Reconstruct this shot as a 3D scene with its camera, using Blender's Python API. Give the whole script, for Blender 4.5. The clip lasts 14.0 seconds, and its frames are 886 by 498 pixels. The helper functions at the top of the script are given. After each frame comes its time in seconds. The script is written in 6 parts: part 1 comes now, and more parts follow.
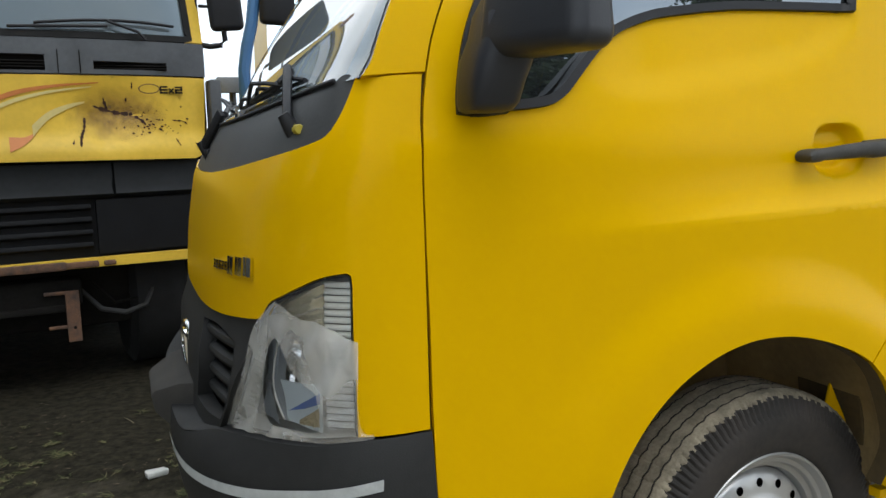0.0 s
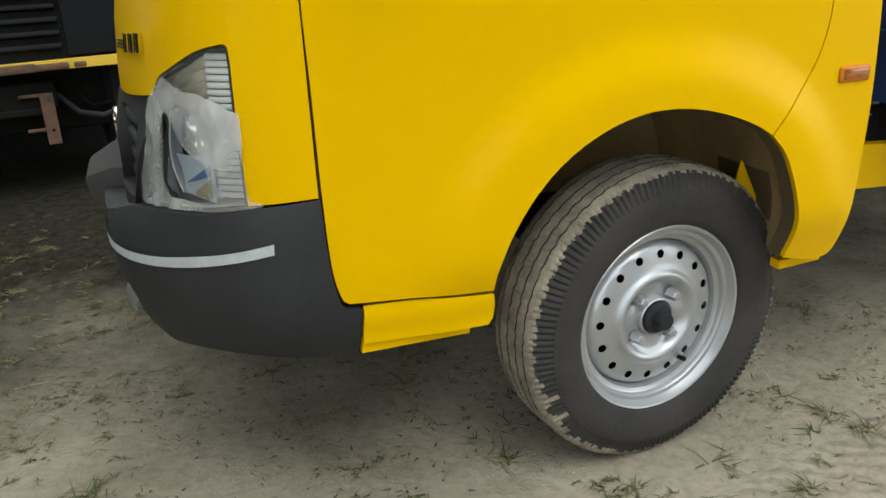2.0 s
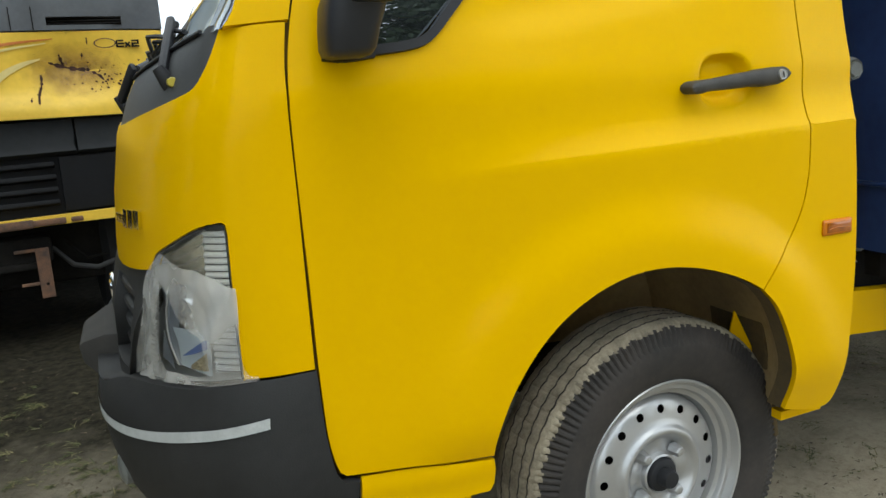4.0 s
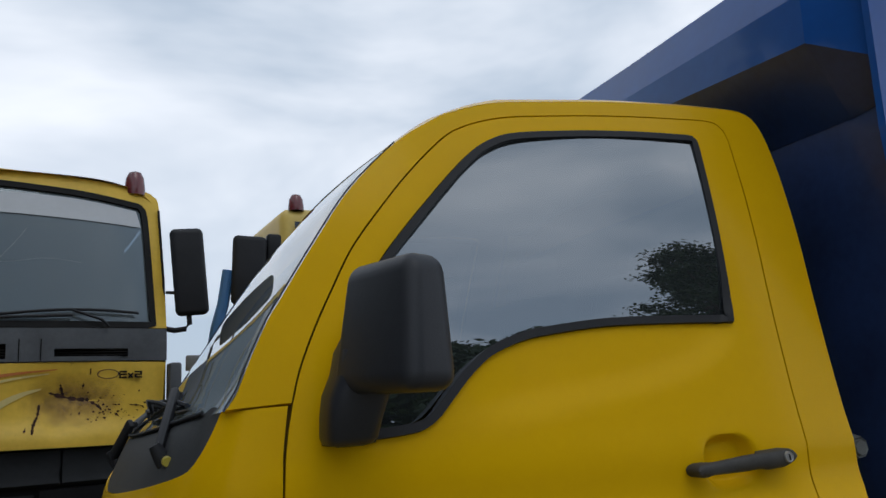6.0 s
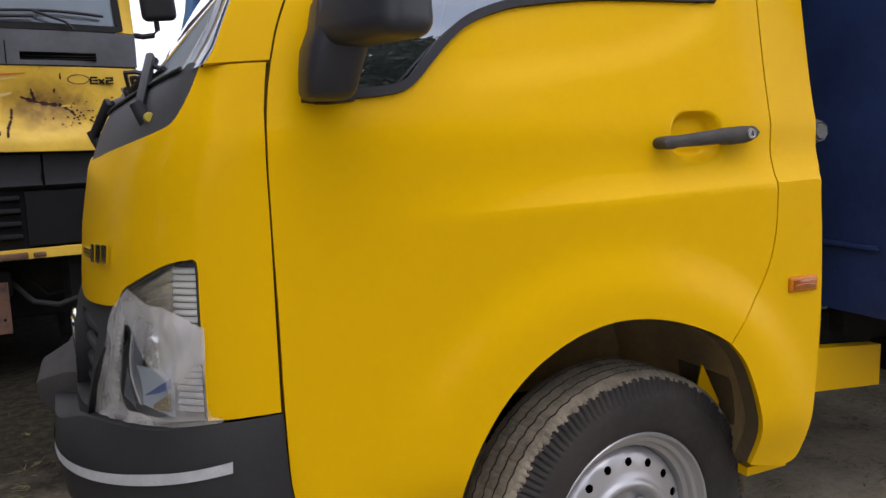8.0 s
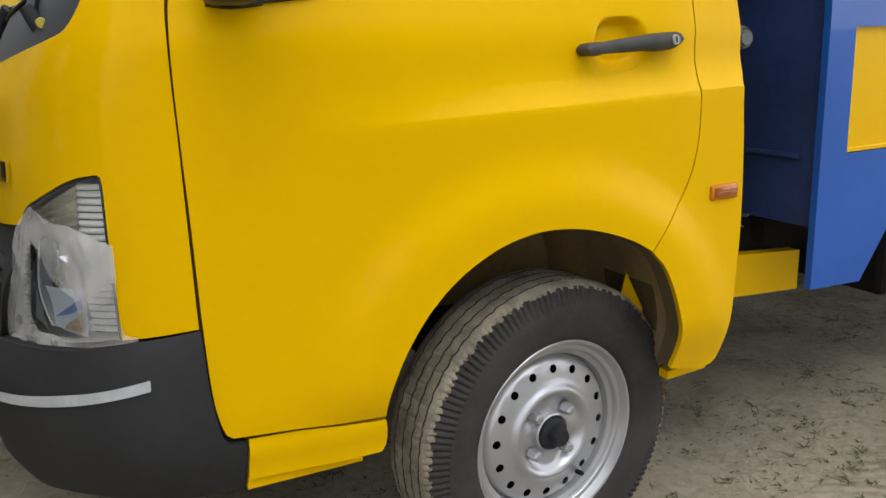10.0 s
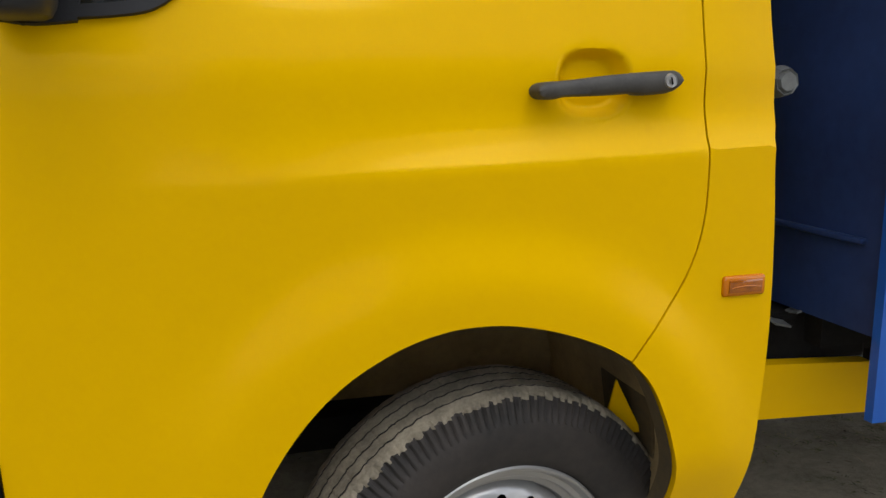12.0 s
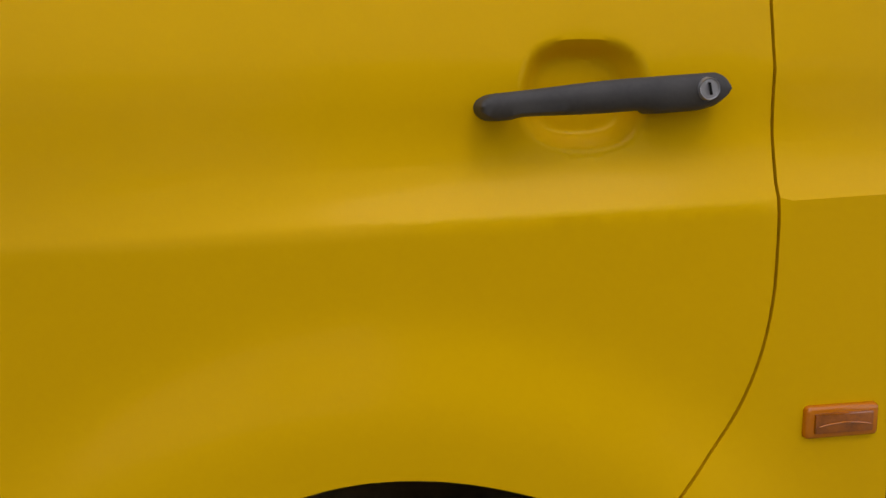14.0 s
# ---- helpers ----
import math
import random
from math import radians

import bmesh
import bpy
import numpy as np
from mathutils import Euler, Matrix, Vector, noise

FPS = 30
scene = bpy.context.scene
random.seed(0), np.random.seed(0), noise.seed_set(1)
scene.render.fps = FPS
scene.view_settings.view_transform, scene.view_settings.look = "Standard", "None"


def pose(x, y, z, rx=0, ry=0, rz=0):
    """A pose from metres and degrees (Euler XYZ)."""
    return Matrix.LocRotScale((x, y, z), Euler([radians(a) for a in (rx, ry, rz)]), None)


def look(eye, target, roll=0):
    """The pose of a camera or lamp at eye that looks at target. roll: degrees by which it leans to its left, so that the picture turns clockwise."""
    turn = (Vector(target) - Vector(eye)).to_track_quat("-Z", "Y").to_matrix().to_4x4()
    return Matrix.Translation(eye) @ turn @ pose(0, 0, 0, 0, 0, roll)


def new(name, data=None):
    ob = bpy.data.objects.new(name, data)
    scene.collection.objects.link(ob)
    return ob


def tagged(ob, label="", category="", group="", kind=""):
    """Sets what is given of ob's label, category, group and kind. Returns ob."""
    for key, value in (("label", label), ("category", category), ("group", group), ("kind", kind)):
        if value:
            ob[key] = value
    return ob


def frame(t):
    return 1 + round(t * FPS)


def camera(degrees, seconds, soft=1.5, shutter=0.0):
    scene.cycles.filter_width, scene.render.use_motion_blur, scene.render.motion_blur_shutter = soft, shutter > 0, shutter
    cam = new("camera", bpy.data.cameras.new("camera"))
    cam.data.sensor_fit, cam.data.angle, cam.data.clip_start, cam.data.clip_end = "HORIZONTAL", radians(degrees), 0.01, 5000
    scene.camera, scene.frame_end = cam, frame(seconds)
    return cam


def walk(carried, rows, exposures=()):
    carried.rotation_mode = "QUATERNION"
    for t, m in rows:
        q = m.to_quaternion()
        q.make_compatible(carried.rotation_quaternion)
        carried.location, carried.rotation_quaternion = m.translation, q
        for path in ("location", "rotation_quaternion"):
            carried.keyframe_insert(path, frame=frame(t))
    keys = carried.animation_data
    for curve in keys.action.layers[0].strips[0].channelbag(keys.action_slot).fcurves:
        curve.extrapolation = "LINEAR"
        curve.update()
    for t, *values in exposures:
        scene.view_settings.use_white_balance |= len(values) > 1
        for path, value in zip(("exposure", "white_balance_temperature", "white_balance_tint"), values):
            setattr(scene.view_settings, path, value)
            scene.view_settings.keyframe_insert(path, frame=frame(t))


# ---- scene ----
cam = camera(57.20, 14.0)
# seconds, place, turn to the left, tilt up, lean; then seconds, stops, kelvin, tint
PATH = [
    (0.0, -1.044, -1.039, 1.072, -21.06, -7.54, -1.54),
    (0.5, -0.961, -1.101, 1.056, -22.25, -12.53, 0.28),
    (1.0, -0.891, -1.137, 1.010, -20.32, -20.07, -0.66),
    (1.5, -0.873, -1.145, 1.007, -19.36, -20.94, -1.97),
    (2.0, -0.868, -1.151, 1.011, -19.10, -20.63, -2.64),
    (2.2, -0.866, -1.153, 1.012, -19.00, -20.46, -3.06),
    (4.3, -0.867, -1.137, 1.079, -20.60, -8.67, -4.01),
    (4.5, -0.866, -1.138, 1.086, -20.76, -6.55, -4.00),
    (5.0, -0.862, -1.136, 1.107, -21.05, -1.15, -3.79),
    (5.5, -0.863, -1.135, 1.141, -21.13, 5.72, -2.68),
    (6.0, -0.863, -1.123, 1.173, -21.69, 10.23, -2.68),
    (6.5, -0.863, -1.120, 1.152, -21.73, 8.32, -1.93),
    (7.0, -0.868, -1.122, 1.129, -22.74, 4.20, -1.62),
    (7.5, -0.869, -1.127, 1.098, -22.84, -1.93, -1.81),
    (8.0, -0.876, -1.133, 1.060, -22.74, -8.15, -1.67),
    (8.2, -0.879, -1.135, 1.047, -22.61, -10.01, -1.89),
    (10.3, -0.801, -1.134, 1.051, -28.25, -14.64, -2.19),
    (10.5, -0.759, -1.112, 1.046, -30.53, -14.33, -1.31),
    (11.0, -0.638, -1.021, 1.016, -29.72, -13.88, -0.86),
    (11.5, -0.565, -0.963, 1.013, -27.45, -13.78, -1.40),
    (12.0, -0.400, -0.952, 1.040, -16.88, -11.44, -0.37),
    (12.5, -0.276, -0.949, 1.053, -9.68, -6.86, -2.67),
    (13.0, -0.210, -0.838, 1.013, -11.51, -1.97, -2.30),
    (13.5, -0.186, -0.726, 1.008, -10.16, -2.73, -1.39),
    (14.0, -0.105, -0.621, 1.023, -8.36, -9.15, -0.82),
]
EXPOSURES = ((0, 0.45, 6500, 8), (0.5, 0.41, 6500, 11.5), (1, 0.68, 6500, 9), (1.5, 0.88, 6525, 6.5), (2.2, 0.86, 6546, 5.9), (4.3, 0.64, 6504, 4.1), (5, 0.29, 6350, 8), (5.5, -0.29, 6350, 12), (6, -0.69, 6150, 10), (6.5, -0.64, 6300, 11), (7, -0.45, 6400, 19), (7.5, 0.03, 6500, 24), (8, 0.42, 6536, 22.7), (10.3, 0.7, 6650, 13), (11, 0.56, 6650, 12.2), (12, 0.47, 6650, 13), (12.5, 0.31, 6650, 13), (13.5, 0.11, 6650, 16.5), (14, -0.05, 6650, 22))
walk(cam, [(t, pose(x, y, z, 90 + tilt, 0, turn) @ pose(0, 0, 0, 0, 0, lean)) for t, x, y, z, turn, tilt, lean in PATH], EXPOSURES)

from mathutils.geometry import delaunay_2d_cdt

# ---------------------------------------------------------------- light
world = bpy.data.worlds.new("sky")
scene.world = world
world.use_nodes = True
wn, wl = world.node_tree.nodes, world.node_tree.links
wn.clear()
w_out = wn.new("ShaderNodeOutputWorld")
w_bg = wn.new("ShaderNodeBackground")
w_sky = wn.new("ShaderNodeTexSky")
w_sky.sky_type = "NISHITA"
w_sky.sun_disc = False
w_sky.sun_elevation, w_sky.sun_rotation = radians(57), radians(169)
w_coord = wn.new("ShaderNodeTexCoord")
w_map = wn.new("ShaderNodeMapping")
w_map.inputs["Scale"].default_value = (1.0, 1.0, 2.2)
w_noise = wn.new("ShaderNodeTexNoise")
w_noise.inputs["Scale"].default_value = 2.1
w_noise.inputs["Detail"].default_value = 5.0
w_noise.inputs["Roughness"].default_value = 0.5
w_noise.inputs["Distortion"].default_value = 0.35
w_ramp = wn.new("ShaderNodeValToRGB")
w_ramp.color_ramp.elements[0].position = 0.39
w_ramp.color_ramp.elements[0].color = (0.50, 0.58, 0.67, 1)
w_ramp.color_ramp.elements[1].position = 0.65
w_ramp.color_ramp.elements[1].color = (1.02, 1.03, 1.05, 1)
w_mix = wn.new("ShaderNodeMixRGB")
w_mix.inputs[0].default_value = 0.93
w_gain = wn.new("ShaderNodeMixRGB")
w_gain.blend_type = "MULTIPLY"
w_gain.inputs[0].default_value = 1.0
w_gain.inputs[2].default_value = (0.12, 0.12, 0.12, 1)
wl.new(w_coord.outputs["Generated"], w_map.inputs["Vector"])
wl.new(w_map.outputs[0], w_noise.inputs["Vector"])
wl.new(w_noise.outputs[0], w_ramp.inputs[0])
wl.new(w_sky.outputs[0], w_gain.inputs[1])
wl.new(w_gain.outputs[0], w_mix.inputs[1])
wl.new(w_ramp.outputs[0], w_mix.inputs[2])
wl.new(w_mix.outputs[0], w_bg.inputs[0])
w_bg.inputs[1].default_value = 1.62
wl.new(w_bg.outputs[0], w_out.inputs[0])

sun = new("sun", bpy.data.lights.new("sun", "SUN"))
sun.data.energy, sun.data.angle, sun.data.color = 0.5, radians(25), (1.0, 0.96, 0.9)
sun.matrix_world = look((1.5, -7.5, 12.0), (0, 0, 0))


# ---------------------------------------------------------------- materials
def material(name, color, rough=0.5, metal=0.0, vary=0.0, scale=8.0, bump=0.0, bump_scale=60.0, coat=0.0, spec=0.5, color2=None, detail=4.0, spots=None, sheen=0.03):
    """A surface with a colour that varies on two scales and a fine relief. spots: colour, density, size of stains."""
    m = bpy.data.materials.new(name)
    m.use_nodes = True
    n, l = m.node_tree.nodes, m.node_tree.links
    p = n["Principled BSDF"]
    p.inputs["Roughness"].default_value, p.inputs["Metallic"].default_value = rough, metal
    p.inputs["Specular IOR Level"].default_value = spec
    if coat:
        p.inputs["Coat Weight"].default_value, p.inputs["Coat Roughness"].default_value = coat, sheen
    tc = n.new("ShaderNodeTexCoord")
    base = None
    if vary or color2:
        big = n.new("ShaderNodeTexNoise")
        big.inputs["Scale"].default_value, big.inputs["Detail"].default_value = scale, detail
        small = n.new("ShaderNodeTexNoise")
        small.inputs["Scale"].default_value, small.inputs["Detail"].default_value = scale * 9, 3.0
        add = n.new("ShaderNodeMath")
        add.operation = "MULTIPLY_ADD"
        add.inputs[1].default_value = 0.4
        ramp = n.new("ShaderNodeValToRGB")
        c2 = color2 or tuple(c * (1 - vary) for c in color)
        ramp.color_ramp.elements[0].position, ramp.color_ramp.elements[0].color = 0.45, (*c2, 1)
        ramp.color_ramp.elements[1].position, ramp.color_ramp.elements[1].color = 0.9, (*color, 1)
        l.new(tc.outputs["Object"], big.inputs["Vector"])
        l.new(tc.outputs["Object"], small.inputs["Vector"])
        l.new(small.outputs[0], add.inputs[0])
        l.new(big.outputs[0], add.inputs[2])
        l.new(add.outputs[0], ramp.inputs[0])
        base = ramp.outputs[0]
    if spots:
        scol, density, size = spots
        sn = n.new("ShaderNodeTexNoise")
        sn.inputs["Scale"].default_value, sn.inputs["Detail"].default_value, sn.inputs["Roughness"].default_value = size, 6.0, 0.65
        sr = n.new("ShaderNodeValToRGB")
        sr.color_ramp.elements[0].position, sr.color_ramp.elements[1].position = 1 - density, 1 - density + 0.07
        mx = n.new("ShaderNodeMixRGB")
        l.new(tc.outputs["Object"], sn.inputs["Vector"])
        l.new(sn.outputs[0], sr.inputs[0])
        l.new(sr.outputs[0], mx.inputs[0])
        if base:
            l.new(base, mx.inputs[1])
        else:
            mx.inputs[1].default_value = (*color, 1)
        mx.inputs[2].default_value = (*scol, 1)
        base = mx.outputs[0]
    if base:
        l.new(base, p.inputs["Base Color"])
    else:
        p.inputs["Base Color"].default_value = (*color, 1)
    if bump:
        bn = n.new("ShaderNodeTexNoise")
        bn.inputs["Scale"].default_value, bn.inputs["Detail"].default_value = bump_scale, 5.0
        bp = n.new("ShaderNodeBump")
        bp.inputs["Strength"].default_value, bp.inputs["Distance"].default_value = bump, 0.01
        l.new(tc.outputs["Object"], bn.inputs["Vector"])
        l.new(bn.outputs[0], bp.inputs["Height"])
        l.new(bp.outputs[0], p.inputs["Normal"])
    return m


def glass(name, tint, rough=0.0, haze=0.0, ior=1.6, mirror=(1, 1, 1)):
    """A thin pane: it lets tinted light through and mirrors by its Fresnel gloss."""
    m = bpy.data.materials.new(name)
    m.use_nodes = True
    n, l = m.node_tree.nodes, m.node_tree.links
    n.clear()
    out, mix = n.new("ShaderNodeOutputMaterial"), n.new("ShaderNodeMixShader")
    clear, gloss, fres = n.new("ShaderNodeBsdfTransparent"), n.new("ShaderNodeBsdfGlossy"), n.new("ShaderNodeFresnel")
    clear.inputs[0].default_value = (*tint, 1)
    gloss.inputs["Roughness"].default_value = rough
    gloss.inputs[0].default_value = (*mirror, 1)
    fres.inputs["IOR"].default_value = ior
    l.new(fres.outputs[0], mix.inputs[0])
    body = clear.outputs[0]
    if haze:
        dif, m2 = n.new("ShaderNodeBsdfDiffuse"), n.new("ShaderNodeMixShader")
        dif.inputs[0].default_value = (0.43, 0.51, 0.55, 1)
        m2.inputs[0].default_value = haze
        l.new(clear.outputs[0], m2.inputs[1])
        l.new(dif.outputs[0], m2.inputs[2])
        body = m2.outputs[0]
    l.new(body, mix.inputs[1])
    l.new(gloss.outputs[0], mix.inputs[2])
    l.new(mix.outputs[0], out.inputs[0])
    return m


YELLOW = material("yellow_paint", (0.68, 0.395, 0.0), 0.27, vary=0.04, scale=3.0, bump=0.008, bump_scale=7.0, spec=0.24, coat=0.06, sheen=0.1)
YELLOW.node_tree.nodes["Principled BSDF"].inputs["Specular Tint"].default_value = (1.0, 0.76, 0.10, 1)
YELLOW_OLD = material("weathered_yellow_paint", (0.76, 0.50, 0.06), 0.42, vary=0.22, scale=5.0, bump=0.05, bump_scale=6.0, spec=0.3, spots=((0.16, 0.08, 0.03), 0.31, 14.0))
YELLOW_LAMP = material("pale_yellow_paint", (0.62, 0.45, 0.10), 0.45, vary=0.15, scale=4.0)
BLUE = material("blue_paint", (0.006, 0.082, 0.36), 0.35, vary=0.22, scale=4.0, bump=0.02, bump_scale=10.0, coat=0.5, sheen=0.05, spec=0.2)
# darker copy of the blue, grimy, with the shade put into its colour
BLUE_SHADED = material("grimy_shaded_blue", (0.024, 0.050, 0.15), 0.4, vary=0.45, scale=5.0, bump=0.03, bump_scale=9.0, spec=0.3, coat=0.35, sheen=0.08)
PLASTIC = material("black_plastic", (0.017, 0.018, 0.021), 0.55, vary=0.3, scale=7.0, bump=0.08, bump_scale=420.0, spec=0.28)
BUMPER = material("grained_bumper_plastic", (0.021, 0.0215, 0.022), 0.65, vary=0.35, scale=5.0, bump=0.1, bump_scale=380.0, color2=(0.013, 0.0132, 0.0135), spec=0.3)
ARCHDUST = material("dusty_arch_liner", (0.40, 0.285, 0.125), 0.95, scale=7.0, color2=(0.22, 0.155, 0.07))
ARCHLIP = material("dirty_arch_flange", (0.10, 0.066, 0.022), 0.9, scale=9.0, color2=(0.045, 0.032, 0.015))
HANDLE = material("dusty_handle_plastic", (0.050, 0.047, 0.041), 0.65, scale=30.0, color2=(0.026, 0.025, 0.023))
LAMPGREY = material("bluish_grey_plastic", (0.27, 0.30, 0.34), 0.35, vary=0.15, scale=30.0)
LAMPBACK = material("pale_lamp_housing", (0.62, 0.645, 0.655), 0.35, vary=0.15, scale=20.0, spec=0.6)
MIRROR = material("mirror_plastic", (0.025, 0.0275, 0.034), 0.45, vary=0.2, scale=7.0, bump=0.06, bump_scale=420.0, spec=0.35)
DARK = material("underbody_black", (0.014, 0.013, 0.012), 0.9, vary=0.5, scale=9.0, spec=0.1)
RUBBER = material("rubber", (0.02, 0.02, 0.02), 0.8, vary=0.3, scale=12.0, bump=0.05, bump_scale=90.0, spec=0.15)
TREAD = material("dusty_tread_rubber", (0.30, 0.262, 0.19), 0.95, scale=22.0, color2=(0.11, 0.094, 0.068), detail=6.0, bump=0.4, bump_scale=120.0)
TYRE = material("dusty_tyre_rubber", (0.041, 0.035, 0.031), 0.75, scale=9.0, color2=(0.020, 0.019, 0.018), detail=6.0, bump=0.06, bump_scale=90.0, spec=0.3)
STEEL = material("silver_wheel_paint", (0.44, 0.445, 0.45), 0.36, metal=0.7, vary=0.06, scale=14.0, bump=0.010, bump_scale=160.0)
CHROME = material("chrome", (0.72, 0.73, 0.74), 0.12, metal=1.0)
REFLECT = material("lamp_reflector", (0.90, 0.90, 0.87), 0.2, metal=0.15, spec=0.8)
TAPE = material("reflective_tape", (0.44, 0.46, 0.46), 0.35, vary=0.25, scale=40.0)
AMBER = material("amber_lens", (0.50, 0.145, 0.0), 0.25, spec=0.3, coat=0.4, sheen=0.1)
RED = material("dull_red_lens", (0.14, 0.025, 0.03), 0.25, coat=0.4)
COWL = material("cowl_plastic", (0.040, 0.042, 0.044), 0.6, vary=0.3, scale=6.0, bump=0.06, bump_scale=200.0)
GREYP = material("grey_plastic", (0.085, 0.092, 0.102), 0.6, vary=0.35, scale=6.0, bump=0.1, bump_scale=200.0)
DARKGREY = material("dark_grille_plastic", (0.007, 0.0075, 0.009), 0.7, vary=0.4, scale=8.0, spec=0.2)
RUST = material("rusty_steel", (0.17, 0.085, 0.045), 0.85, scale=22.0, color2=(0.05, 0.035, 0.03), bump=0.3, bump_scale=80.0)
RUSTDARK = material("rust_in_cracks", (0.055, 0.02, 0.01), 0.9, scale=40.0, color2=(0.02, 0.01, 0.006))
WHITE = material("white_plastic", (0.62, 0.62, 0.58), 0.4, vary=0.3, scale=30.0)
OFFWHITE = material("cloudy_plastic_cap", (0.15, 0.16, 0.155), 0.35, vary=0.4, scale=50.0)
INTERIOR = material("cab_interior", (0.06, 0.062, 0.065), 0.8, vary=0.3, scale=6.0)
SEATCLOTH = material("seat_cloth", (0.10, 0.105, 0.11), 0.9, vary=0.3, scale=20.0)
GLASS = glass("side_glass", (0.05, 0.058, 0.06), haze=0.05, ior=3.1, mirror=(0.86, 0.93, 1.0))
SCREEN = glass("windscreen_glass", (0.74, 0.80, 0.78), ior=1.75, haze=0.36)
LENS = glass("clear_lens", (0.92, 0.93, 0.93))
OLDGLASS = glass("dusty_glass", (0.13, 0.18, 0.23), 0.03, 0.23, ior=1.6, mirror=(0.78, 0.91, 1.0))
BAND = material("white_sun_band", (0.50, 0.52, 0.54), 0.5, vary=0.1, scale=5.0)
ORANGE = material("orange_decal", (0.58, 0.19, 0.04), 0.5, vary=0.2, scale=6.0)
PALE = material("pale_decal", (0.72, 0.58, 0.22), 0.5, vary=0.2, scale=6.0)
BARK = material("bark", (0.10, 0.075, 0.05), 0.9, vary=0.4, scale=6.0, bump=0.3, bump_scale=20.0)
def blade_material(name, a, b, c):
    """Leaves that differ from one to the next between three colours."""
    m = bpy.data.materials.new(name)
    m.use_nodes = True
    n, l = m.node_tree.nodes, m.node_tree.links
    p = n["Principled BSDF"]
    p.inputs["Roughness"].default_value, p.inputs["Specular IOR Level"].default_value = 0.75, 0.2
    geo, rp = n.new("ShaderNodeNewGeometry"), n.new("ShaderNodeValToRGB")
    rp.color_ramp.elements[0].color, rp.color_ramp.elements[1].color = (*a, 1), (*c, 1)
    rp.color_ramp.elements.new(0.55).color = (*b, 1)
    l.new(geo.outputs["Random Per Island"], rp.inputs[0])
    l.new(rp.outputs[0], p.inputs["Base Color"])
    return m


LEAF = material("leaf", (0.045, 0.075, 0.022), 0.6, vary=0.5, scale=1.2)
GRASS = blade_material("grass_blade", (0.040, 0.050, 0.018), (0.085, 0.090, 0.036), (0.20, 0.165, 0.085))
LITTER = blade_material("dark_leaf_litter", (0.03, 0.022, 0.014), (0.07, 0.05, 0.03), (0.15, 0.11, 0.07))
DRY = material("dry_stalk", (0.30, 0.25, 0.15), 0.8, vary=0.4, scale=9.0)
BLUESHEET = material("blue_tarpaulin", (0.05, 0.16, 0.36), 0.5, vary=0.2, scale=4.0)


def film_material():
    """Thin creased plastic film: milky, half clear."""
    m = bpy.data.materials.new("plastic_film")
    m.use_nodes = True
    n, l = m.node_tree.nodes, m.node_tree.links
    n.clear()
    out, mix, m2 = n.new("ShaderNodeOutputMaterial"), n.new("ShaderNodeMixShader"), n.new("ShaderNodeMixShader")
    clear, milk, gloss = n.new("ShaderNodeBsdfTransparent"), n.new("ShaderNodeBsdfDiffuse"), n.new("ShaderNodeBsdfGlossy")
    milk.inputs[0].default_value = (0.80, 0.79, 0.76, 1)
    gloss.inputs["Roughness"].default_value = 0.2
    tc, ns, rp = n.new("ShaderNodeTexCoord"), n.new("ShaderNodeTexNoise"), n.new("ShaderNodeValToRGB")
    ns.inputs["Scale"].default_value, ns.inputs["Detail"].default_value, ns.inputs["Distortion"].default_value = 6.0, 2.0, 0.8
    rp.color_ramp.elements[0].position, rp.color_ramp.elements[0].color = 0.42, (0.12, 0.12, 0.12, 1)
    rp.color_ramp.elements[1].position, rp.color_ramp.elements[1].color = 0.66, (0.56, 0.56, 0.56, 1)
    l.new(tc.outputs["Object"], ns.inputs["Vector"])
    l.new(ns.outputs[0], rp.inputs[0])
    l.new(rp.outputs[0], mix.inputs[0])
    l.new(clear.outputs[0], mix.inputs[1])
    l.new(milk.outputs[0], mix.inputs[2])
    m2.inputs[0].default_value = 0.16
    cn, cb = n.new("ShaderNodeTexNoise"), n.new("ShaderNodeBump")
    cn.inputs["Scale"].default_value, cn.inputs["Detail"].default_value, cn.inputs["Distortion"].default_value = 34.0, 4.0, 1.5
    cb.inputs["Strength"].default_value, cb.inputs["Distance"].default_value = 0.5, 0.01
    l.new(tc.outputs["Object"], cn.inputs["Vector"])
    l.new(cn.outputs[0], cb.inputs["Height"])
    l.new(cb.outputs[0], gloss.inputs["Normal"])
    l.new(mix.outputs[0], m2.inputs[1])
    l.new(gloss.outputs[0], m2.inputs[2])
    l.new(m2.outputs[0], out.inputs[0])
    return m


FILM = film_material()


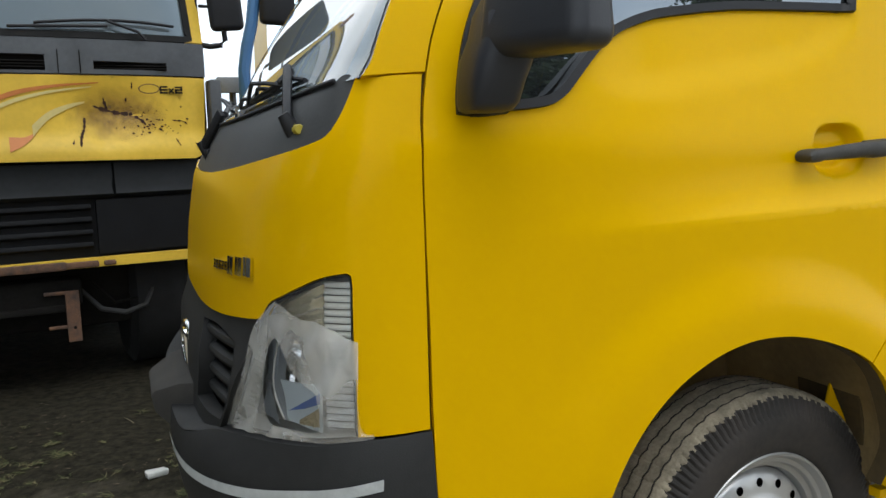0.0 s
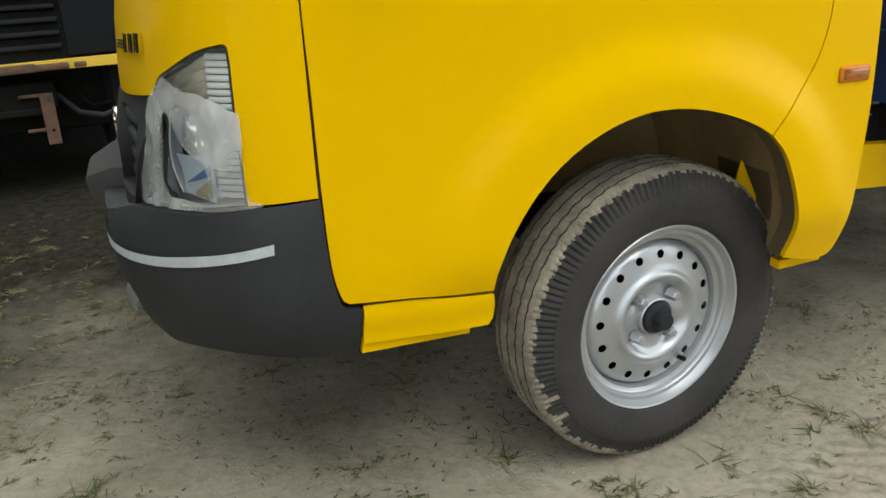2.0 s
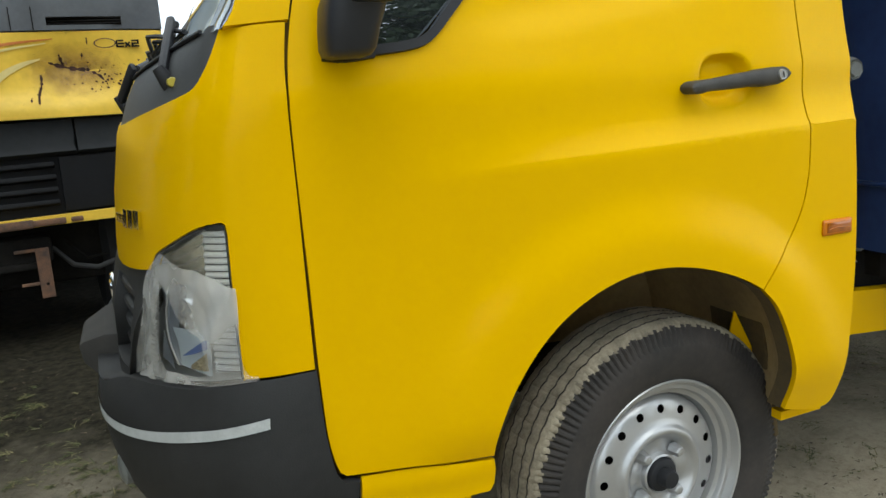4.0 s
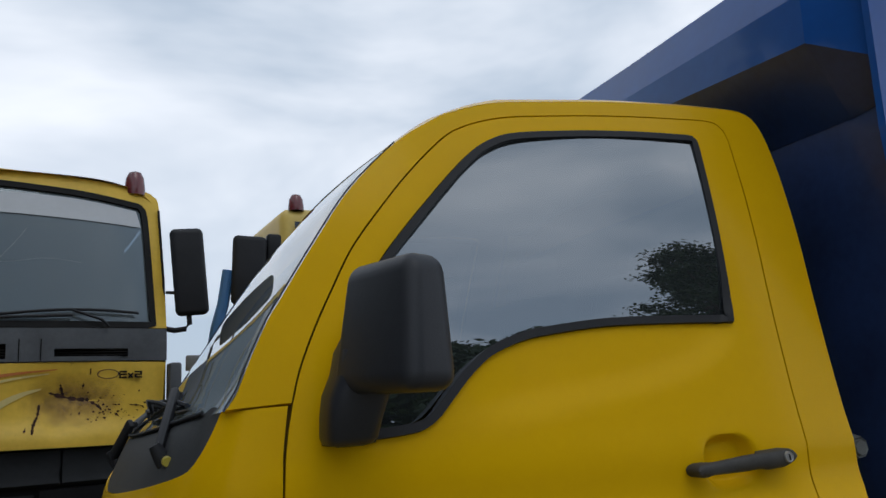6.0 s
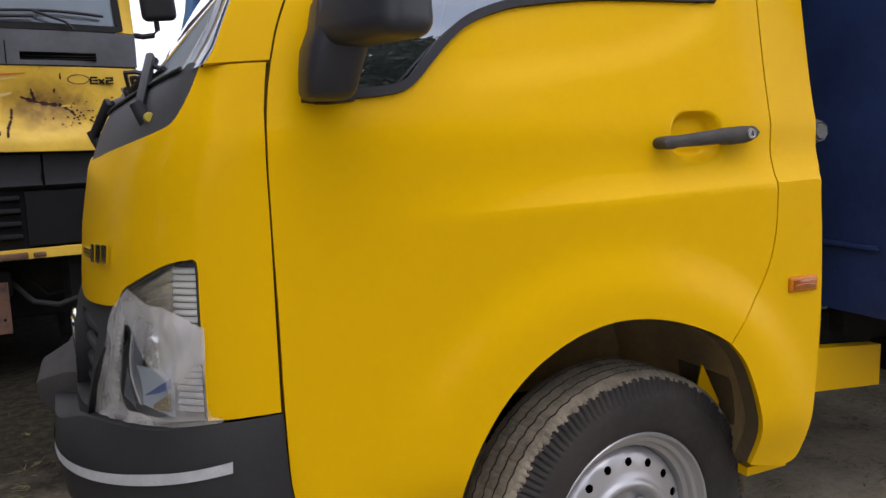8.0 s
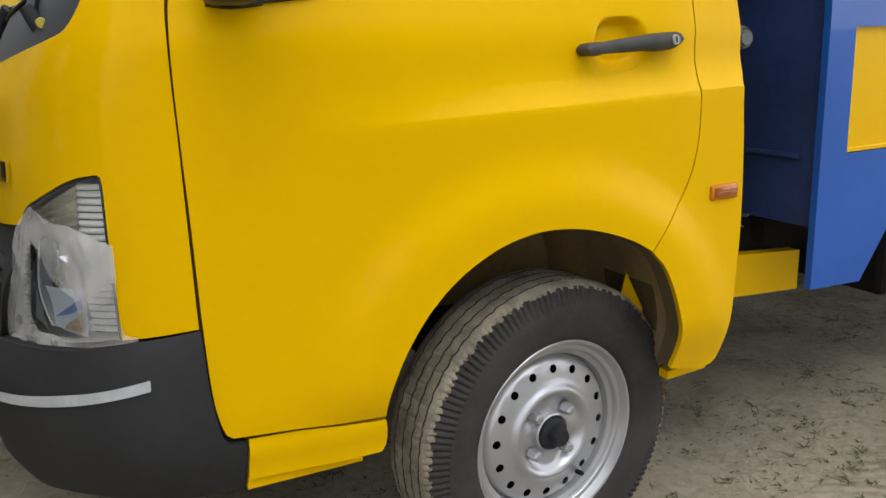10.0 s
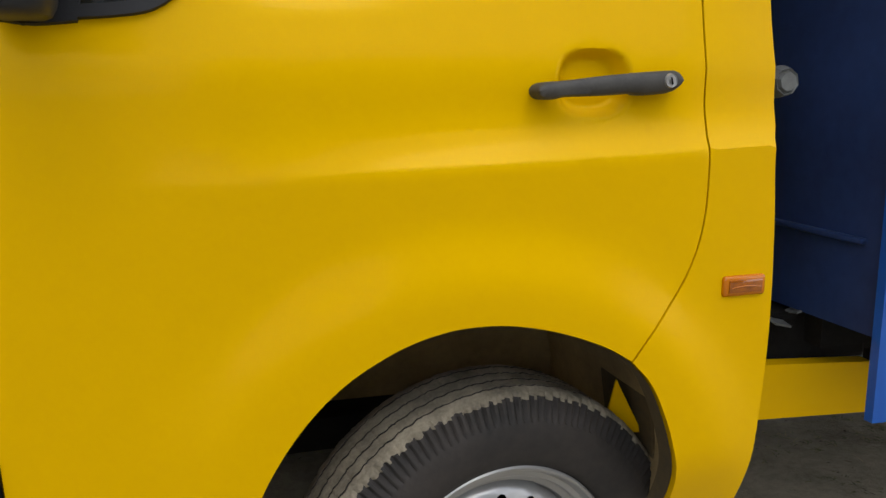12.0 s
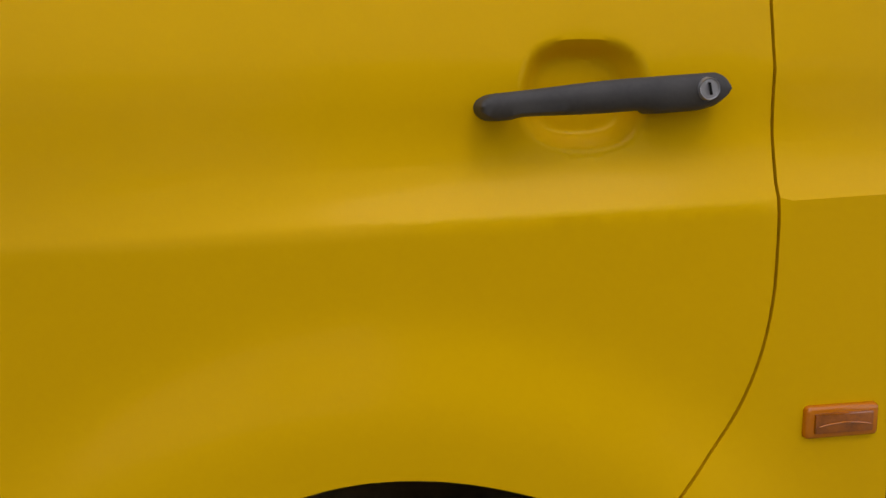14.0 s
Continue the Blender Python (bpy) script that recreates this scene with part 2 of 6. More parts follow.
def stain_material():
    """A brown smear that thins out towards its border."""
    m = bpy.data.materials.new("rust_stain")
    m.use_nodes = True
    n, l = m.node_tree.nodes, m.node_tree.links
    p, out = n["Principled BSDF"], n["Material Output"]
    p.inputs["Base Color"].default_value, p.inputs["Roughness"].default_value = (0.28, 0.17, 0.065, 1), 0.8
    clear, mix, tc, ns, gr, mp, mu, rp = [n.new(k) for k in ("ShaderNodeBsdfTransparent", "ShaderNodeMixShader", "ShaderNodeTexCoord", "ShaderNodeTexNoise", "ShaderNodeTexGradient", "ShaderNodeMapping", "ShaderNodeMath", "ShaderNodeValToRGB")]
    gr.gradient_type = "SPHERICAL"
    mp.inputs["Location"].default_value, mp.inputs["Scale"].default_value = (-1, 0, -1), (2, 0, 2)
    ns.inputs["Scale"].default_value, ns.inputs["Detail"].default_value = 22.0, 6.0
    mu.operation = "MULTIPLY"
    rp.color_ramp.elements[0].position, rp.color_ramp.elements[1].position = 0.08, 0.55
    rp.color_ramp.elements[1].color = (0.75, 0.75, 0.75, 1)
    l.new(tc.outputs["Generated"], mp.inputs["Vector"])
    l.new(mp.outputs[0], gr.inputs["Vector"])
    l.new(tc.outputs["Object"], ns.inputs["Vector"])
    l.new(gr.outputs[1], mu.inputs[0])
    l.new(ns.outputs[0], mu.inputs[1])
    l.new(mu.outputs[0], rp.inputs[0])
    l.new(rp.outputs[0], mix.inputs[0])
    l.new(clear.outputs[0], mix.inputs[1])
    l.new(p.outputs[0], mix.inputs[2])
    l.new(mix.outputs[0], out.inputs[0])
    return m


STAIN = stain_material()


def ground_material():
    m = bpy.data.materials.new("sandy_soil")
    m.use_nodes = True
    n, l = m.node_tree.nodes, m.node_tree.links
    p = n["Principled BSDF"]
    p.inputs["Roughness"].default_value = 0.95
    p.inputs["Specular IOR Level"].default_value = 0.06
    tc = n.new("ShaderNodeTexCoord")

    def tex(scale, detail, rough=0.55, dist=0.0):
        t = n.new("ShaderNodeTexNoise")
        t.inputs["Scale"].default_value, t.inputs["Detail"].default_value = scale, detail
        t.inputs["Roughness"].default_value, t.inputs["Distortion"].default_value = rough, dist
        l.new(tc.outputs["Object"], t.inputs["Vector"])
        return t

    def ramp(src, a, ca, b, cb):
        r = n.new("ShaderNodeValToRGB")
        r.color_ramp.elements[0].position, r.color_ramp.elements[0].color = a, (*ca, 1)
        r.color_ramp.elements[1].position, r.color_ramp.elements[1].color = b, (*cb, 1)
        l.new(src, r.inputs[0])
        return r.outputs[0]

    def mixed(fac, a, b):
        x = n.new("ShaderNodeMixRGB")
        for i, v in ((0, fac), (1, a), (2, b)):
            l.new(v, x.inputs[i])
        return x.outputs[0]

    sand = ramp(tex(2.4, 8, 0.62).outputs[0], 0.35, (0.235, 0.203, 0.145), 0.65, (0.355, 0.312, 0.23))
    dark = ramp(tex(38, 7, 0.75).outputs[0], 0.32, (0.16, 0.134, 0.096), 0.56, (0.34, 0.297, 0.22))
    moss = ramp(tex(1.3, 7, 0.6, 0.6).outputs[0], 0.5, (0, 0, 0), 0.66, (1, 1, 1))
    grain = ramp(tex(420, 3).outputs[0], 0.35, (0.3, 0.3, 0.3), 0.65, (0.6, 0.6, 0.6))
    c = mixed(grain, sand, dark)
    green = ramp(tex(70, 5, 0.7).outputs[0], 0.35, (0.07, 0.06, 0.04), 0.65, (0.15, 0.13, 0.085))
    # darker soil round the old trucks: their shade in the colour, uneven border
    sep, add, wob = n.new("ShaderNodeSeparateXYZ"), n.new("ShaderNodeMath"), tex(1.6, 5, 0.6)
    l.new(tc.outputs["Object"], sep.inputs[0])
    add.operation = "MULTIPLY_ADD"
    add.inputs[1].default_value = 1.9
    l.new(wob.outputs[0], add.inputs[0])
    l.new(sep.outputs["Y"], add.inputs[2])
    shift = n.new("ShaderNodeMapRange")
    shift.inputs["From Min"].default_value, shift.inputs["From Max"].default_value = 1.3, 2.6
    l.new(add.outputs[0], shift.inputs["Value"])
    shade_soil = ramp(tex(24, 7, 0.7).outputs[0], 0.35, (0.012, 0.0105, 0.008), 0.7, (0.045, 0.040, 0.026))
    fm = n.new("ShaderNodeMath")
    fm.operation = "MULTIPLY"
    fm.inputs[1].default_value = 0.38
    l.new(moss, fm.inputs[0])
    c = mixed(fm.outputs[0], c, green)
    c = mixed(shift.outputs[0], c, shade_soil)
    l.new(c, p.inputs["Base Color"])
    b0 = n.new("ShaderNodeBump")
    b0.inputs["Strength"].default_value, b0.inputs["Distance"].default_value = 0.3, 0.05
    l.new(tex(9, 4, 0.6, 0.8).outputs[0], b0.inputs["Height"])
    b1 = n.new("ShaderNodeBump")
    l.new(b0.outputs[0], b1.inputs["Normal"])
    b1.inputs["Strength"].default_value, b1.inputs["Distance"].default_value = 0.5, 0.015
    l.new(tex(80, 8, 0.7).outputs[0], b1.inputs["Height"])
    # tyre print: slanting lugs along a strip beside the truck
    turn, wave, sx = n.new("ShaderNodeMapping"), n.new("ShaderNodeTexWave"), n.new("ShaderNodeSeparateXYZ")
    turn.inputs["Rotation"].default_value = (0, 0, radians(-12))
    wave.inputs["Scale"].default_value, wave.inputs["Distortion"].default_value, wave.inputs["Detail"].default_value = 11.0, 5.0, 3.0
    wave.bands_direction = "DIAGONAL"
    l.new(tc.outputs["Object"], turn.inputs["Vector"])
    l.new(turn.outputs[0], wave.inputs["Vector"])
    l.new(turn.outputs[0], sx.inputs[0])
    mid, near, amp = n.new("ShaderNodeMath"), n.new("ShaderNodeMapRange"), n.new("ShaderNodeMath")
    mid.operation = "SUBTRACT"
    mid.inputs[1].default_value = -0.21
    wide = n.new("ShaderNodeMath")
    wide.operation = "ABSOLUTE"
    near.inputs["From Min"].default_value, near.inputs["From Max"].default_value = 0.11, 0.08
    amp.operation = "MULTIPLY"
    l.new(sx.outputs["Y"], mid.inputs[0])
    l.new(mid.outputs[0], wide.inputs[0])
    l.new(wide.outputs[0], near.inputs["Value"])
    l.new(wave.outputs[1], amp.inputs[0])
    l.new(near.outputs[0], amp.inputs[1])
    b2 = n.new("ShaderNodeBump")
    b2.inputs["Strength"].default_value, b2.inputs["Distance"].default_value = 0.45, 0.010
    l.new(amp.outputs[0], b2.inputs["Height"])
    l.new(b1.outputs[0], b2.inputs["Normal"])
    l.new(b2.outputs[0], p.inputs["Normal"])
    return m


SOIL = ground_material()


# ---------------------------------------------------------------- building helpers
def thing(name, label, category, at=(0, 0, 0), group="", kind=""):
    e = new(name)
    e.location = at
    e.empty_display_size = 0.1
    return tagged(e, label, category, group, kind)


def part(name, bm, mat, parent=None, label="", smooth=True, sharp=35):
    """Links a bmesh as one mesh object under a thing or a part; its coordinates are the world's."""
    bmesh.ops.recalc_face_normals(bm, faces=bm.faces)
    if smooth:
        lim = radians(sharp)
        for f in bm.faces:
            f.smooth = True
        for e in bm.edges:
            e.smooth = len(e.link_faces) == 2 and e.calc_face_angle(0) < lim
    me = bpy.data.meshes.new(name)
    bm.to_mesh(me)
    bm.free()
    me.materials.append(mat)
    ob = new(name, me)
    if parent is not None:
        ob.parent = parent
        top = parent
        shift = Vector()
        while top is not None:
            shift += top.location
            top = top.parent
        if shift.length > 1e-9:
            me.transform(Matrix.Translation(-shift))
    return tagged(ob, label)


def box(bm, c, s, bevel=0.0, m=None, seg=2):
    g = bmesh.ops.create_cube(bm, size=1.0)
    vs = g["verts"]
    bmesh.ops.scale(bm, vec=s, verts=vs)
    if bevel:
        es = list({e for v in vs for e in v.link_edges})
        r = bmesh.ops.bevel(bm, geom=es, offset=bevel, segments=seg, affect="EDGES", profile=0.5)
        vs = list({v for f in r["faces"] for v in f.verts} | {v for v in vs if v.is_valid})
    mm = Matrix.Translation(c) @ (m or Matrix())
    bmesh.ops.transform(bm, matrix=mm, verts=vs)
    return vs


def tube(bm, pts, r, n=10, caps=True, squash=1.0):
    """A round bar along points."""
    pts = [Vector(p) for p in pts]
    rings = []
    up = Vector((0, 0, 1))
    for i, p in enumerate(pts):
        d = (pts[min(i + 1, len(pts) - 1)] - pts[max(i - 1, 0)]).normalized()
        a = d.cross(up if abs(d.z) < 0.95 else Vector((1, 0, 0))).normalized()
        b = d.cross(a).normalized()
        rad = r[i] if isinstance(r, (list, tuple)) else r
        rings.append([bm.verts.new(p + a * math.cos(t) * rad + b * math.sin(t) * rad * squash) for t in (2 * math.pi * k / n for k in range(n))])
    for r0, r1 in zip(rings, rings[1:]):
        for k in range(n):
            bm.faces.new((r0[k], r0[(k + 1) % n], r1[(k + 1) % n], r1[k]))
    if caps:
        bm.faces.new(rings[0])
        bm.faces.new(rings[-1])


def lathe(bm, profile, n=48, m=None, closed=False):
    """Turns (along the axle, radius) pairs round the y axis."""
    rings = []
    for a, r in profile:
        if r < 1e-6:
            rings.append([bm.verts.new((0, a, 0))])
        else:
            rings.append([bm.verts.new((r * math.cos(t), a, r * math.sin(t))) for t in (2 * math.pi * k / n for k in range(n))])
    pairs = list(zip(rings, rings[1:])) + ([(rings[-1], rings[0])] if closed else [])
    for r0, r1 in pairs:
        for k in range(n):
            a, b = r0[k % len(r0)], r0[(k + 1) % len(r0)]
            c, d = r1[(k + 1) % len(r1)], r1[k % len(r1)]
            q = []
            for v in (a, b, c, d):
                if v not in q:
                    q.append(v)
            if len(q) > 2:
                bm.faces.new(q)
    if m is not None:
        bmesh.ops.transform(bm, matrix=m, verts=[v for r in rings for v in r])


def spline(pts, step=0.015):
    """A smooth open curve through points of the plane, at even steps."""
    p = [np.array(q, float) for q in pts]
    if len(p) < 3:
        k = max(1, int(np.linalg.norm(p[1] - p[0]) / step))
        return [tuple(p[0] + (p[1] - p[0]) * i / k) for i in range(k)] + [tuple(p[1])]
    p = [2 * p[0] - p[1]] + p + [2 * p[-1] - p[-2]]
    out = []
    for i in range(1, len(p) - 2):
        k = max(1, int(round(np.linalg.norm(p[i + 1] - p[i]) / step)))
        for j in range(k):
            t = j / k
            out.append(tuple(0.5 * (2 * p[i] + (p[i + 1] - p[i - 1]) * t + (2 * p[i - 1] - 5 * p[i] + 4 * p[i + 1] - p[i + 2]) * t * t + (3 * p[i] - p[i - 1] - 3 * p[i + 1] + p[i + 2]) * t ** 3)))
    out.append(tuple(p[-2]))
    return out


def ring(*segments, step=0.015):
    """A closed outline from smooth pieces that meet at corners."""
    out = []
    for s in segments:
        c = spline(s, step)
        if out and math.dist(out[-1], c[0]) < 1e-6:
            c = c[1:]
        out += c
    if math.dist(out[0], out[-1]) < step * 0.3:
        out.pop()
    return out


def inset(poly, d):
    """The outline moved inwards by d."""
    a = sum(p[0] * q[1] - q[0] * p[1] for p, q in zip(poly, poly[1:] + poly[:1]))
    s = 1 if a > 0 else -1
    out = []
    for i, p in enumerate(poly):
        q, r = poly[i - 1], poly[(i + 1) % len(poly)]
        tx, ty = r[0] - q[0], r[1] - q[1]
        k = math.hypot(tx, ty) or 1
        out.append((p[0] - s * ty / k * d, p[1] + s * tx / k * d))
    return out


def inside(poly, x, y):
    px, py = np.array([p[0] for p in poly]), np.array([p[1] for p in poly])
    qx, qy = np.roll(px, -1), np.roll(py, -1)
    x, y = np.asarray(x)[:, None], np.asarray(y)[:, None]
    cross = (py > y) != (qy > y)
    with np.errstate(divide="ignore", invalid="ignore"):
        hit = cross & (x < (qx - px) * (y - py) / (qy - py) + px)
    return hit.sum(1) % 2 == 1


def sheet(outline, fn, holes=(), step=0.03, thick=0.012, extra=(), rim=True):
    """A panel: an outline with holes in two parameters, laid on the surface fn and folded in at its edges."""
    loops = [list(outline)] + [list(h) for h in holes]
    verts, edges = [], []
    for lp in loops:
        o = len(verts)
        verts += lp
        edges += [(o + i, o + (i + 1) % len(lp)) for i in range(len(lp))]
    nb = len(verts)
    bx, by = np.array([v[0] for v in verts]), np.array([v[1] for v in verts])
    gx, gy = np.meshgrid(np.arange(bx.min() + step / 2, bx.max(), step), np.arange(by.min() + step / 2, by.max(), step))
    gx[1::2] += step / 2
    gx, gy = gx.ravel(), gy.ravel()
    if len(extra):
        gx = np.concatenate([gx, [e[0] for e in extra]])
        gy = np.concatenate([gy, [e[1] for e in extra]])
    ok = inside(loops[0], gx, gy)
    for h in loops[1:]:
        ok &= ~inside(h, gx, gy)
    gx, gy = gx[ok], gy[ok]
    if len(gx):
        far = np.min((gx[:, None] - bx) ** 2 + (gy[:, None] - by) ** 2, axis=1) > (min(step, 0.02) * 0.4) ** 2
        verts = verts + list(zip(gx[far], gy[far]))
    res = delaunay_2d_cdt([Vector(v) for v in verts], edges, [], 0, 1e-5)
    v2, tris = res[0], res[2]
    cx = np.array([sum(v2[i].x for i in f) / len(f) for f in tris])
    cy = np.array([sum(v2[i].y for i in f) / len(f) for f in tris])
    ok = inside(loops[0], cx, cy)
    for h in loops[1:]:
        ok &= ~inside(h, cx, cy)
    bm = bmesh.new()
    bv = [bm.verts.new(fn(v.x, v.y)) for v in v2]
    for f, k in zip(tris, ok):
        if k:
            try:
                bm.faces.new([bv[i] for i in f])
            except ValueError:
                pass
    bmesh.ops.delete(bm, geom=[v for v in bm.verts if not v.link_faces], context="VERTS")
    bm.normal_update()
    if rim and thick:
        mid = sum((f.normal * f.calc_area() for f in bm.faces), Vector())
        bmesh.ops.recalc_face_normals(bm, faces=bm.faces)
        bm.normal_update()
        es = [e for e in bm.edges if len(e.link_faces) == 1]
        vs = {v for e in es for v in e.verts}
        # the fold goes towards the middle of the vehicle, or away from the given side
        dn = {}
        for v in vs:
            nrm = v.normal.copy()
            dn[v] = nrm
        ref = INWARD if INWARD is not None else None
        new_v = {}
        for v in vs:
            d = -dn[v]
            if ref is not None and d.dot(ref - v.co) < 0:
                d = -d
            new_v[v] = bm.verts.new(v.co + d * thick)
        for e in es:
            a, b = e.verts
            bm.faces.new((a, b, new_v[b], new_v[a]))
    return bm


INWARD = Vector((0.0, 0.78, 0.9))


def grid(bm, fn, nu, nv):
    """A surface over the unit square."""
    vs = [[bm.verts.new(fn(i / nu, j / nv)) for j in range(nv + 1)] for i in range(nu + 1)]
    for i in range(nu):
        for j in range(nv):
            bm.faces.new((vs[i][j], vs[i + 1][j], vs[i + 1][j + 1], vs[i][j + 1]))
    return vs


def prism(bm, poly, y0, y1):
    """An outline in x and z, drawn out from y0 to y1."""
    a = [bm.verts.new((x, y0, z)) for x, z in poly]
    b = [bm.verts.new((x, y1, z)) for x, z in poly]
    bm.faces.new(a)
    bm.faces.new(b)
    for i in range(len(poly)):
        j = (i + 1) % len(poly)
        bm.faces.new((a[i], a[j], b[j], b[i]))


def mirrored(bm, y=0.78):
    """A copy of the bmesh on the other side of the vehicle."""
    c = bm.copy()
    for v in c.verts:
        v.co.y = 2 * y - v.co.y
    bmesh.ops.reverse_faces(c, faces=c.faces)
    return c


def ease(a, b, x):
    u = min(1.0, max(0.0, (x - a) / (b - a)))
    return u * u * (3 - 2 * u)


# ---------------------------------------------------------------- the yellow tipper truck: surfaces
# x runs to its rear, y to its far side, z up; the front wheel's centre stands over the origin
MID = 0.78
BELT = [(-0.40, 1.125), (-0.257, 1.138), (-0.135, 1.153), (-0.018, 1.172), (0.063, 1.192), (0.128, 1.215), (0.159, 1.24), (0.177, 1.273), (0.187, 1.31)]


def skin(x, z):
    """How far in the cab's side lies at this place."""
    y = 0.06 * max(0.0, 0.25 - x)
    edge = 0.941 + 0.037 * x
    if z > edge:
        t = min(1.0, (z - edge) / 0.068)
        y += 0.030 * (1 - (1 - t) ** 2) * ease(-0.55, 0.05, x)
    y += 0.26 * max(0.0, z - 1.06)
    y += 0.25 * min(0.2, max(0.0, z - 1.4)) ** 2 + 0.10 * max(0.0, z - 1.6)
    r = math.hypot(x + 0.06, (z - 0.41) * 1.02)
    y -= 0.020 * (1 - ease(0.37, 0.47, r)) * ease(0.40, 0.52, z)
    y += 0.8 * max(0.0, 0.52 - z) ** 2
    if x > -0.40:
        line = float(np.interp(x, [p[0] for p in BELT], [p[1] for p in BELT]))
        fade = (1 - ease(-0.15, 0.12, x) * ease(1.30, 1.42, z)) * (1 - ease(0.172, 0.206, x))
        y += 0.010 * ease(0.0, 0.024, z - line) * ease(-0.40, -0.25, x) * fade
    d = (abs((x - 0.1125) / 0.056) ** 2.8 + abs((z - 1.040) / 0.048) ** 2.8) ** (1 / 2.8)
    y += 0.026 * (1 - ease(0.62, 1.0, d))
    return y


def side(x, z):
    return Vector((x, skin(x, z), z))


def front_x(z):
    return float(np.interp(z, [0.2, 0.35, 0.5, 0.62, 0.8, 0.9, 1.01, 1.1, 1.2], [-0.86, -0.92, -0.935, -0.93, -0.925, -0.915, -0.895, -0.86, -0.80]))


TURNED = 0.45


def nose(q, z, out=0.0):
    """The surface round the cab's front: q runs from the door's front edge round to the far side."""
    if q < 0:
        p = side(-0.650 - q, z)
        p.y -= out
        return p
    th = q / TURNED
    if th > math.pi:
        p = side(-0.650 + (q - math.pi * TURNED), z)
        return Vector((p.x, 2 * MID - p.y + out, z))
    a, b = -0.650 - front_x(z) + out, MID - skin(-0.650, z) + out
    c, s = math.cos(th), math.sin(th)
    return Vector((-0.650 - a * abs(s) ** (2 / 2.8), MID - math.copysign(b * abs(c) ** (2 / 2.8), c), z))


def turned(pts):
    return [(a * TURNED, z) for a, z in pts]


def both(pts):
    """Adds the mirror image of an open line that ends at the middle of the nose."""
    w = math.pi * TURNED
    return pts + [(w - q, z) for q, z in reversed(pts)][1:]


truck = thing("tipper_truck", "small tipper truck with yellow cab and blue tipping body", "truck")

# outlines of the cab's side
SEAM_TOP = [(-0.632, 1.172), (-0.617, 1.223), (-0.59, 1.286), (-0.56, 1.345), (-0.521, 1.416), (-0.467, 1.487), (-0.406, 1.559), (-0.344, 1.622), (-0.291, 1.664), (-0.215, 1.695), (-0.125, 1.712), (0.044, 1.725), (0.292, 1.731)]
SEAM_CORNER = [(0.292, 1.731), (0.320, 1.727), (0.336, 1.708), (0.338, 1.68)]
SEAM_REAR = [(0.338, 1.68), (0.324, 1.561), (0.296, 1.331), (0.281, 1.165), (0.276, 1.06), (0.275, 0.99), (0.269, 0.954), (0.269, 0.915), (0.267, 0.865), (0.257, 0.815), (0.236, 0.765), (0.21, 0.733), (0.18, 0.70), (0.154, 0.665)]
ARCH = [(0.154, 0.665), (0.111, 0.690), (0.055, 0.712), (0.0, 0.726), (-0.050, 0.731), (-0.100, 0.728), (-0.150, 0.715), (-0.190, 0.697), (-0.228, 0.674), (-0.262, 0.646), (-0.295, 0.610), (-0.325, 0.567), (-0.348, 0.524), (-0.362, 0.484), (-0.367, 0.445)]
DOOR_FRONT = [(-0.618, 0.460), (-0.628, 0.468), (-0.638, 0.50), (-0.644, 0.55), (-0.647, 0.66), (-0.648, 0.80), (-0.650, 0.93), (-0.650, 1.05), (-0.643, 1.12), (-0.632, 1.172)]
WIN = ring([(-0.572, 1.108), (-0.53, 1.114), (-0.47, 1.119), (-0.435, 1.126), (-0.41, 1.142), (-0.382, 1.170), (-0.345, 1.205), (-0.30, 1.236), (-0.24, 1.258), (-0.187, 1.268), (-0.07, 1.281), (0.05, 1.284), (0.19, 1.284)],
           [(0.19, 1.284), (0.199, 1.33), (0.229, 1.545), (0.245, 1.657)], [(0.245, 1.657), (0.246, 1.674), (0.237, 1.685), (0.22, 1.687)],
           [(0.22, 1.687), (0.10, 1.687), (-0.033, 1.682), (-0.161, 1.668), (-0.226, 1.646), (-0.279, 1.609), (-0.36, 1.529), (-0.466, 1.409), (-0.53, 1.31), (-0.568, 1.215), (-0.583, 1.14)],
           [(-0.583, 1.14), (-0.582, 1.115), (-0.572, 1.108)], step=0.012)
DOOR = ring(DOOR_FRONT, SEAM_TOP, SEAM_CORNER, SEAM_REAR, ARCH, [(-0.367, 0.445), (-0.50, 0.452), (-0.618, 0.460)], step=0.012)
GAP = 0.0019
CUP = [(0.1125 + r * 0.056 * math.copysign(abs(math.cos(t)) ** 0.714, math.cos(t)), 1.040 + r * 0.048 * math.copysign(abs(math.sin(t)) ** 0.714, math.sin(t))) for r in (0.3, 0.55, 0.64, 0.72, 0.8, 0.88, 0.96, 1.04) for t in (k * math.pi / 18 + 0.01 for k in range(36))]
CREASE = [(x, 0.941 + 0.037 * x + dz) for x in np.arange(-0.5, 0.275, 0.012) for dz in (-0.012, -0.001, 0.004, 0.012, 0.022, 0.04)]

door_bm = sheet(inset(DOOR, GAP), side, [WIN], step=0.022, extra=CUP + CREASE)
far_door = mirrored(door_bm)
door = part("door", door_bm, YELLOW, truck, "glossy yellow cab door with black handle", sharp=50)
part("door", far_door, YELLOW, truck, sharp=50)


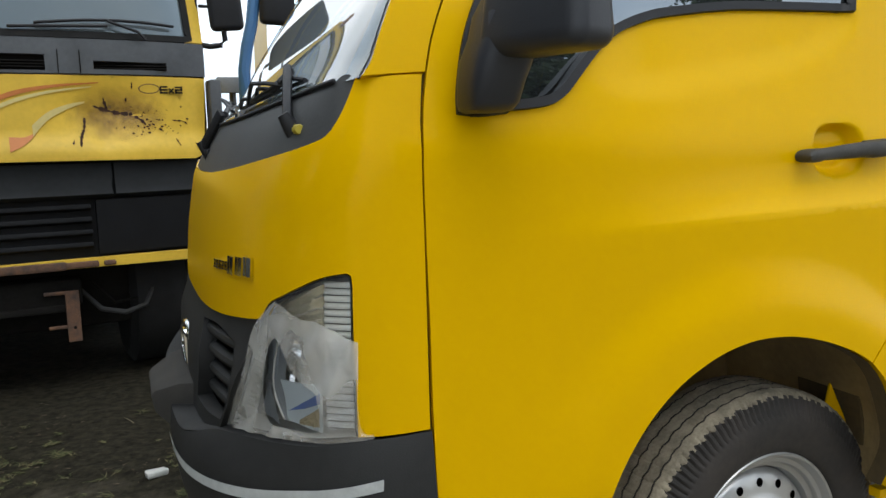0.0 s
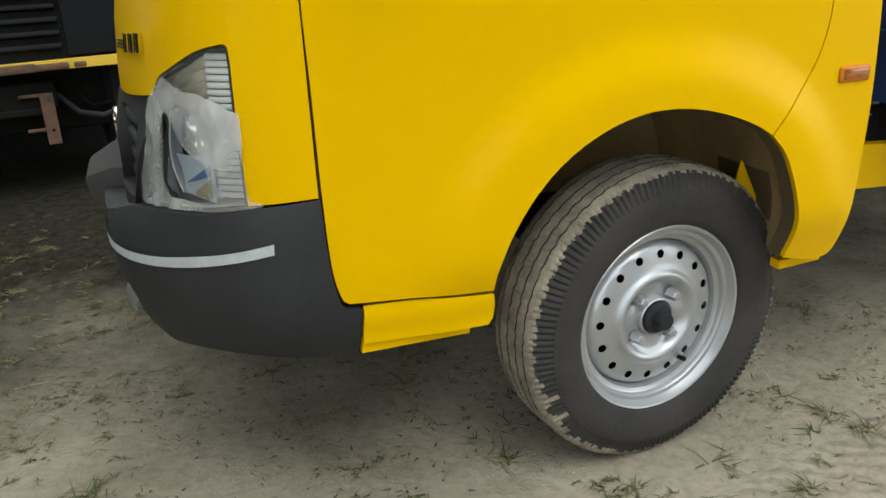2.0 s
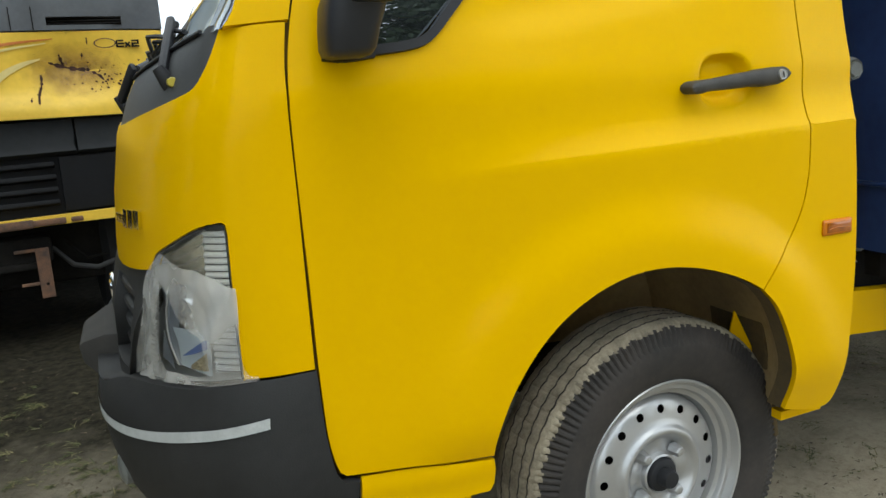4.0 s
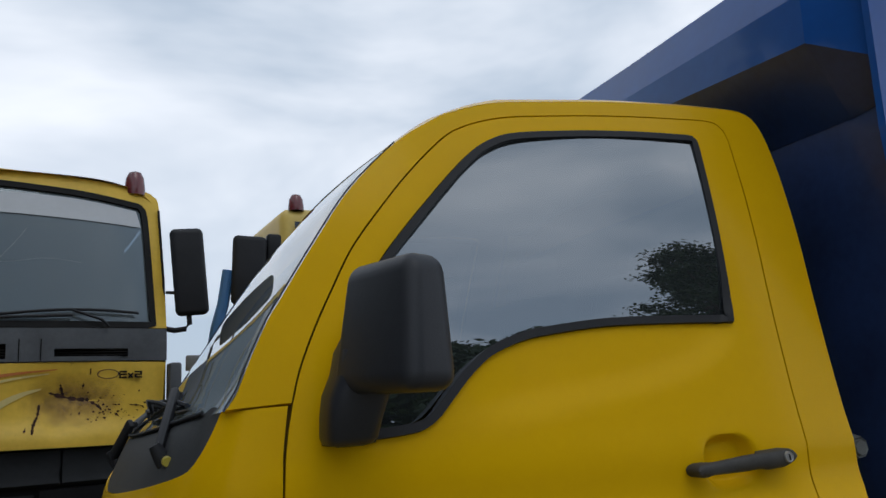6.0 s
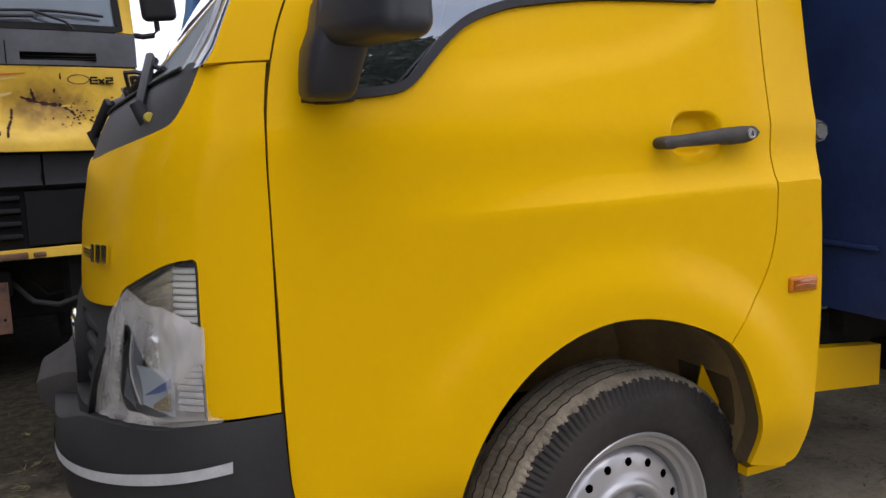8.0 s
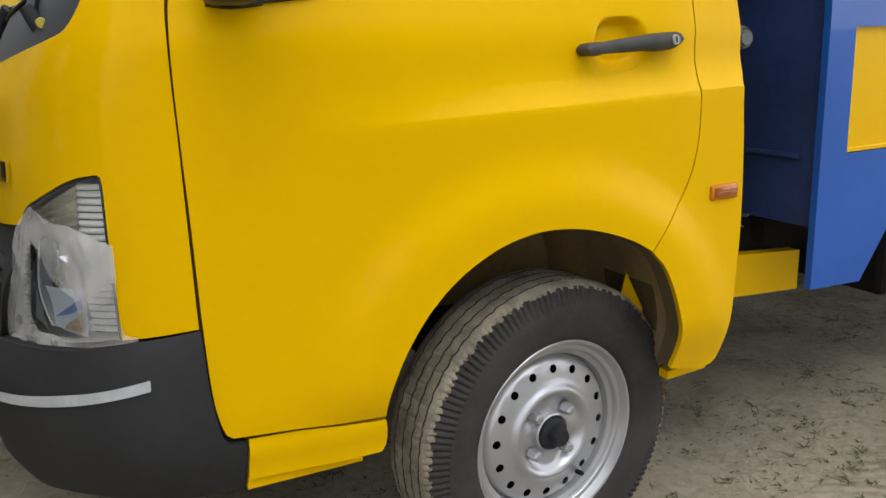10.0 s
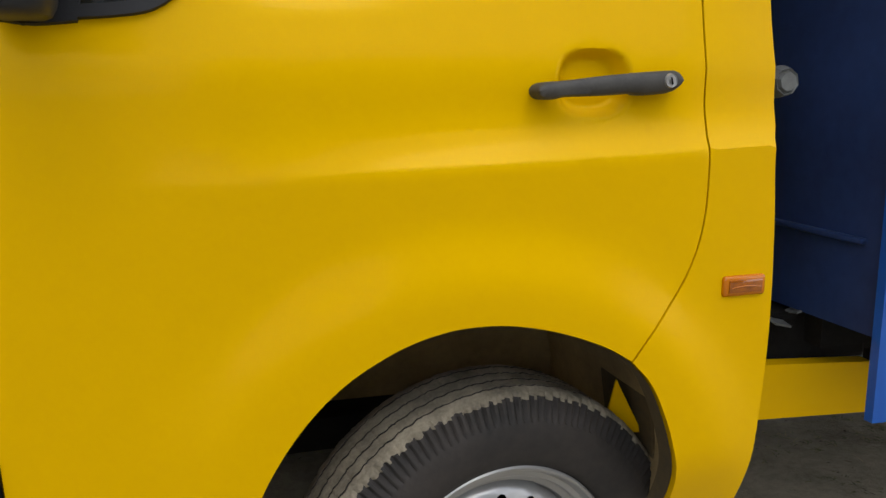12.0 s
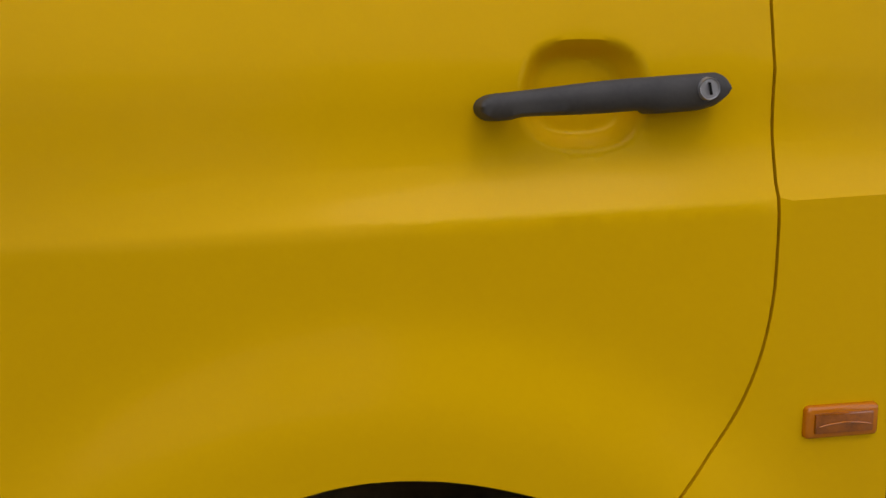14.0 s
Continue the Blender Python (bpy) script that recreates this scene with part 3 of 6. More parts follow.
def glazing(flip):
    def put(bm):
        return mirrored(bm) if flip else bm
    owner = door
    inner = inset(WIN, 0.014)
    bm = sheet(WIN, lambda x, z: Vector((x, skin(x, z) - 0.009, z)), [inner], step=0.05, thick=0.034)
    part("window_gasket", put(bm), PLASTIC, owner, "black rubber window gasket")
    bm = sheet(inset(WIN, 0.009), lambda x, z: Vector((x, 0.106 - 0.045 * x + 0.199 * (z - 1.28) + 0.272 * (z - 1.28) ** 2 - 0.010 * ease(-0.15, 0.12, x) * ease(1.30, 1.42, z), z)), step=0.03, rim=False)
    g = part("window_glass", put(bm), GLASS, owner, "dark reflecting side window")
    sign = 1 if flip else -1
    g.data.normals_split_custom_set_from_vertices([Vector(((0.045 + 0.11 * ease(0.06, 0.22, v.co.x) * ease(1.45, 1.66, v.co.z)) * sign, sign, -sign * (0.199 + 0.544 * (v.co.z - 1.28)))).normalized() for v in g.data.vertices])
    g.visible_shadow = False


glazing(False)
glazing(True)

# door handle with its lock
bm = bmesh.new()
L0, L1 = Vector((0.0190, 0.0, 1.0312)), Vector((0.2225, 0.0, 1.0435))
rows = []
for i in range(61):
    u = 0.5 - 0.5 * math.cos(math.pi * i / 60)
    c = L0.lerp(L1, u)
    end = min(1.0, math.sqrt(max(0.0, 1 - max(0.0, (0.07 - u) / 0.07) ** 2)), math.sqrt(max(0.0, 1 - max(0.0, (u - 0.935) / 0.065) ** 2)))
    up = (0.0095 + 0.0042 * ease(0.0, 0.6, u)) * max(0.05, end)
    down = (0.0100 + 0.0022 * ease(0.1, 0.5, u) + 0.0020 * ease(0.17, 0.11, u) + 0.0036 * ease(0.63, 0.71, u) * ease(0.98, 0.86, u)) * max(0.05, end)
    lift = 0.028 + 0.004 * math.sin(math.pi * u)
    y0 = skin(0.25, 1.04) + 0.006 * (1 - u)
    foot = 0.034 - 0.022 * ease(0.12, 0.18, u) * ease(0.70, 0.62, u)
    prof = [(-down, -lift + foot), (-down, -lift + 0.007), (-down * 0.72, -lift + 0.001), (0.0, -lift - 0.0015), (up * 0.6, -lift), (up * 0.9, -lift + 0.003), (up, -lift + 0.008), (up, -lift + foot)]
    rows.append([bm.verts.new((c.x, y0 + b, c.z + a)) for a, b in prof])
for r0, r1 in zip(rows, rows[1:]):
    for k in range(8):
        bm.faces.new((r0[k], r0[(k + 1) % 8], r1[(k + 1) % 8], r1[k]))
bm.faces.new(rows[0])
bm.faces.new(rows[-1])
part("handle", bm, HANDLE, door, "matt black pull handle", sharp=45)
bm = bmesh.new()
lathe(bm, [(0.0, 0.0), (0.0, 0.0075), (-0.0015, 0.0085), (0.004, 0.0095), (0.006, 0.0095)], 24, Matrix.Translation((0.2020, skin(0.25, 1.04) - 0.0315, 1.0430)))
part("lock", bm, STEEL, door, "round metal key lock")
bm = bmesh.new()
box(bm, (0.2020, skin(0.25, 1.04) - 0.0335, 1.0430), (0.0018, 0.002, 0.010), 0.0004, Matrix.Rotation(radians(-12), 4, "Y"))
part("key_slot", bm, DARK, door)

# the fixed frame of the cab's side: windscreen post, roof rail, rear post with its wing
POST = [(-0.727, 1.166), (-0.712, 1.187), (-0.691, 1.236), (-0.663, 1.295), (-0.636, 1.339), (-0.576, 1.434), (-0.511, 1.528), (-0.418, 1.624), (-0.332, 1.684), (-0.295, 1.704), (-0.206, 1.735), (-0.103, 1.750), (0.096, 1.763), (0.368, 1.767)]
REAR_EDGE = [(0.368, 1.767), (0.414, 1.761), (0.439, 1.732), (0.444, 1.651), (0.428, 1.501), (0.405, 1.30), (0.390, 1.12), (0.389, 0.995), (0.376, 0.950), (0.382, 0.85), (0.386, 0.75), (0.386, 0.66), (0.378, 0.542), (0.36, 0.455), (0.342, 0.404), (0.30, 0.395)]
FRAME = ring(POST, REAR_EDGE, [(0.30, 0.395), (0.228, 0.412)], [(0.228, 0.412), (0.233, 0.455), (0.230, 0.50), (0.213, 0.565), (0.186, 0.627), (0.154, 0.665)],
             SEAM_REAR[::-1], SEAM_CORNER[::-1], SEAM_TOP[::-1], [(-0.632, 1.172), (-0.727, 1.166)], step=0.012)
bm = sheet(inset(FRAME, GAP * 0.6), side, step=0.022, thick=0.02, extra=[(0.262 + 0.006 * k, 0.941 + 0.037 * (0.262 + 0.006 * k) + dz) for k in range(20) for dz in (-0.014, -0.005, 0.0, 0.005, 0.012, 0.021, 0.032, 0.046)])
far = mirrored(bm)
part("side_frame", bm, YELLOW, truck, "yellow roof post, rail and rear wing", sharp=20)
part("side_frame", far, YELLOW, truck, sharp=50)

# roof over both rails
POST_EDGE = spline([p for p in POST if p[1] < 1.65], 0.02)
EDGE = spline([POST_EDGE[-1], (-0.332, 1.684), (-0.295, 1.704), (-0.206, 1.735), (-0.103, 1.750), (0.096, 1.763), (0.368, 1.767), (0.414, 1.761), (0.439, 1.732), (0.444, 1.66)], 0.025)


def roof_at(i, s):
    x, z = EDGE[i]
    y = skin(x, z) + 0.002
    yy = y + (2 * MID - 2 * y) * s
    h = 1 - (2 * s - 1) ** 2
    w = max(0.0, 1 - i / 12)
    last = min(1.0, (len(EDGE) - 1 - i) / 5)
    lift = 0.006 * h * w + (1 - w) * last * (0.028 * (1 - abs(2 * s - 1) ** 9) + 0.035 * h)
    return Vector((x + 0.002 * w - 0.03 * h ** 0.85 * w, yy, z + lift))


bm = bmesh.new()
rows = [[bm.verts.new(roof_at(i, 0.5 - 0.5 * math.cos(math.pi * j / 40))) for j in range(41)] for i in range(len(EDGE))]
for r0, r1 in zip(rows, rows[1:]):
    for j in range(40):
        bm.faces.new((r0[j], r1[j], r1[j + 1], r0[j + 1]))
part("roof", bm, YELLOW, truck, sharp=60)

# rear wall of the cab
bm = bmesh.new()
grid(bm, lambda u, v: Vector((0.375 + 0.04 * v, 0.05 + 0.21 * v * v + (2 * MID - 0.10 - 0.42 * v * v) * u, 0.42 + 1.30 * v)), 12, 12)
part("rear_wall", bm, YELLOW, truck)

# lining behind the panels, coloured dark so that the gaps read as shaded
LINING = ring(DOOR_FRONT, SEAM_TOP, SEAM_CORNER, SEAM_REAR, ARCH, [(-0.367, 0.445), (-0.618, 0.460)], step=0.03)
LINING_OUT = [o if not (p[1] < 0.745 and -0.40 < p[0] < 0.165) else q for p, o, q in zip(LINING, inset(LINING, -0.018), inset(LINING, 0.006))]
bm = sheet(LINING_OUT, lambda x, z: Vector((x, skin(x, z) + 0.013 + 0.01 * ease(0.6, 0.5, z), z)), [inset(WIN, -0.004)], step=0.03, thick=0)
bm2 = mirrored(bm)
SEAM = material("shut_line_shade", (0.10, 0.060, 0.008), 0.7, vary=0.3, scale=20.0, spec=0.1)
part("door_lining", bm, SEAM, truck, "yellow inner panel behind the door gaps, coloured dark for their shade")
part("door_lining", bm2, SEAM, truck)

bm = bmesh.new()
LIP = spline([(0.228, 0.412), (0.233, 0.455), (0.230, 0.50), (0.213, 0.565), (0.186, 0.627), (0.154, 0.665)], 0.015)[:-1] + spline(ARCH, 0.015)
rows = [[bm.verts.new((x, skin(x, z) + d, z)) for x, z in LIP] for d in (0.010, 0.045)]
for k in range(len(LIP) - 1):
    bm.faces.new((rows[0][k], rows[0][k + 1], rows[1][k + 1], rows[1][k]))
far = mirrored(bm)
part("arch_lip", bm, ARCHLIP, truck)
part("arch_lip", far, ARCHLIP, truck)
bm = sheet(inset(FRAME, 0.012), lambda x, z: Vector((x, skin(x, z) + 0.024, z)), step=0.03, thick=0)
far = mirrored(bm)
part("pillar_trim", bm, YELLOW, truck, "yellow inner skin of the roof posts")
part("pillar_trim", far, YELLOW, truck)

# front panel round the nose
LAMP_RIGHT = turned([(0.263, 0.645), (0.266, 0.735), (0.271, 0.81), (0.274, 0.868)])
LAMP_TOP = turned([(0.274, 0.868), (0.281, 0.885), (0.30, 0.889), (0.43, 0.882), (0.54, 0.868), (0.67, 0.848), (0.745, 0.834), (0.80, 0.806)])
HOOD_LOW = both(turned([(0.80, 0.806), (0.99, 0.795), (1.23, 0.782), (1.45, 0.774), (math.pi / 2, 0.773)]))
HOOD_TOP = both(turned([(0.345, 1.166), (0.374, 1.136), (0.419, 1.104), (0.478, 1.084), (0.58, 1.073), (0.764, 1.060), (0.977, 1.047), (1.254, 1.032), (math.pi / 2, 1.022)]))
W = math.pi * TURNED


def flip(pts):
    return [(W - q, z) for q, z in reversed(pts)]


NOSE = ring([(-0.012, 1.169), (-0.004, 1.12), (0.0002, 1.07), (0.0002, 0.90), (0.0002, 0.649)], [(0.0002, 0.649), (0.06, 0.648), (LAMP_RIGHT[0][0], 0.647)], LAMP_RIGHT, LAMP_TOP, HOOD_LOW, flip(LAMP_TOP), flip(LAMP_RIGHT),
            [(W - LAMP_RIGHT[0][0], 0.647), (W - 0.06, 0.648), (W - 0.0002, 0.649)], [(W - 0.0002, 0.649), (W - 0.0002, 0.90), (W - 0.0002, 1.07), (W + 0.004, 1.12), (W + 0.012, 1.169)], [(W + 0.012, 1.169), (W - 0.155, 1.166)], HOOD_TOP[::-1], [(0.155, 1.163), (-0.012, 1.169)], step=0.014)
part("front_panel", sheet(NOSE, nose, step=0.022, thick=0.015), YELLOW, truck, "rounded yellow bonnet and front wings", sharp=50)

# windscreen between the posts, cowl under it


def screen_at(s, v):
    k = v * (len(POST_EDGE) - 1)
    i = min(int(k), len(POST_EDGE) - 2)
    x, z = [a + (b - a) * (k - i) for a, b in zip(POST_EDGE[i], POST_EDGE[i + 1])]
    y = skin(x, z)
    h = 1 - (2 * s - 1) ** 2
    return Vector((x + 0.002 - (0.028 + 0.087 * (1 - v) ** 5) * h ** 0.85, y + 0.003 + (2 * MID - 2 * y - 0.006) * s, z - 0.05 * (1 - v) * h + 0.006 * v * h))


bm = bmesh.new()
grid(bm, lambda u, v: screen_at(0.5 - 0.5 * math.cos(math.pi * u), v), 36, 24)
g = part("windscreen", bm, SCREEN, truck, "clear curved windscreen")
g.visible_shadow = False
for k in (0, 1):
    bm = bmesh.new()
    pts = [screen_at(k, j / 20) + Vector((-0.004, -0.002 + 0.004 * k, 0)) for j in range(21)]
    tube(bm, pts, 0.0014, 6)
    part("windscreen_seal", bm, PLASTIC, truck)
TOPL = spline(HOOD_TOP, 0.02)


def cowl_at(u, v):
    k = u * (len(TOPL) - 1)
    i = min(int(k), len(TOPL) - 2)
    q, z = [a + (b - a) * (k - i) for a, b in zip(TOPL[i], TOPL[i + 1])]
    a = nose(q, z, -0.004)
    s = min(1, max(0, (a.y - 0.06) / (2 * MID - 0.12)))
    b = screen_at(s, 0.0) + Vector((-0.003, 0, 0.003))
    p = a.lerp(b, v)
    p.z += 0.008 * math.sin(math.pi * v)
    return p


bm = bmesh.new()
grid(bm, cowl_at, 60, 6)
part("cowl", bm, COWL, truck, "dark grey plastic cowl below the windscreen")
bm = bmesh.new()
tube(bm, [cowl_at(k / 50, 1.0) + Vector((-0.003, 0, 0.002)) for k in range(51)], 0.0035, 6)
part("cowl_seal", bm, PLASTIC, truck)

# wipers: pivot, arm, blade
for y, ds, top in ((0.19, 0.10, 0.10), (0.86, -0.05, 0.03)):
    s = (y - 0.06) / (2 * MID - 0.12)
    base = screen_at(s, 0.0) + Vector((-0.035, 0, -0.05))
    bm = bmesh.new()
    tube(bm, [base + Vector((0.01, 0, -0.02)), base, base + Vector((-0.012, 0, 0.02))], [0.013, 0.013, 0.009], 14)
    mid = screen_at(s + ds, top) + Vector((-0.022, 0, 0.006))
    box(bm, (base + mid) / 2 + Vector((-0.006, 0, 0.006)), (0.015, 0.023, (mid - base).length), 0.006, (mid - base).to_track_quat("Z", "Y").to_matrix().to_4x4())
    tube(bm, [mid, screen_at(s + 0.16, 0.075) + Vector((-0.016, 0, 0.006)), screen_at(s + 0.28, 0.06) + Vector((-0.014, 0, 0.005))], [0.007, 0.006, 0.004], 8)
    w = part("wiper", bm, PLASTIC, truck, "black windscreen wiper arm with blade")
    bm = bmesh.new()
    line = [screen_at(s + 0.05 + 0.34 * k / 12, 0.055 + 0.012 * math.sin(k / 12 * 3)) for k in range(13)]
    tube(bm, [p + Vector((-0.006, 0, 0.003)) for p in line], 0.005, 8, squash=0.6)
    for k0, k1, h in ((0, 4, 0.018), (4, 8, 0.022), (8, 12, 0.018), (2, 10, 0.034)):
        m0 = (line[k0] + line[k1]) / 2 + Vector((-h, 0, h * 0.8))
        tube(bm, [line[k0] + Vector((-0.008, 0, 0.004)), line[k0].lerp(m0, 0.6) + Vector((-0.004, 0, 0.004)), m0, line[k1].lerp(m0, 0.6) + Vector((-0.004, 0, 0.004)), line[k1] + Vector((-0.008, 0, 0.004))], 0.0042, 6)
    part("blade", bm, PLASTIC, w, "jointed wiper blade")
    bm = bmesh.new()
    lathe(bm, [(0, 0), (0, 0.0065), (0.004, 0.008), (0.020, 0.008), (0.020, 0)], 14, Matrix.Translation(base + Vector((0.006, -0.034, -0.004))))
    part("pivot_cap", bm, material("dull_yellow_cap", (0.38, 0.31, 0.03), 0.5) if y < 0.5 else PLASTIC, w, "yellowed pivot cap")

# grille and emblem
GR = ring([(0.80 * TURNED, 0.806), (0.90 * TURNED, 0.735), (1.0 * TURNED, 0.66), (1.09 * TURNED, 0.598)], both(turned([(1.09, 0.598), (1.3, 0.56), (math.pi / 2, 0.555)])),
          flip([(0.80 * TURNED, 0.806), (0.90 * TURNED, 0.735), (1.0 * TURNED, 0.66), (1.09 * TURNED, 0.598)]), HOOD_LOW[::-1], step=0.02)
def grille_at(q, z):
    return nose(q, z, 0.024 * ease(0.79, 0.68, z) - 0.004)


def bar_hole(flipped):
    h = ring(turned([(1.00, 0.752), (0.985, 0.70), (1.04, 0.64), (1.09, 0.612)]), turned([(1.09, 0.612), (1.25, 0.60), (1.38, 0.60)]), turned([(1.38, 0.60), (1.345, 0.66), (1.345, 0.72), (1.37, 0.752)]), turned([(1.37, 0.752), (1.2, 0.762), (1.00, 0.752)]), step=0.02)
    return [(W - q, z) for q, z in h] if flipped else h


grille = part("grille", sheet(GR, grille_at, [bar_hole(False), bar_hole(True)], step=0.03, thick=0.03), BUMPER, truck, "black plastic grille with rounded bars")
part("grille_back", sheet(GR, lambda q, z: nose(q, z, -0.032), step=0.04, thick=0), DARKGREY, grille)
for z in (0.745, 0.708, 0.671, 0.634):
    for a0, a1 in ((0.96, 1.40), (math.pi - 0.96, math.pi - 1.40)):
        bm = bmesh.new()
        tube(bm, [nose((a0 + (a1 - a0) * k / 12) * TURNED, z - 0.012 * k / 12, -0.012) for k in range(13)], 0.0125, 10, squash=0.9)
        part("grille_bar", bm, BUMPER, grille)
bm = bmesh.new()
ringpts = [Vector((front_x(0.68) - 0.019 - 0.005 * math.cos(t), MID - 0.02 + 0.060 * math.cos(t), 0.657 + 0.046 * math.sin(t))) for t in (2 * math.pi * k / 32 for k in range(33))]
tube(bm, ringpts, 0.006, 10, caps=False)
tube(bm, [(front_x(0.68) - 0.018, MID - 0.02, 0.614), (front_x(0.7) - 0.022, MID - 0.02, 0.68)], 0.007, 8)
tube(bm, [(front_x(0.7) - 0.020, MID - 0.05, 0.680), (front_x(0.7) - 0.024, MID - 0.02, 0.687), (front_x(0.7) - 0.020, MID + 0.01, 0.680)], 0.006, 8)
part("emblem", bm, CHROME, grille, "oval chrome emblem")

# badge on the bonnet: plain raised bars in its place
bm = bmesh.new()


def badge_bar(a0, a1, z0, z1, d=0.006):
    q0, q1 = a0 * TURNED, a1 * TURNED
    c = [nose(q, z, o) for o in (0.001, d) for q, z in ((q0, z0), (q1, z0), (q1, z1), (q0, z1))]
    v = [bm.verts.new(p) for p in c]
    for f in ((0, 1, 2, 3), (4, 5, 6, 7), (0, 1, 5, 4), (1, 2, 6, 5), (2, 3, 7, 6), (3, 0, 4, 7)):
        bm.faces.new([v[i] for i in f])


def lean(a):
    return 0.87 + 0.014 * (1.23 - a) / 0.4


for k in range(5):
    a = 1.215 - 0.031 * k
    z = lean(a)
    for dz in (-0.006, 0.0, 0.006):
        badge_bar(a, a - 0.022, z + dz - 0.0016, z + dz + 0.0016)
    badge_bar(a, a - 0.006, z - 0.007, z + 0.007)
for k, (a, w2) in enumerate(((1.055, 0.055), (0.985, 0.06), (0.915, 0.06))):
    z = lean(a)
    badge_bar(a, a - 0.016, z - 0.012, z + 0.018, 0.008)
    badge_bar(a - 0.024, a - w2 + 0.004, z - 0.012, z + 0.018, 0.008)
part("badge", bm, CHROME, truck, "chrome badge on the bonnet")


# headlamps
LAMP_OUT = ring(LAMP_RIGHT, LAMP_TOP, turned([(0.80, 0.806), (0.845, 0.77), (0.93, 0.70), (1.0, 0.652), (1.075, 0.603)]), turned([(1.075, 0.603), (0.78, 0.624), (0.47, 0.637), (0.263, 0.645)]), step=0.012)


def headlamp(far):
    def place(q, z, out):
        p = nose(q, z, out)
        if far:
            p.y = 2 * MID - p.y
        return p
    lamp_in = inset(LAMP_OUT, 0.004)
    lamp = part("headlamp", sheet(lamp_in, lambda q, z: place(q, z, -0.045), step=0.03, thick=0), LAMPBACK, truck, "clear headlamp half wrapped in torn milky plastic film")
    bm = bmesh.new()
    n = len(LAMP_OUT)
    edge, back = inset(LAMP_OUT, 0.002), inset(LAMP_OUT, 0.005)
    a = [bm.verts.new(place(*p, 0.002)) for p in edge]
    b = [bm.verts.new(place(*p, 0.001)) for p in back]
    for i in range(n):
        j = (i + 1) % n
        bm.faces.new((a[i], a[j], b[j], b[i]))
    part("lamp_frame", bm, PLASTIC, lamp)
    bm = bmesh.new()
    b = [bm.verts.new(place(*p, 0.001)) for p in back]
    c = [bm.verts.new(place(*p, -0.045)) for p in back]
    for i in range(n):
        bm.faces.new((b[i], b[(i + 1) % n], c[(i + 1) % n], c[i]))
    part("lamp_wall", bm, LAMPBACK, lamp)
    # fluted side reflector over a dark chamber
    bm = bmesh.new()
    grid(bm, lambda u, v: place((0.279 + 0.150 * u) * TURNED, 0.652 + 0.230 * v, -0.0185), 4, 8)
    part("flute_back", bm, GREYP, lamp)
    bm = bmesh.new()
    for k in range(12, 21):
        z = 0.660 + 0.0105 * k
        tube(bm, [place(a * TURNED, z, -0.014) for a in (0.285, 0.33, 0.37, 0.425)], 0.0047, 8)
    part("flutes", bm, REFLECT, lamp, "fluted chrome reflector")
    bm = bmesh.new()
    for k in range(12):
        tube(bm, [place(a * TURNED, 0.660 + 0.0105 * k, -0.014) for a in (0.285, 0.33, 0.37, 0.425)], 0.0047, 8)
    part("flutes", bm, LAMPBACK, lamp, "dull lower flutes")
    bm = bmesh.new()
    inner_edge = lambda z: float(np.interp(z, [0.615, 0.657, 0.75, 0.795], [0.90, 0.87, 0.80, 0.775]))
    outer_edge = lambda z: float(np.interp(z, [0.603, 0.652, 0.70, 0.77, 0.806], [1.055, 0.985, 0.918, 0.836, 0.795]))
    for k in range(15):
        z = 0.648 + 0.0092 * k
        tube(bm, [place(inner_edge(z) * TURNED, z, -0.006), place((inner_edge(z) * 0.45 + outer_edge(z) * 0.55) * TURNED, z, -0.006)], 0.0034, 8)
    part("flutes", bm, REFLECT, lamp)
    bm = bmesh.new()
    grid(bm, lambda u, v: place((inner_edge(0.618 + 0.178 * v) * (1 - u) + outer_edge(0.618 + 0.178 * v) * u) * TURNED, 0.618 + 0.178 * v, -0.0085 + 0.004 * u), 4, 14)
    part("outer_reflector", bm, REFLECT, lamp, "pale outer reflector wall")
    # rippled upper chamber, bowl, fin and panels behind the lens
    def rippled(u, v):
        a = 0.432 + 0.30 * u
        top = float(np.interp(a, [0.43, 0.66, 0.74], [0.871, 0.842, 0.828]))
        return place(a * TURNED, 0.795 + (top - 0.795) * v, -0.013 + 0.0035 * math.sin(v * 26 + 6 * u) + 0.0015 * noise.noise((u * 5, v * 5, 3.0)))
    bm = bmesh.new()
    grid(bm, rippled, 9, 26)
    part("upper_reflector", bm, material("warm_chrome", (0.86, 0.82, 0.70), 0.16, metal=0.75), lamp, "rippled chrome upper chamber")
    bm = bmesh.new()
    grid(bm, lambda u, v: place((0.425 + 0.33 * u) * TURNED, 0.665 + 0.135 * v, -0.024 - 0.02 * math.sin(math.pi * u) * math.sin(math.pi * v) + 0.007 * noise.noise((u * 9, v * 9, 3.0))), 8, 12)
    part("bowl", bm, CHROME, lamp, "faceted bright lamp bowl", smooth=False)
    FIN = spline([(0.672, 0.785), (0.712, 0.738), (0.722, 0.706), (0.70, 0.68), (0.655, 0.654)], 0.012)
    bm = bmesh.new()
    ra = [[bm.verts.new(place((a + d) * TURNED, z, o)) for d, o in ((-0.026, -0.022), (0, -0.008), (0.020, -0.008), (0.028, -0.022))] for a, z in FIN]
    for r0, r1 in zip(ra, ra[1:]):
        for k in range(3):
            bm.faces.new((r0[k], r0[k + 1], r1[k + 1], r1[k]))
    fin = part("fin", bm, LAMPGREY, lamp)
    bm = bmesh.new()
    tube(bm, [place((a + 0.021) * TURNED, z, -0.0075) for a, z in FIN], 0.0016, 6)
    part("fin_edge", bm, REFLECT, fin)
    bm = bmesh.new()
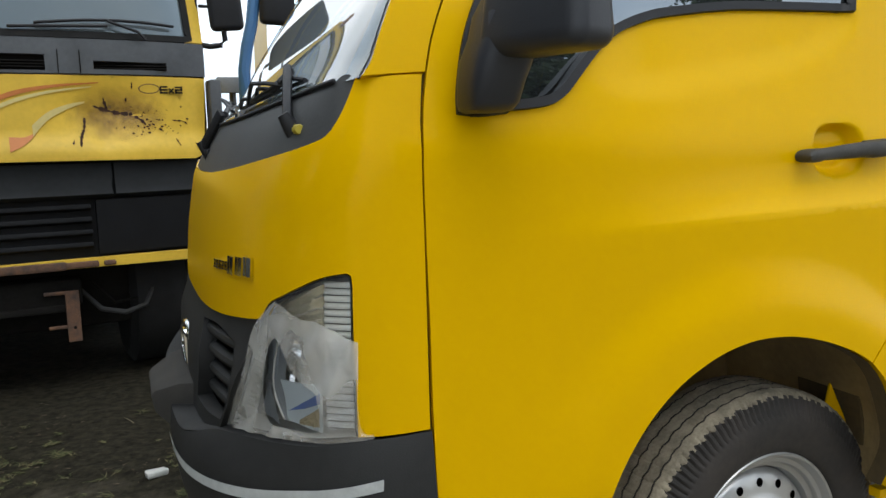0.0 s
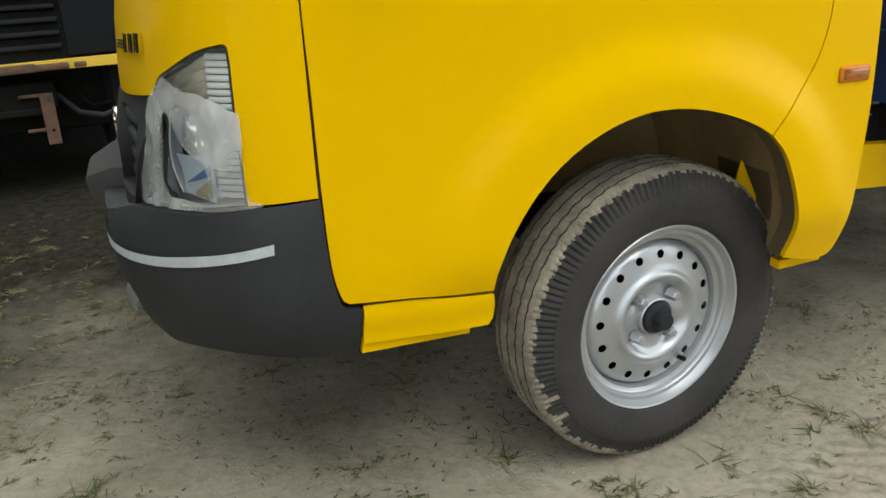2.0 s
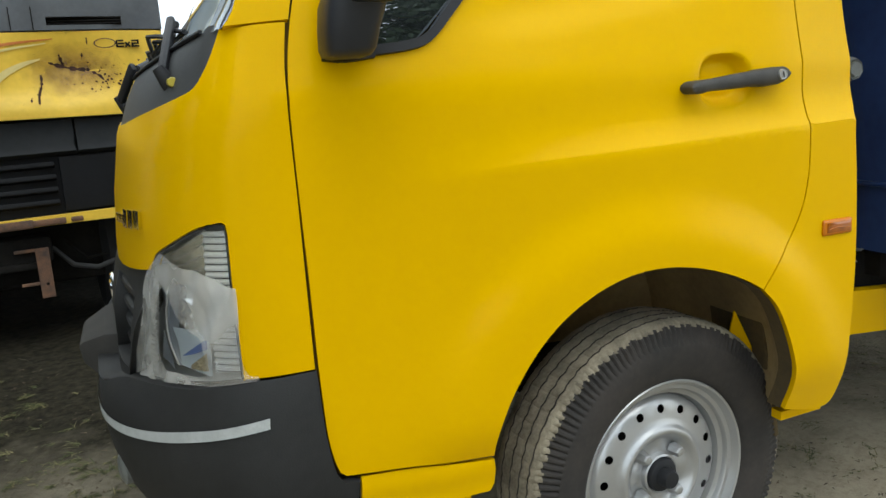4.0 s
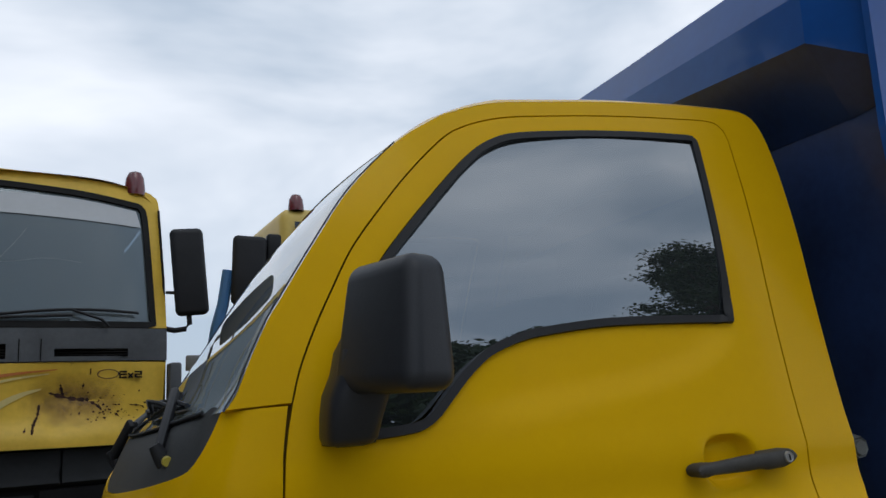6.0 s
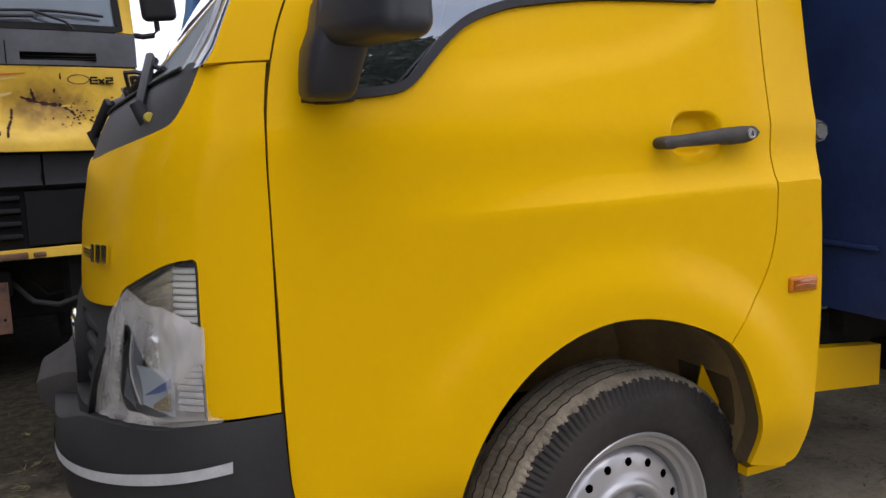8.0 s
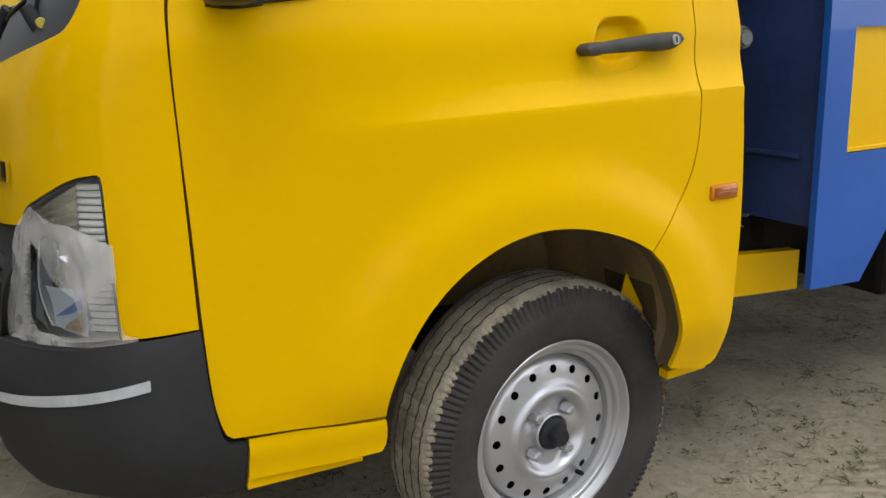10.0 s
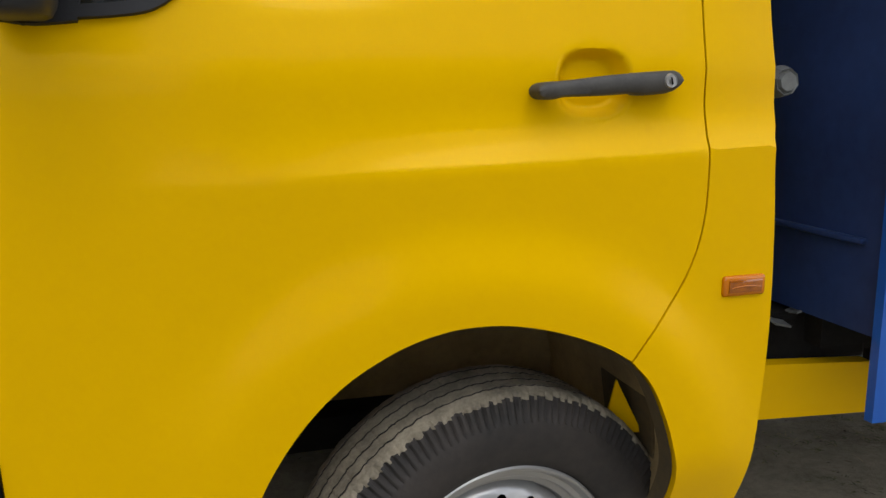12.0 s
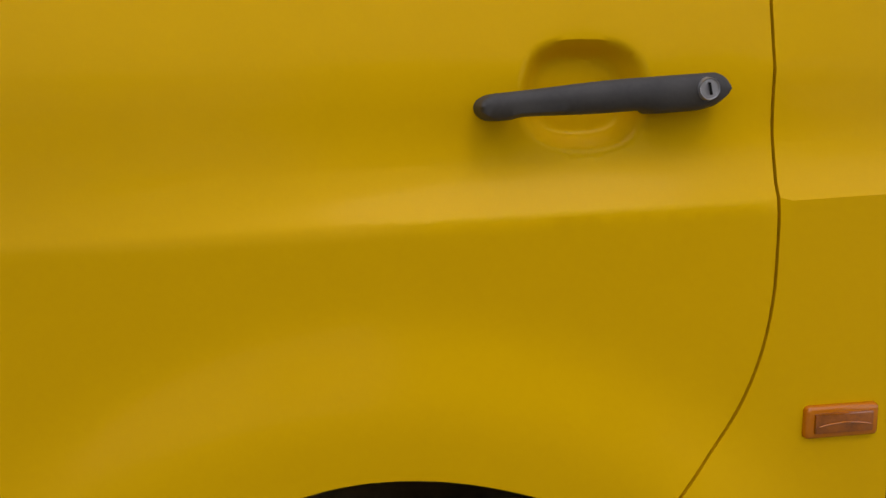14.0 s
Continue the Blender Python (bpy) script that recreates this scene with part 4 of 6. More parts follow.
    grid(bm, lambda u, v: place((0.738 + 0.095 * u) * TURNED, 0.70 + 0.085 * v, -0.014 - 0.01 * u), 4, 6)
    part("inner_panel", bm, LAMPGREY, lamp)
    bm = bmesh.new()
    v = [bm.verts.new(place(a * TURNED, z, o)) for a, z, o in ((0.775, 0.708, -0.008), (0.705, 0.644, -0.006), (0.775, 0.647, -0.012), (0.86, 0.650, -0.014))]
    bm.faces.new((v[0], v[1], v[2]))
    bm.faces.new((v[0], v[2], v[3]))
    part("wedge", bm, LAMPGREY, lamp, smooth=False)
    bm = bmesh.new()
    grid(bm, lambda u, v: place((0.45 + 0.25 * u - 0.04 * u * (1 - v)) * TURNED, 0.646 + 0.010 * u + (0.074 - 0.014 * u) * v, -0.0085 - 0.004 * math.sin(math.pi * v)), 4, 6)
    sticker = part("sticker", bm, material("pale_blue_sticker", (0.60, 0.68, 0.74), 0.3, vary=0.1, scale=30.0), lamp, "pale bluish sticker")
    bm = bmesh.new()
    bm.faces.new([bm.verts.new(place(a * TURNED, z, -0.0065)) for a, z in ((0.645, 0.671), (0.545, 0.680), (0.458, 0.691), (0.455, 0.708))])
    part("sticker_print", bm, material("blue_print", (0.10, 0.18, 0.48), 0.4, vary=0.2), sticker)
    bm = bmesh.new()
    grid(bm, lambda u, v: place((0.462 + 0.115 * u) * TURNED, 0.655 + 0.030 * v * (1 - 0.8 * u), -0.005 + 0.004 * noise.noise((u * 6, v * 5, 9.0))), 8, 6)
    part("paper_scrap", bm, material("tan_paper", (0.42, 0.35, 0.22), 0.8, vary=0.3, scale=60.0), lamp, "crumpled tan paper", smooth=False)
    part("lens", sheet(lamp_in, lambda q, z: place(q, z, 0.0015), step=0.03, thick=0), LENS, lamp, "clear lens").visible_shadow = False
    if not far:
        # torn plastic film round the lower part
        FO = ring(turned([(0.69, 0.841), (0.64, 0.834), (0.545, 0.822), (0.44, 0.817), (0.36, 0.807), (0.30, 0.797), (0.248, 0.791)]), turned([(0.248, 0.791), (0.252, 0.74), (0.256, 0.70), (0.248, 0.665), (0.22, 0.653), (0.19, 0.655), (0.185, 0.648), (0.25, 0.644)]),
                  turned([(0.25, 0.644), (0.47, 0.637), (0.78, 0.624), (1.07, 0.604)]), turned([(1.07, 0.604), (1.0, 0.652), (0.94, 0.70), (0.86, 0.77), (0.80, 0.806), (0.74, 0.826), (0.69, 0.841)]), step=0.008)

        def film(q, z):
            w = q * 26 + z * 18
            e = noise.noise((w, (z - q) * 9, 3.1)) * 0.0055 + abs(noise.noise((q * 40 - z * 10, z * 16, 7.7))) * 0.003
            return place(q, z, 0.0075 + e)
        TORN = ring(turned([(0.455, 0.654), (0.51, 0.650), (0.64, 0.648), (0.735, 0.650), (0.765, 0.668)]), turned([(0.765, 0.668), (0.768, 0.70), (0.752, 0.735), (0.725, 0.768), (0.69, 0.785), (0.65, 0.775), (0.61, 0.75), (0.55, 0.726), (0.49, 0.716), (0.46, 0.708), (0.448, 0.68), (0.455, 0.654)]), step=0.008)
        part("wrapping", sheet(FO, film, [TORN], step=0.007, thick=0), FILM, lamp, "torn milky plastic film", sharp=80)


headlamp(False)
headlamp(True)

# bumper
BUMP = ring([(-0.0005, 0.647), (-0.003, 0.56), (-0.010, 0.50), (-0.018, 0.466), (-0.028, 0.452), (-0.052, 0.449)], [(-0.052, 0.449), (-0.046, 0.40), (-0.044, 0.363)],
            both([(-0.044, 0.363), (0.0, 0.368), (0.09, 0.383), (0.19, 0.388), (0.32, 0.375), (0.45, 0.345), (0.60, 0.325), (W / 2, 0.32)]),
            flip([(-0.001, 0.645), (-0.002, 0.56), (-0.009, 0.50), (-0.018, 0.466), (-0.028, 0.452), (-0.052, 0.449), (-0.046, 0.40), (-0.044, 0.363)])[0:], both(turned([(0.0, 0.647), (0.263, 0.643), (0.47, 0.632), (0.78, 0.619), (1.09, 0.598), (1.3, 0.562), (math.pi / 2, 0.556)]))[::-1], step=0.02)


def bumper_at(q, z):
    o = float(np.interp(z, [0.31, 0.34, 0.38, 0.43, 0.50, 0.58, 0.63, 0.65], [-0.03, -0.008, 0.008, 0.016, 0.018, 0.016, 0.010, 0.004]))
    o *= ease(-0.06, 0.05, q) * ease(-0.06, 0.05, W - q) * 0.75 + 0.25
    o += 0.045 * ease(0.22, 0.62, min(q, W - q)) * ease(0.64, 0.55, z)
    return nose(q, z, o)


bumper = part("bumper", sheet(BUMP, bumper_at, step=0.025, thick=0.03), BUMPER, truck, "black grained plastic bumper with grey tape strip", sharp=50)
LEDGE = [(0.0, 0.647), (0.263, 0.643), (0.47, 0.632), (0.78, 0.619), (1.09, 0.598), (1.3, 0.562), (math.pi / 2, 0.556)]


def ledge_at(u, v):
    q = 0.10 + (W - 0.20) * u
    z = float(np.interp(min(q, W - q) / TURNED, [p[0] for p in LEDGE], [p[1] for p in LEDGE]))
    return bumper_at(q, z).lerp(nose(q, z + 0.006, -0.03), v)


bm = bmesh.new()
grid(bm, ledge_at, 48, 3)
part("bumper_ledge", bm, BUMPER, bumper)
TP = ring(turned([(0.156, 0.572), (0.40, 0.556), (0.60, 0.542), (0.82, 0.527), (1.19, 0.503), (1.50, 0.487)]), turned([(1.50, 0.487), (1.50, 0.502)]), turned([(1.50, 0.502), (1.19, 0.519), (0.82, 0.544), (0.60, 0.560), (0.40, 0.573), (0.154, 0.589)]), turned([(0.154, 0.589), (0.156, 0.572)]), step=0.015)
part("tape_strip", sheet(TP, lambda q, z: bumper_at(q, z) + (bumper_at(q, z) - Vector((-0.5, MID, z))).normalized() * 0.003, step=0.03, thick=0), TAPE, bumper, "worn grey reflective tape")
for a in (1.17, math.pi - 1.17):
    c = bumper_at(a * TURNED, 0.41)
    m = Matrix.Translation(c) @ Matrix.Rotation(radians(-75 if a < 1.5 else -105), 4, "Z")
    bm = bmesh.new()
    lathe(bm, [(-0.010, 0.0), (-0.009, 0.02), (-0.004, 0.030), (0.01, 0.032)], 24, m)
    part("fog_lamp", bm, OFFWHITE, bumper, "small round white reflector")
bm = bmesh.new()
STEP = [(-0.90, 0.612), (-0.975, 0.602), (-1.022, 0.582), (-1.030, 0.573), (-1.024, 0.535), (-0.998, 0.512), (-0.90, 0.508)]
pair = [[bm.verts.new((x, MID + side * (0.20 - 0.11 * (-0.90 - x) / 0.134), z)) for x, z in STEP] for side in (-1, 1)]
for k in range(len(STEP) - 1):
    bm.faces.new((pair[0][k], pair[0][k + 1], pair[1][k + 1], pair[1][k]))
bm.faces.new(pair[0][::-1])
bm.faces.new(pair[1])
bmesh.ops.recalc_face_normals(bm, faces=bm.faces)
bmesh.ops.bevel(bm, geom=[e for e in bm.edges if e.is_manifold], offset=0.006, segments=2, affect="EDGES", profile=0.6)
part("bumper_step", bm, material("dusty_grey_plastic", (0.031, 0.029, 0.026), 0.9, vary=0.3, scale=14.0), bumper, "dusty grey step on the bumper")

# sill under the door and its lower lip
SILL = ring([(-0.593, 0.452), (-0.48, 0.447), (-0.368, 0.440)], [(-0.368, 0.440), (-0.366, 0.41), (-0.368, 0.392), (-0.376, 0.380)], [(-0.376, 0.380), (-0.50, 0.378), (-0.597, 0.380)], [(-0.597, 0.380), (-0.593, 0.452)], step=0.015)
bm = sheet(SILL, lambda x, z: Vector((x, skin(x, 0.45) + 0.006 - 0.006 * ease(0.450, 0.436, z) + 0.009 * ease(0.434, 0.395, z), z)), step=0.02, thick=0.012)
far = mirrored(bm)
sill = part("sill", bm, YELLOW, truck)
part("sill", far, YELLOW, truck)
bm = bmesh.new()
prism(bm, [(-0.600, 0.360), (-0.402, 0.357), (-0.399, 0.384), (-0.597, 0.384)], 0.070, 0.085)
part("sill_lip", bm, YELLOW, sill, smooth=False)
bm = bmesh.new()
prism(bm, [(0.245, 0.376), (0.345, 0.380), (0.345, 0.396), (0.245, 0.394)], 0.035, 0.06)
part("wing_lip", bm, YELLOW, truck, smooth=False)

# wheel arch, floor pan and frame
bm = bmesh.new()
ARC = spline([(0.228, 0.405), (0.233, 0.455), (0.230, 0.50), (0.213, 0.565), (0.186, 0.627), (0.154, 0.665)], 0.03)[:-1] + spline(ARCH, 0.03) + [(-0.37, 0.37)]
rows = [[bm.verts.new(((x + 0.05) * (1.002 + 0.10 * min(1, d * 20)) - 0.05, skin(x, max(z, 0.45)) + 0.044 + d, (z - 0.3) * (1.002 + 0.07 * min(1, d * 20)) + 0.3)) for x, z in ARC] for d in (0.0, 0.05, 0.45)]
for r0, r1 in zip(rows, rows[1:]):
    for k in range(len(ARC) - 1):
        bm.faces.new((r0[k], r0[k + 1], r1[k + 1], r1[k]))
bm.faces.new(rows[-1])
bm2 = mirrored(bm)
part("wheel_arch", bm, ARCHDUST, truck, "dusty dark wheel arch liner")
part("wheel_arch", bm2, ARCHDUST, truck)
bm = bmesh.new()
box(bm, (-0.14, MID, 0.42), (1.02, 0.7, 0.06))
box(bm, (-0.66, MID, 0.42), (0.36, 1.2, 0.05))
part("floor_pan", bm, DARK, truck, smooth=False)
for y in (0.36, 1.20):
    bm = bmesh.new()
    box(bm, (1.55, y, 0.56), (2.3, 0.07, 0.12), 0.006)
    part("chassis_rail", bm, DARK, truck, "black chassis rail", smooth=False)
bm = bmesh.new()
prism(bm, [(0.36, 0.492), (0.705, 0.470), (0.705, 0.563), (0.36, 0.590)], 0.12, 0.15)
part("chassis_bracket", bm, YELLOW, truck, "yellow side member behind the cab", smooth=False)
bm = bmesh.new()
tube(bm, [(0.0, 0.2, 0.30), (0.0, 1.36, 0.30)], 0.035, 10)
part("axle", bm, DARK, truck)
bm = bmesh.new()
tube(bm, [(2.38, 0.2, 0.30), (2.38, 1.36, 0.30)], 0.045, 10)
part("axle", bm, DARK, truck)
bm = bmesh.new()
prism(bm, [(0.213, 0.582), (0.262, 0.488), (0.19, 0.494)], 0.13, 0.134)
part("mud_flap_bracket", bm, YELLOW, truck, smooth=False)
bm = bmesh.new()
box(bm, (0.27, 0.17, 0.44), (0.012, 0.16, 0.26), 0.003, Matrix.Rotation(radians(-8), 4, "Y"))
part("mud_flap", bm, ARCHLIP, truck, smooth=False)


# wheels
def wheel(at, turn, far=False):
    m = Matrix.Translation(at) @ Matrix.Rotation(radians(turn), 4, "Z")
    if far:
        m = m @ Matrix.Rotation(math.pi, 4, "Z")
    NA = 420
    prof = [(0.006, 0.186, 0), (-0.004, 0.192, 0), (-0.010, 0.205, 0), (-0.015, 0.232, 0), (-0.0155, 0.250, 0), (-0.014, 0.262, 0), (-0.0125, 0.266, 1), (-0.006, 0.285, 1), (-0.0025, 0.2920, 1), (0.0, 0.2965, 1), (0.008, 0.3030, 2), (0.030, 0.3055, 2)]
    tread = []
    for a0 in (0.022, 0.050, 0.079, 0.108):
        tread += [(a0 - 0.0018, 0.3060, 3), (a0 - 0.0010, 0.2960, 3), (a0 + 0.0010, 0.2960, 3), (a0 + 0.0018, 0.3063, 3)]
    prof = prof[:-1] + tread + [(0.128, 0.3030, 2), (0.138, 0.2965, 1), (0.147, 0.272, 1), (0.152, 0.25, 0), (0.142, 0.20, 0), (0.13, 0.186, 0)]
    bm = bmesh.new()
    rings = []
    for a, r, kind in prof:
        row = []
        for k in range(NA):
            t = 2 * math.pi * k / NA
            aa, rr = a, r
            if kind >= 2:
                rr += 0.0013 * noise.noise((k * 0.43, a * 90, 4.0)) - (0.0020 if kind == 3 and k % 7 == 0 else 0.0)
                aa += 0.0012 * noise.noise((k * 0.31, a * 60, 9.0))
            if kind == 3:
                aa += 0.0026 * (abs((k % 7) - 3.5) / 1.75 - 1)
            if kind == 1 and k % 3 == 0:
                aa += 0.0052 if a < 0.07 else -0.0052
            if kind == 2 and k % 10 == 0:
                rr -= 0.002
            row.append(bm.verts.new((rr * math.cos(t), aa, rr * math.sin(t))))
        rings.append(row)
    dusty = []
    for i, (r0, r1) in enumerate(zip(rings, rings[1:])):
        for k in range(NA):
            f = bm.faces.new((r0[k], r0[(k + 1) % NA], r1[(k + 1) % NA], r1[k]))
            smear = 6 <= i < 9 and 0.53 < k / NA < 0.69 and noise.noise((k * 0.16, 0.0, 1.0)) > 0.3 * (8 - i) - 0.35
            f.material_index = 1 if (9 <= i <= len(prof) - 6 and not (prof[i][2] == 3 and min(prof[i][1], prof[i + 1][1]) < 0.297)) or smear or (i == 8 and noise.noise((k * 0.29, 0.0, 5.0)) > 0.0) else 0
    bmesh.ops.transform(bm, matrix=m, verts=bm.verts)
    w = part("wheel", bm, TYRE, truck, "black tyre with dusty tread on a silver steel rim", sharp=40)
    w.data.materials.append(TREAD)
    m = m @ Matrix.Translation((-0.006, 0, 0))
    bm = bmesh.new()
    lathe(bm, [(0.016, 0.184), (0.002, 0.190), (-0.004, 0.1930), (-0.0075, 0.1905), (-0.006, 0.1865), (0.003, 0.1825), (0.008, 0.1795), (0.009, 0.1715), (0.0115, 0.1695), (0.019, 0.1680), (0.0215, 0.1640), (0.023, 0.1590), (0.034, 0.1560), (0.045, 0.1530)], 96, m)
    part("rim", bm, STEEL, w, "silver painted steel rim")

    def disc(u, v):
        r = math.hypot(u, v)
        return m @ Vector((u, float(np.interp(r, [0.0, 0.032, 0.036, 0.048, 0.062, 0.072, 0.078, 0.084, 0.092, 0.097, 0.104, 0.112, 0.140, 0.147, 0.154], [0.018, 0.018, 0.021, 0.024, 0.024, 0.021, 0.010, 0.0035, 0.0035, 0.009, 0.0135, 0.0155, 0.021, 0.026, 0.040])) - 0.005 * math.cos(4 * math.atan2(v, u)) * ease(0.04, 0.055, r) * (1 - ease(0.065, 0.085, r)), v))
    circ = [(0.154 * math.cos(2 * math.pi * k / 72), 0.154 * math.sin(2 * math.pi * k / 72)) for k in range(72)]
    holes = []
    for k in range(16):
        t = 2 * math.pi * (k + 0.83) / 16
        holes.append([(0.1295 * math.cos(t) + 0.0084 * math.cos(s), 0.1295 * math.sin(t) + 0.0084 * math.sin(s)) for s in (2 * math.pi * j / 14 for j in range(14))])
    radial = [(r * math.cos(t), r * math.sin(t)) for r in (0.036, 0.048, 0.055, 0.062, 0.067, 0.072, 0.079, 0.086, 0.090, 0.094, 0.098, 0.104, 0.112, 0.118, 0.141, 0.147) for t in (2 * math.pi * (k + (int(r * 1000) % 2) / 2) / 72 for k in range(72))]
    part("wheel_disc", sheet(circ, disc, holes, step=0.5, thick=0, extra=radial), STEEL, w, "silver disc with a ring of round holes", sharp=60)
    bm = bmesh.new()
    lathe(bm, [(0.075, 0.0), (0.075, 0.175), (0.05, 0.176)], 40, m)
    part("brake_drum", bm, DARK, w)
    bm = bmesh.new()
    lathe(bm, [(0.022, 0.034), (0.008, 0.0335), (0.003, 0.031), (0.001, 0.026), (0.000, 0.0195), (-0.016, 0.0185), (-0.021, 0.016), (-0.022, 0.0)], 40, m)
    part("hub_cap", bm, PLASTIC, w, "black hub cap")
    bm = bmesh.new()
    lathe(bm, [(0.028, 0.034), (0.011, 0.0345), (0.009, 0.0365), (0.011, 0.0395), (0.028, 0.041)], 40, m)
    part("hub_collar", bm, STEEL, w)
    for k in range(4):
        t = math.pi / 4 + k * math.pi / 2 - 0.05
        bm = bmesh.new()
        lathe(bm, [(0.024, 0.0135), (0.010, 0.0115), (0.003, 0.0105), (0.0, 0.008), (-0.001, 0.0)], 6, m @ Matrix.Translation((0.056 * math.cos(t), 0, 0.056 * math.sin(t))))
        part("wheel_nut", bm, STEEL, w, smooth=False)
    bm = bmesh.new()
    t = -1.0
    tube(bm, [m @ Vector((0.135 * math.cos(t), 0.028, 0.135 * math.sin(t))), m @ Vector((0.128 * math.cos(t), 0.0, 0.128 * math.sin(t)))], 0.005, 8)
    part("valve", bm, DARK, w)


wheel((0.004, 0.070, 0.303), 5.8)
wheel((0.004, 1.49, 0.303), 5.8, True)
wheel((2.38, 0.09, 0.303), 0)
wheel((2.38, 1.47, 0.303), 0, True)

# amber side marker
bm = bmesh.new()
box(bm, (0.3350, 0.002, 0.7575), (0.070, 0.016, 0.030), 0.005, None, 4)
mk = part("side_marker", bm, AMBER, truck, "amber side marker lamp")
bm = bmesh.new()
box(bm, (0.3350, -0.0062, 0.7575), (0.055, 0.004, 0.0185), 0.0016)
part("lens_core", bm, material("deep_orange_lens", (0.38, 0.095, 0.0), 0.12, spec=0.6, coat=0.8, sheen=0.05, vary=0.5, scale=60.0), mk)
bm = bmesh.new()
tube(bm, [(0.311 + 0.048 * k / 8, -0.0088, 0.7555 + 0.0028 * math.sin(math.pi * k / 8)) for k in range(9)], 0.0007, 6)
part("lens_fold", bm, material("bright_orange_lens", (0.50, 0.15, 0.01), 0.2, coat=0.6), mk)

# door mirror
mir = bmesh.new()
C = Matrix.Translation((-0.527, -0.085, 1.268)) @ Matrix.Rotation(radians(17), 4, "Z") @ Matrix.Rotation(radians(2), 4, "Y")
vs = box(mir, (0, 0, 0), (0.078, 0.20, 0.178), 0.026, seg=5)
for v in mir.verts:
    k = 1 - 0.12 * (v.co.z / 0.178 + 0.5)
    v.co.x *= k
    v.co.y *= 1 - 0.22 * (v.co.z / 0.178 + 0.5)
    if v.co.x < 0:
        v.co.x *= 1 - 0.25 * (abs(v.co.y) / 0.1) ** 2
        v.co.x -= 0.012 * max(0.0, 0.4 - v.co.z / 0.178)
bmesh.ops.transform(mir, matrix=C, verts=mir.verts)
far_mir = mirrored(mir)
for v in far_mir.verts:
    v.co.x = -0.527 + 0.3 * (v.co.x + 0.527) + 0.45 * (v.co.z - 1.268)
    v.co.z = 1.285 + 0.6 * (v.co.z - 1.268)
    v.co.y += 0.04
mirror = part("door_mirror", mir, MIRROR, truck, "black door mirror housing on a short foot", sharp=45)
part("door_mirror", far_mir, PLASTIC, truck, sharp=45)
bm = bmesh.new()
box(bm, (0.0345, 0.0, 0.0), (0.006, 0.13, 0.13), 0.002)
bmesh.ops.transform(bm, matrix=C, verts=bm.verts)
part("mirror_glass", bm, CHROME, mirror)
bm = bmesh.new()
loops = []
for z, x0, x1, y0, y1 in ((1.110, -0.588, -0.545, -0.005, 0.055), (1.113, -0.600, -0.536, -0.022, 0.055), (1.122, -0.6045, -0.530, -0.032, 0.055), (1.15, -0.6045, -0.524, -0.042, 0.055), (1.18, -0.6015, -0.515, -0.052, 0.055), (1.21, -0.590, -0.505, -0.056, 0.05), (1.24, -0.586, -0.505, -0.060, 0.04), (1.27, -0.570, -0.51, -0.05, 0.03)):
    cx, cy, hx, hy = (x0 + x1) / 2, (y0 + y1) / 2, (x1 - x0) / 2, (y1 - y0) / 2
    loops.append([bm.verts.new((cx + hx * math.copysign(abs(math.cos(t)) ** 0.55, math.cos(t)), cy + hy * math.copysign(abs(math.sin(t)) ** 0.55, math.sin(t)), z)) for t in (2 * math.pi * k / 28 for k in range(28))])
for r0, r1 in zip(loops, loops[1:]):
    for k in range(28):
        bm.faces.new((r0[k], r0[(k + 1) % 28], r1[(k + 1) % 28], r1[k]))
bm.faces.new(loops[0])
bm.faces.new(loops[-1])
part("mirror_foot", bm, MIRROR, mirror)
SAIL = ring([(-0.594, 1.112), (-0.56, 1.108), (-0.515, 1.112)], [(-0.515, 1.112), (-0.505, 1.20), (-0.50, 1.345)], [(-0.50, 1.345), (-0.535, 1.30), (-0.570, 1.225), (-0.590, 1.15), (-0.594, 1.112)], step=0.015)
part("mirror_sail", sheet(SAIL, lambda x, z: Vector((x, skin(x, z) - 0.009, z)), step=0.03, thick=0.012), PLASTIC, mirror)
bm = bmesh.new()
for k in range(4):
    a = C @ Vector((-0.044 + 0.0 * k, -0.088, -0.058))
    box(bm, (0, 0, 0), (0.0012, 0.0026, 0.0040 if k % 2 else 0.0048), 0.0003, Matrix.Translation(C @ Vector((-0.0385, -0.060 - 0.004 * k, -0.052))) @ Matrix.Rotation(radians(17), 4, "Z"))
part("marking", bm, WHITE, mirror, "small white marking")

# inside the cab
for y in (0.43, 1.12):
    bm = bmesh.new()
    box(bm, (0.02, y, 0.87), (0.46, 0.50, 0.14), 0.04, Matrix.Rotation(radians(-6), 4, "Y"), 3)
    box(bm, (0.27, y, 1.17), (0.12, 0.48, 0.56), 0.04, Matrix.Rotation(radians(10), 4, "Y"), 3)
    box(bm, (0.33, y, 1.50), (0.08, 0.26, 0.15), 0.03, Matrix.Rotation(radians(10), 4, "Y"), 3)
    part("seat", bm, SEATCLOTH, truck, "grey cloth cab seat")
bm = bmesh.new()
box(bm, (-0.62, MID, 1.03), (0.30, 1.28, 0.16), 0.04, Matrix.Rotation(radians(-6), 4, "Y"), 3)
part("dashboard", bm, INTERIOR, truck)
bm = bmesh.new()
cw = Matrix.Translation((-0.36, 1.12, 1.12)) @ Matrix.Rotation(radians(35), 4, "Y")
tube(bm, [cw @ Vector((0.19 * math.cos(t), 0.19 * math.sin(t), 0)) for t in (2 * math.pi * k / 32 for k in range(33))], 0.013, 8, caps=False)
tube(bm, [cw @ Vector((-0.19, 0, 0)), cw @ Vector((0.19, 0, 0))], 0.012, 8)
tube(bm, [cw @ Vector((0, 0, 0)), cw @ Vector((0, 0, -0.2))], 0.03, 8)
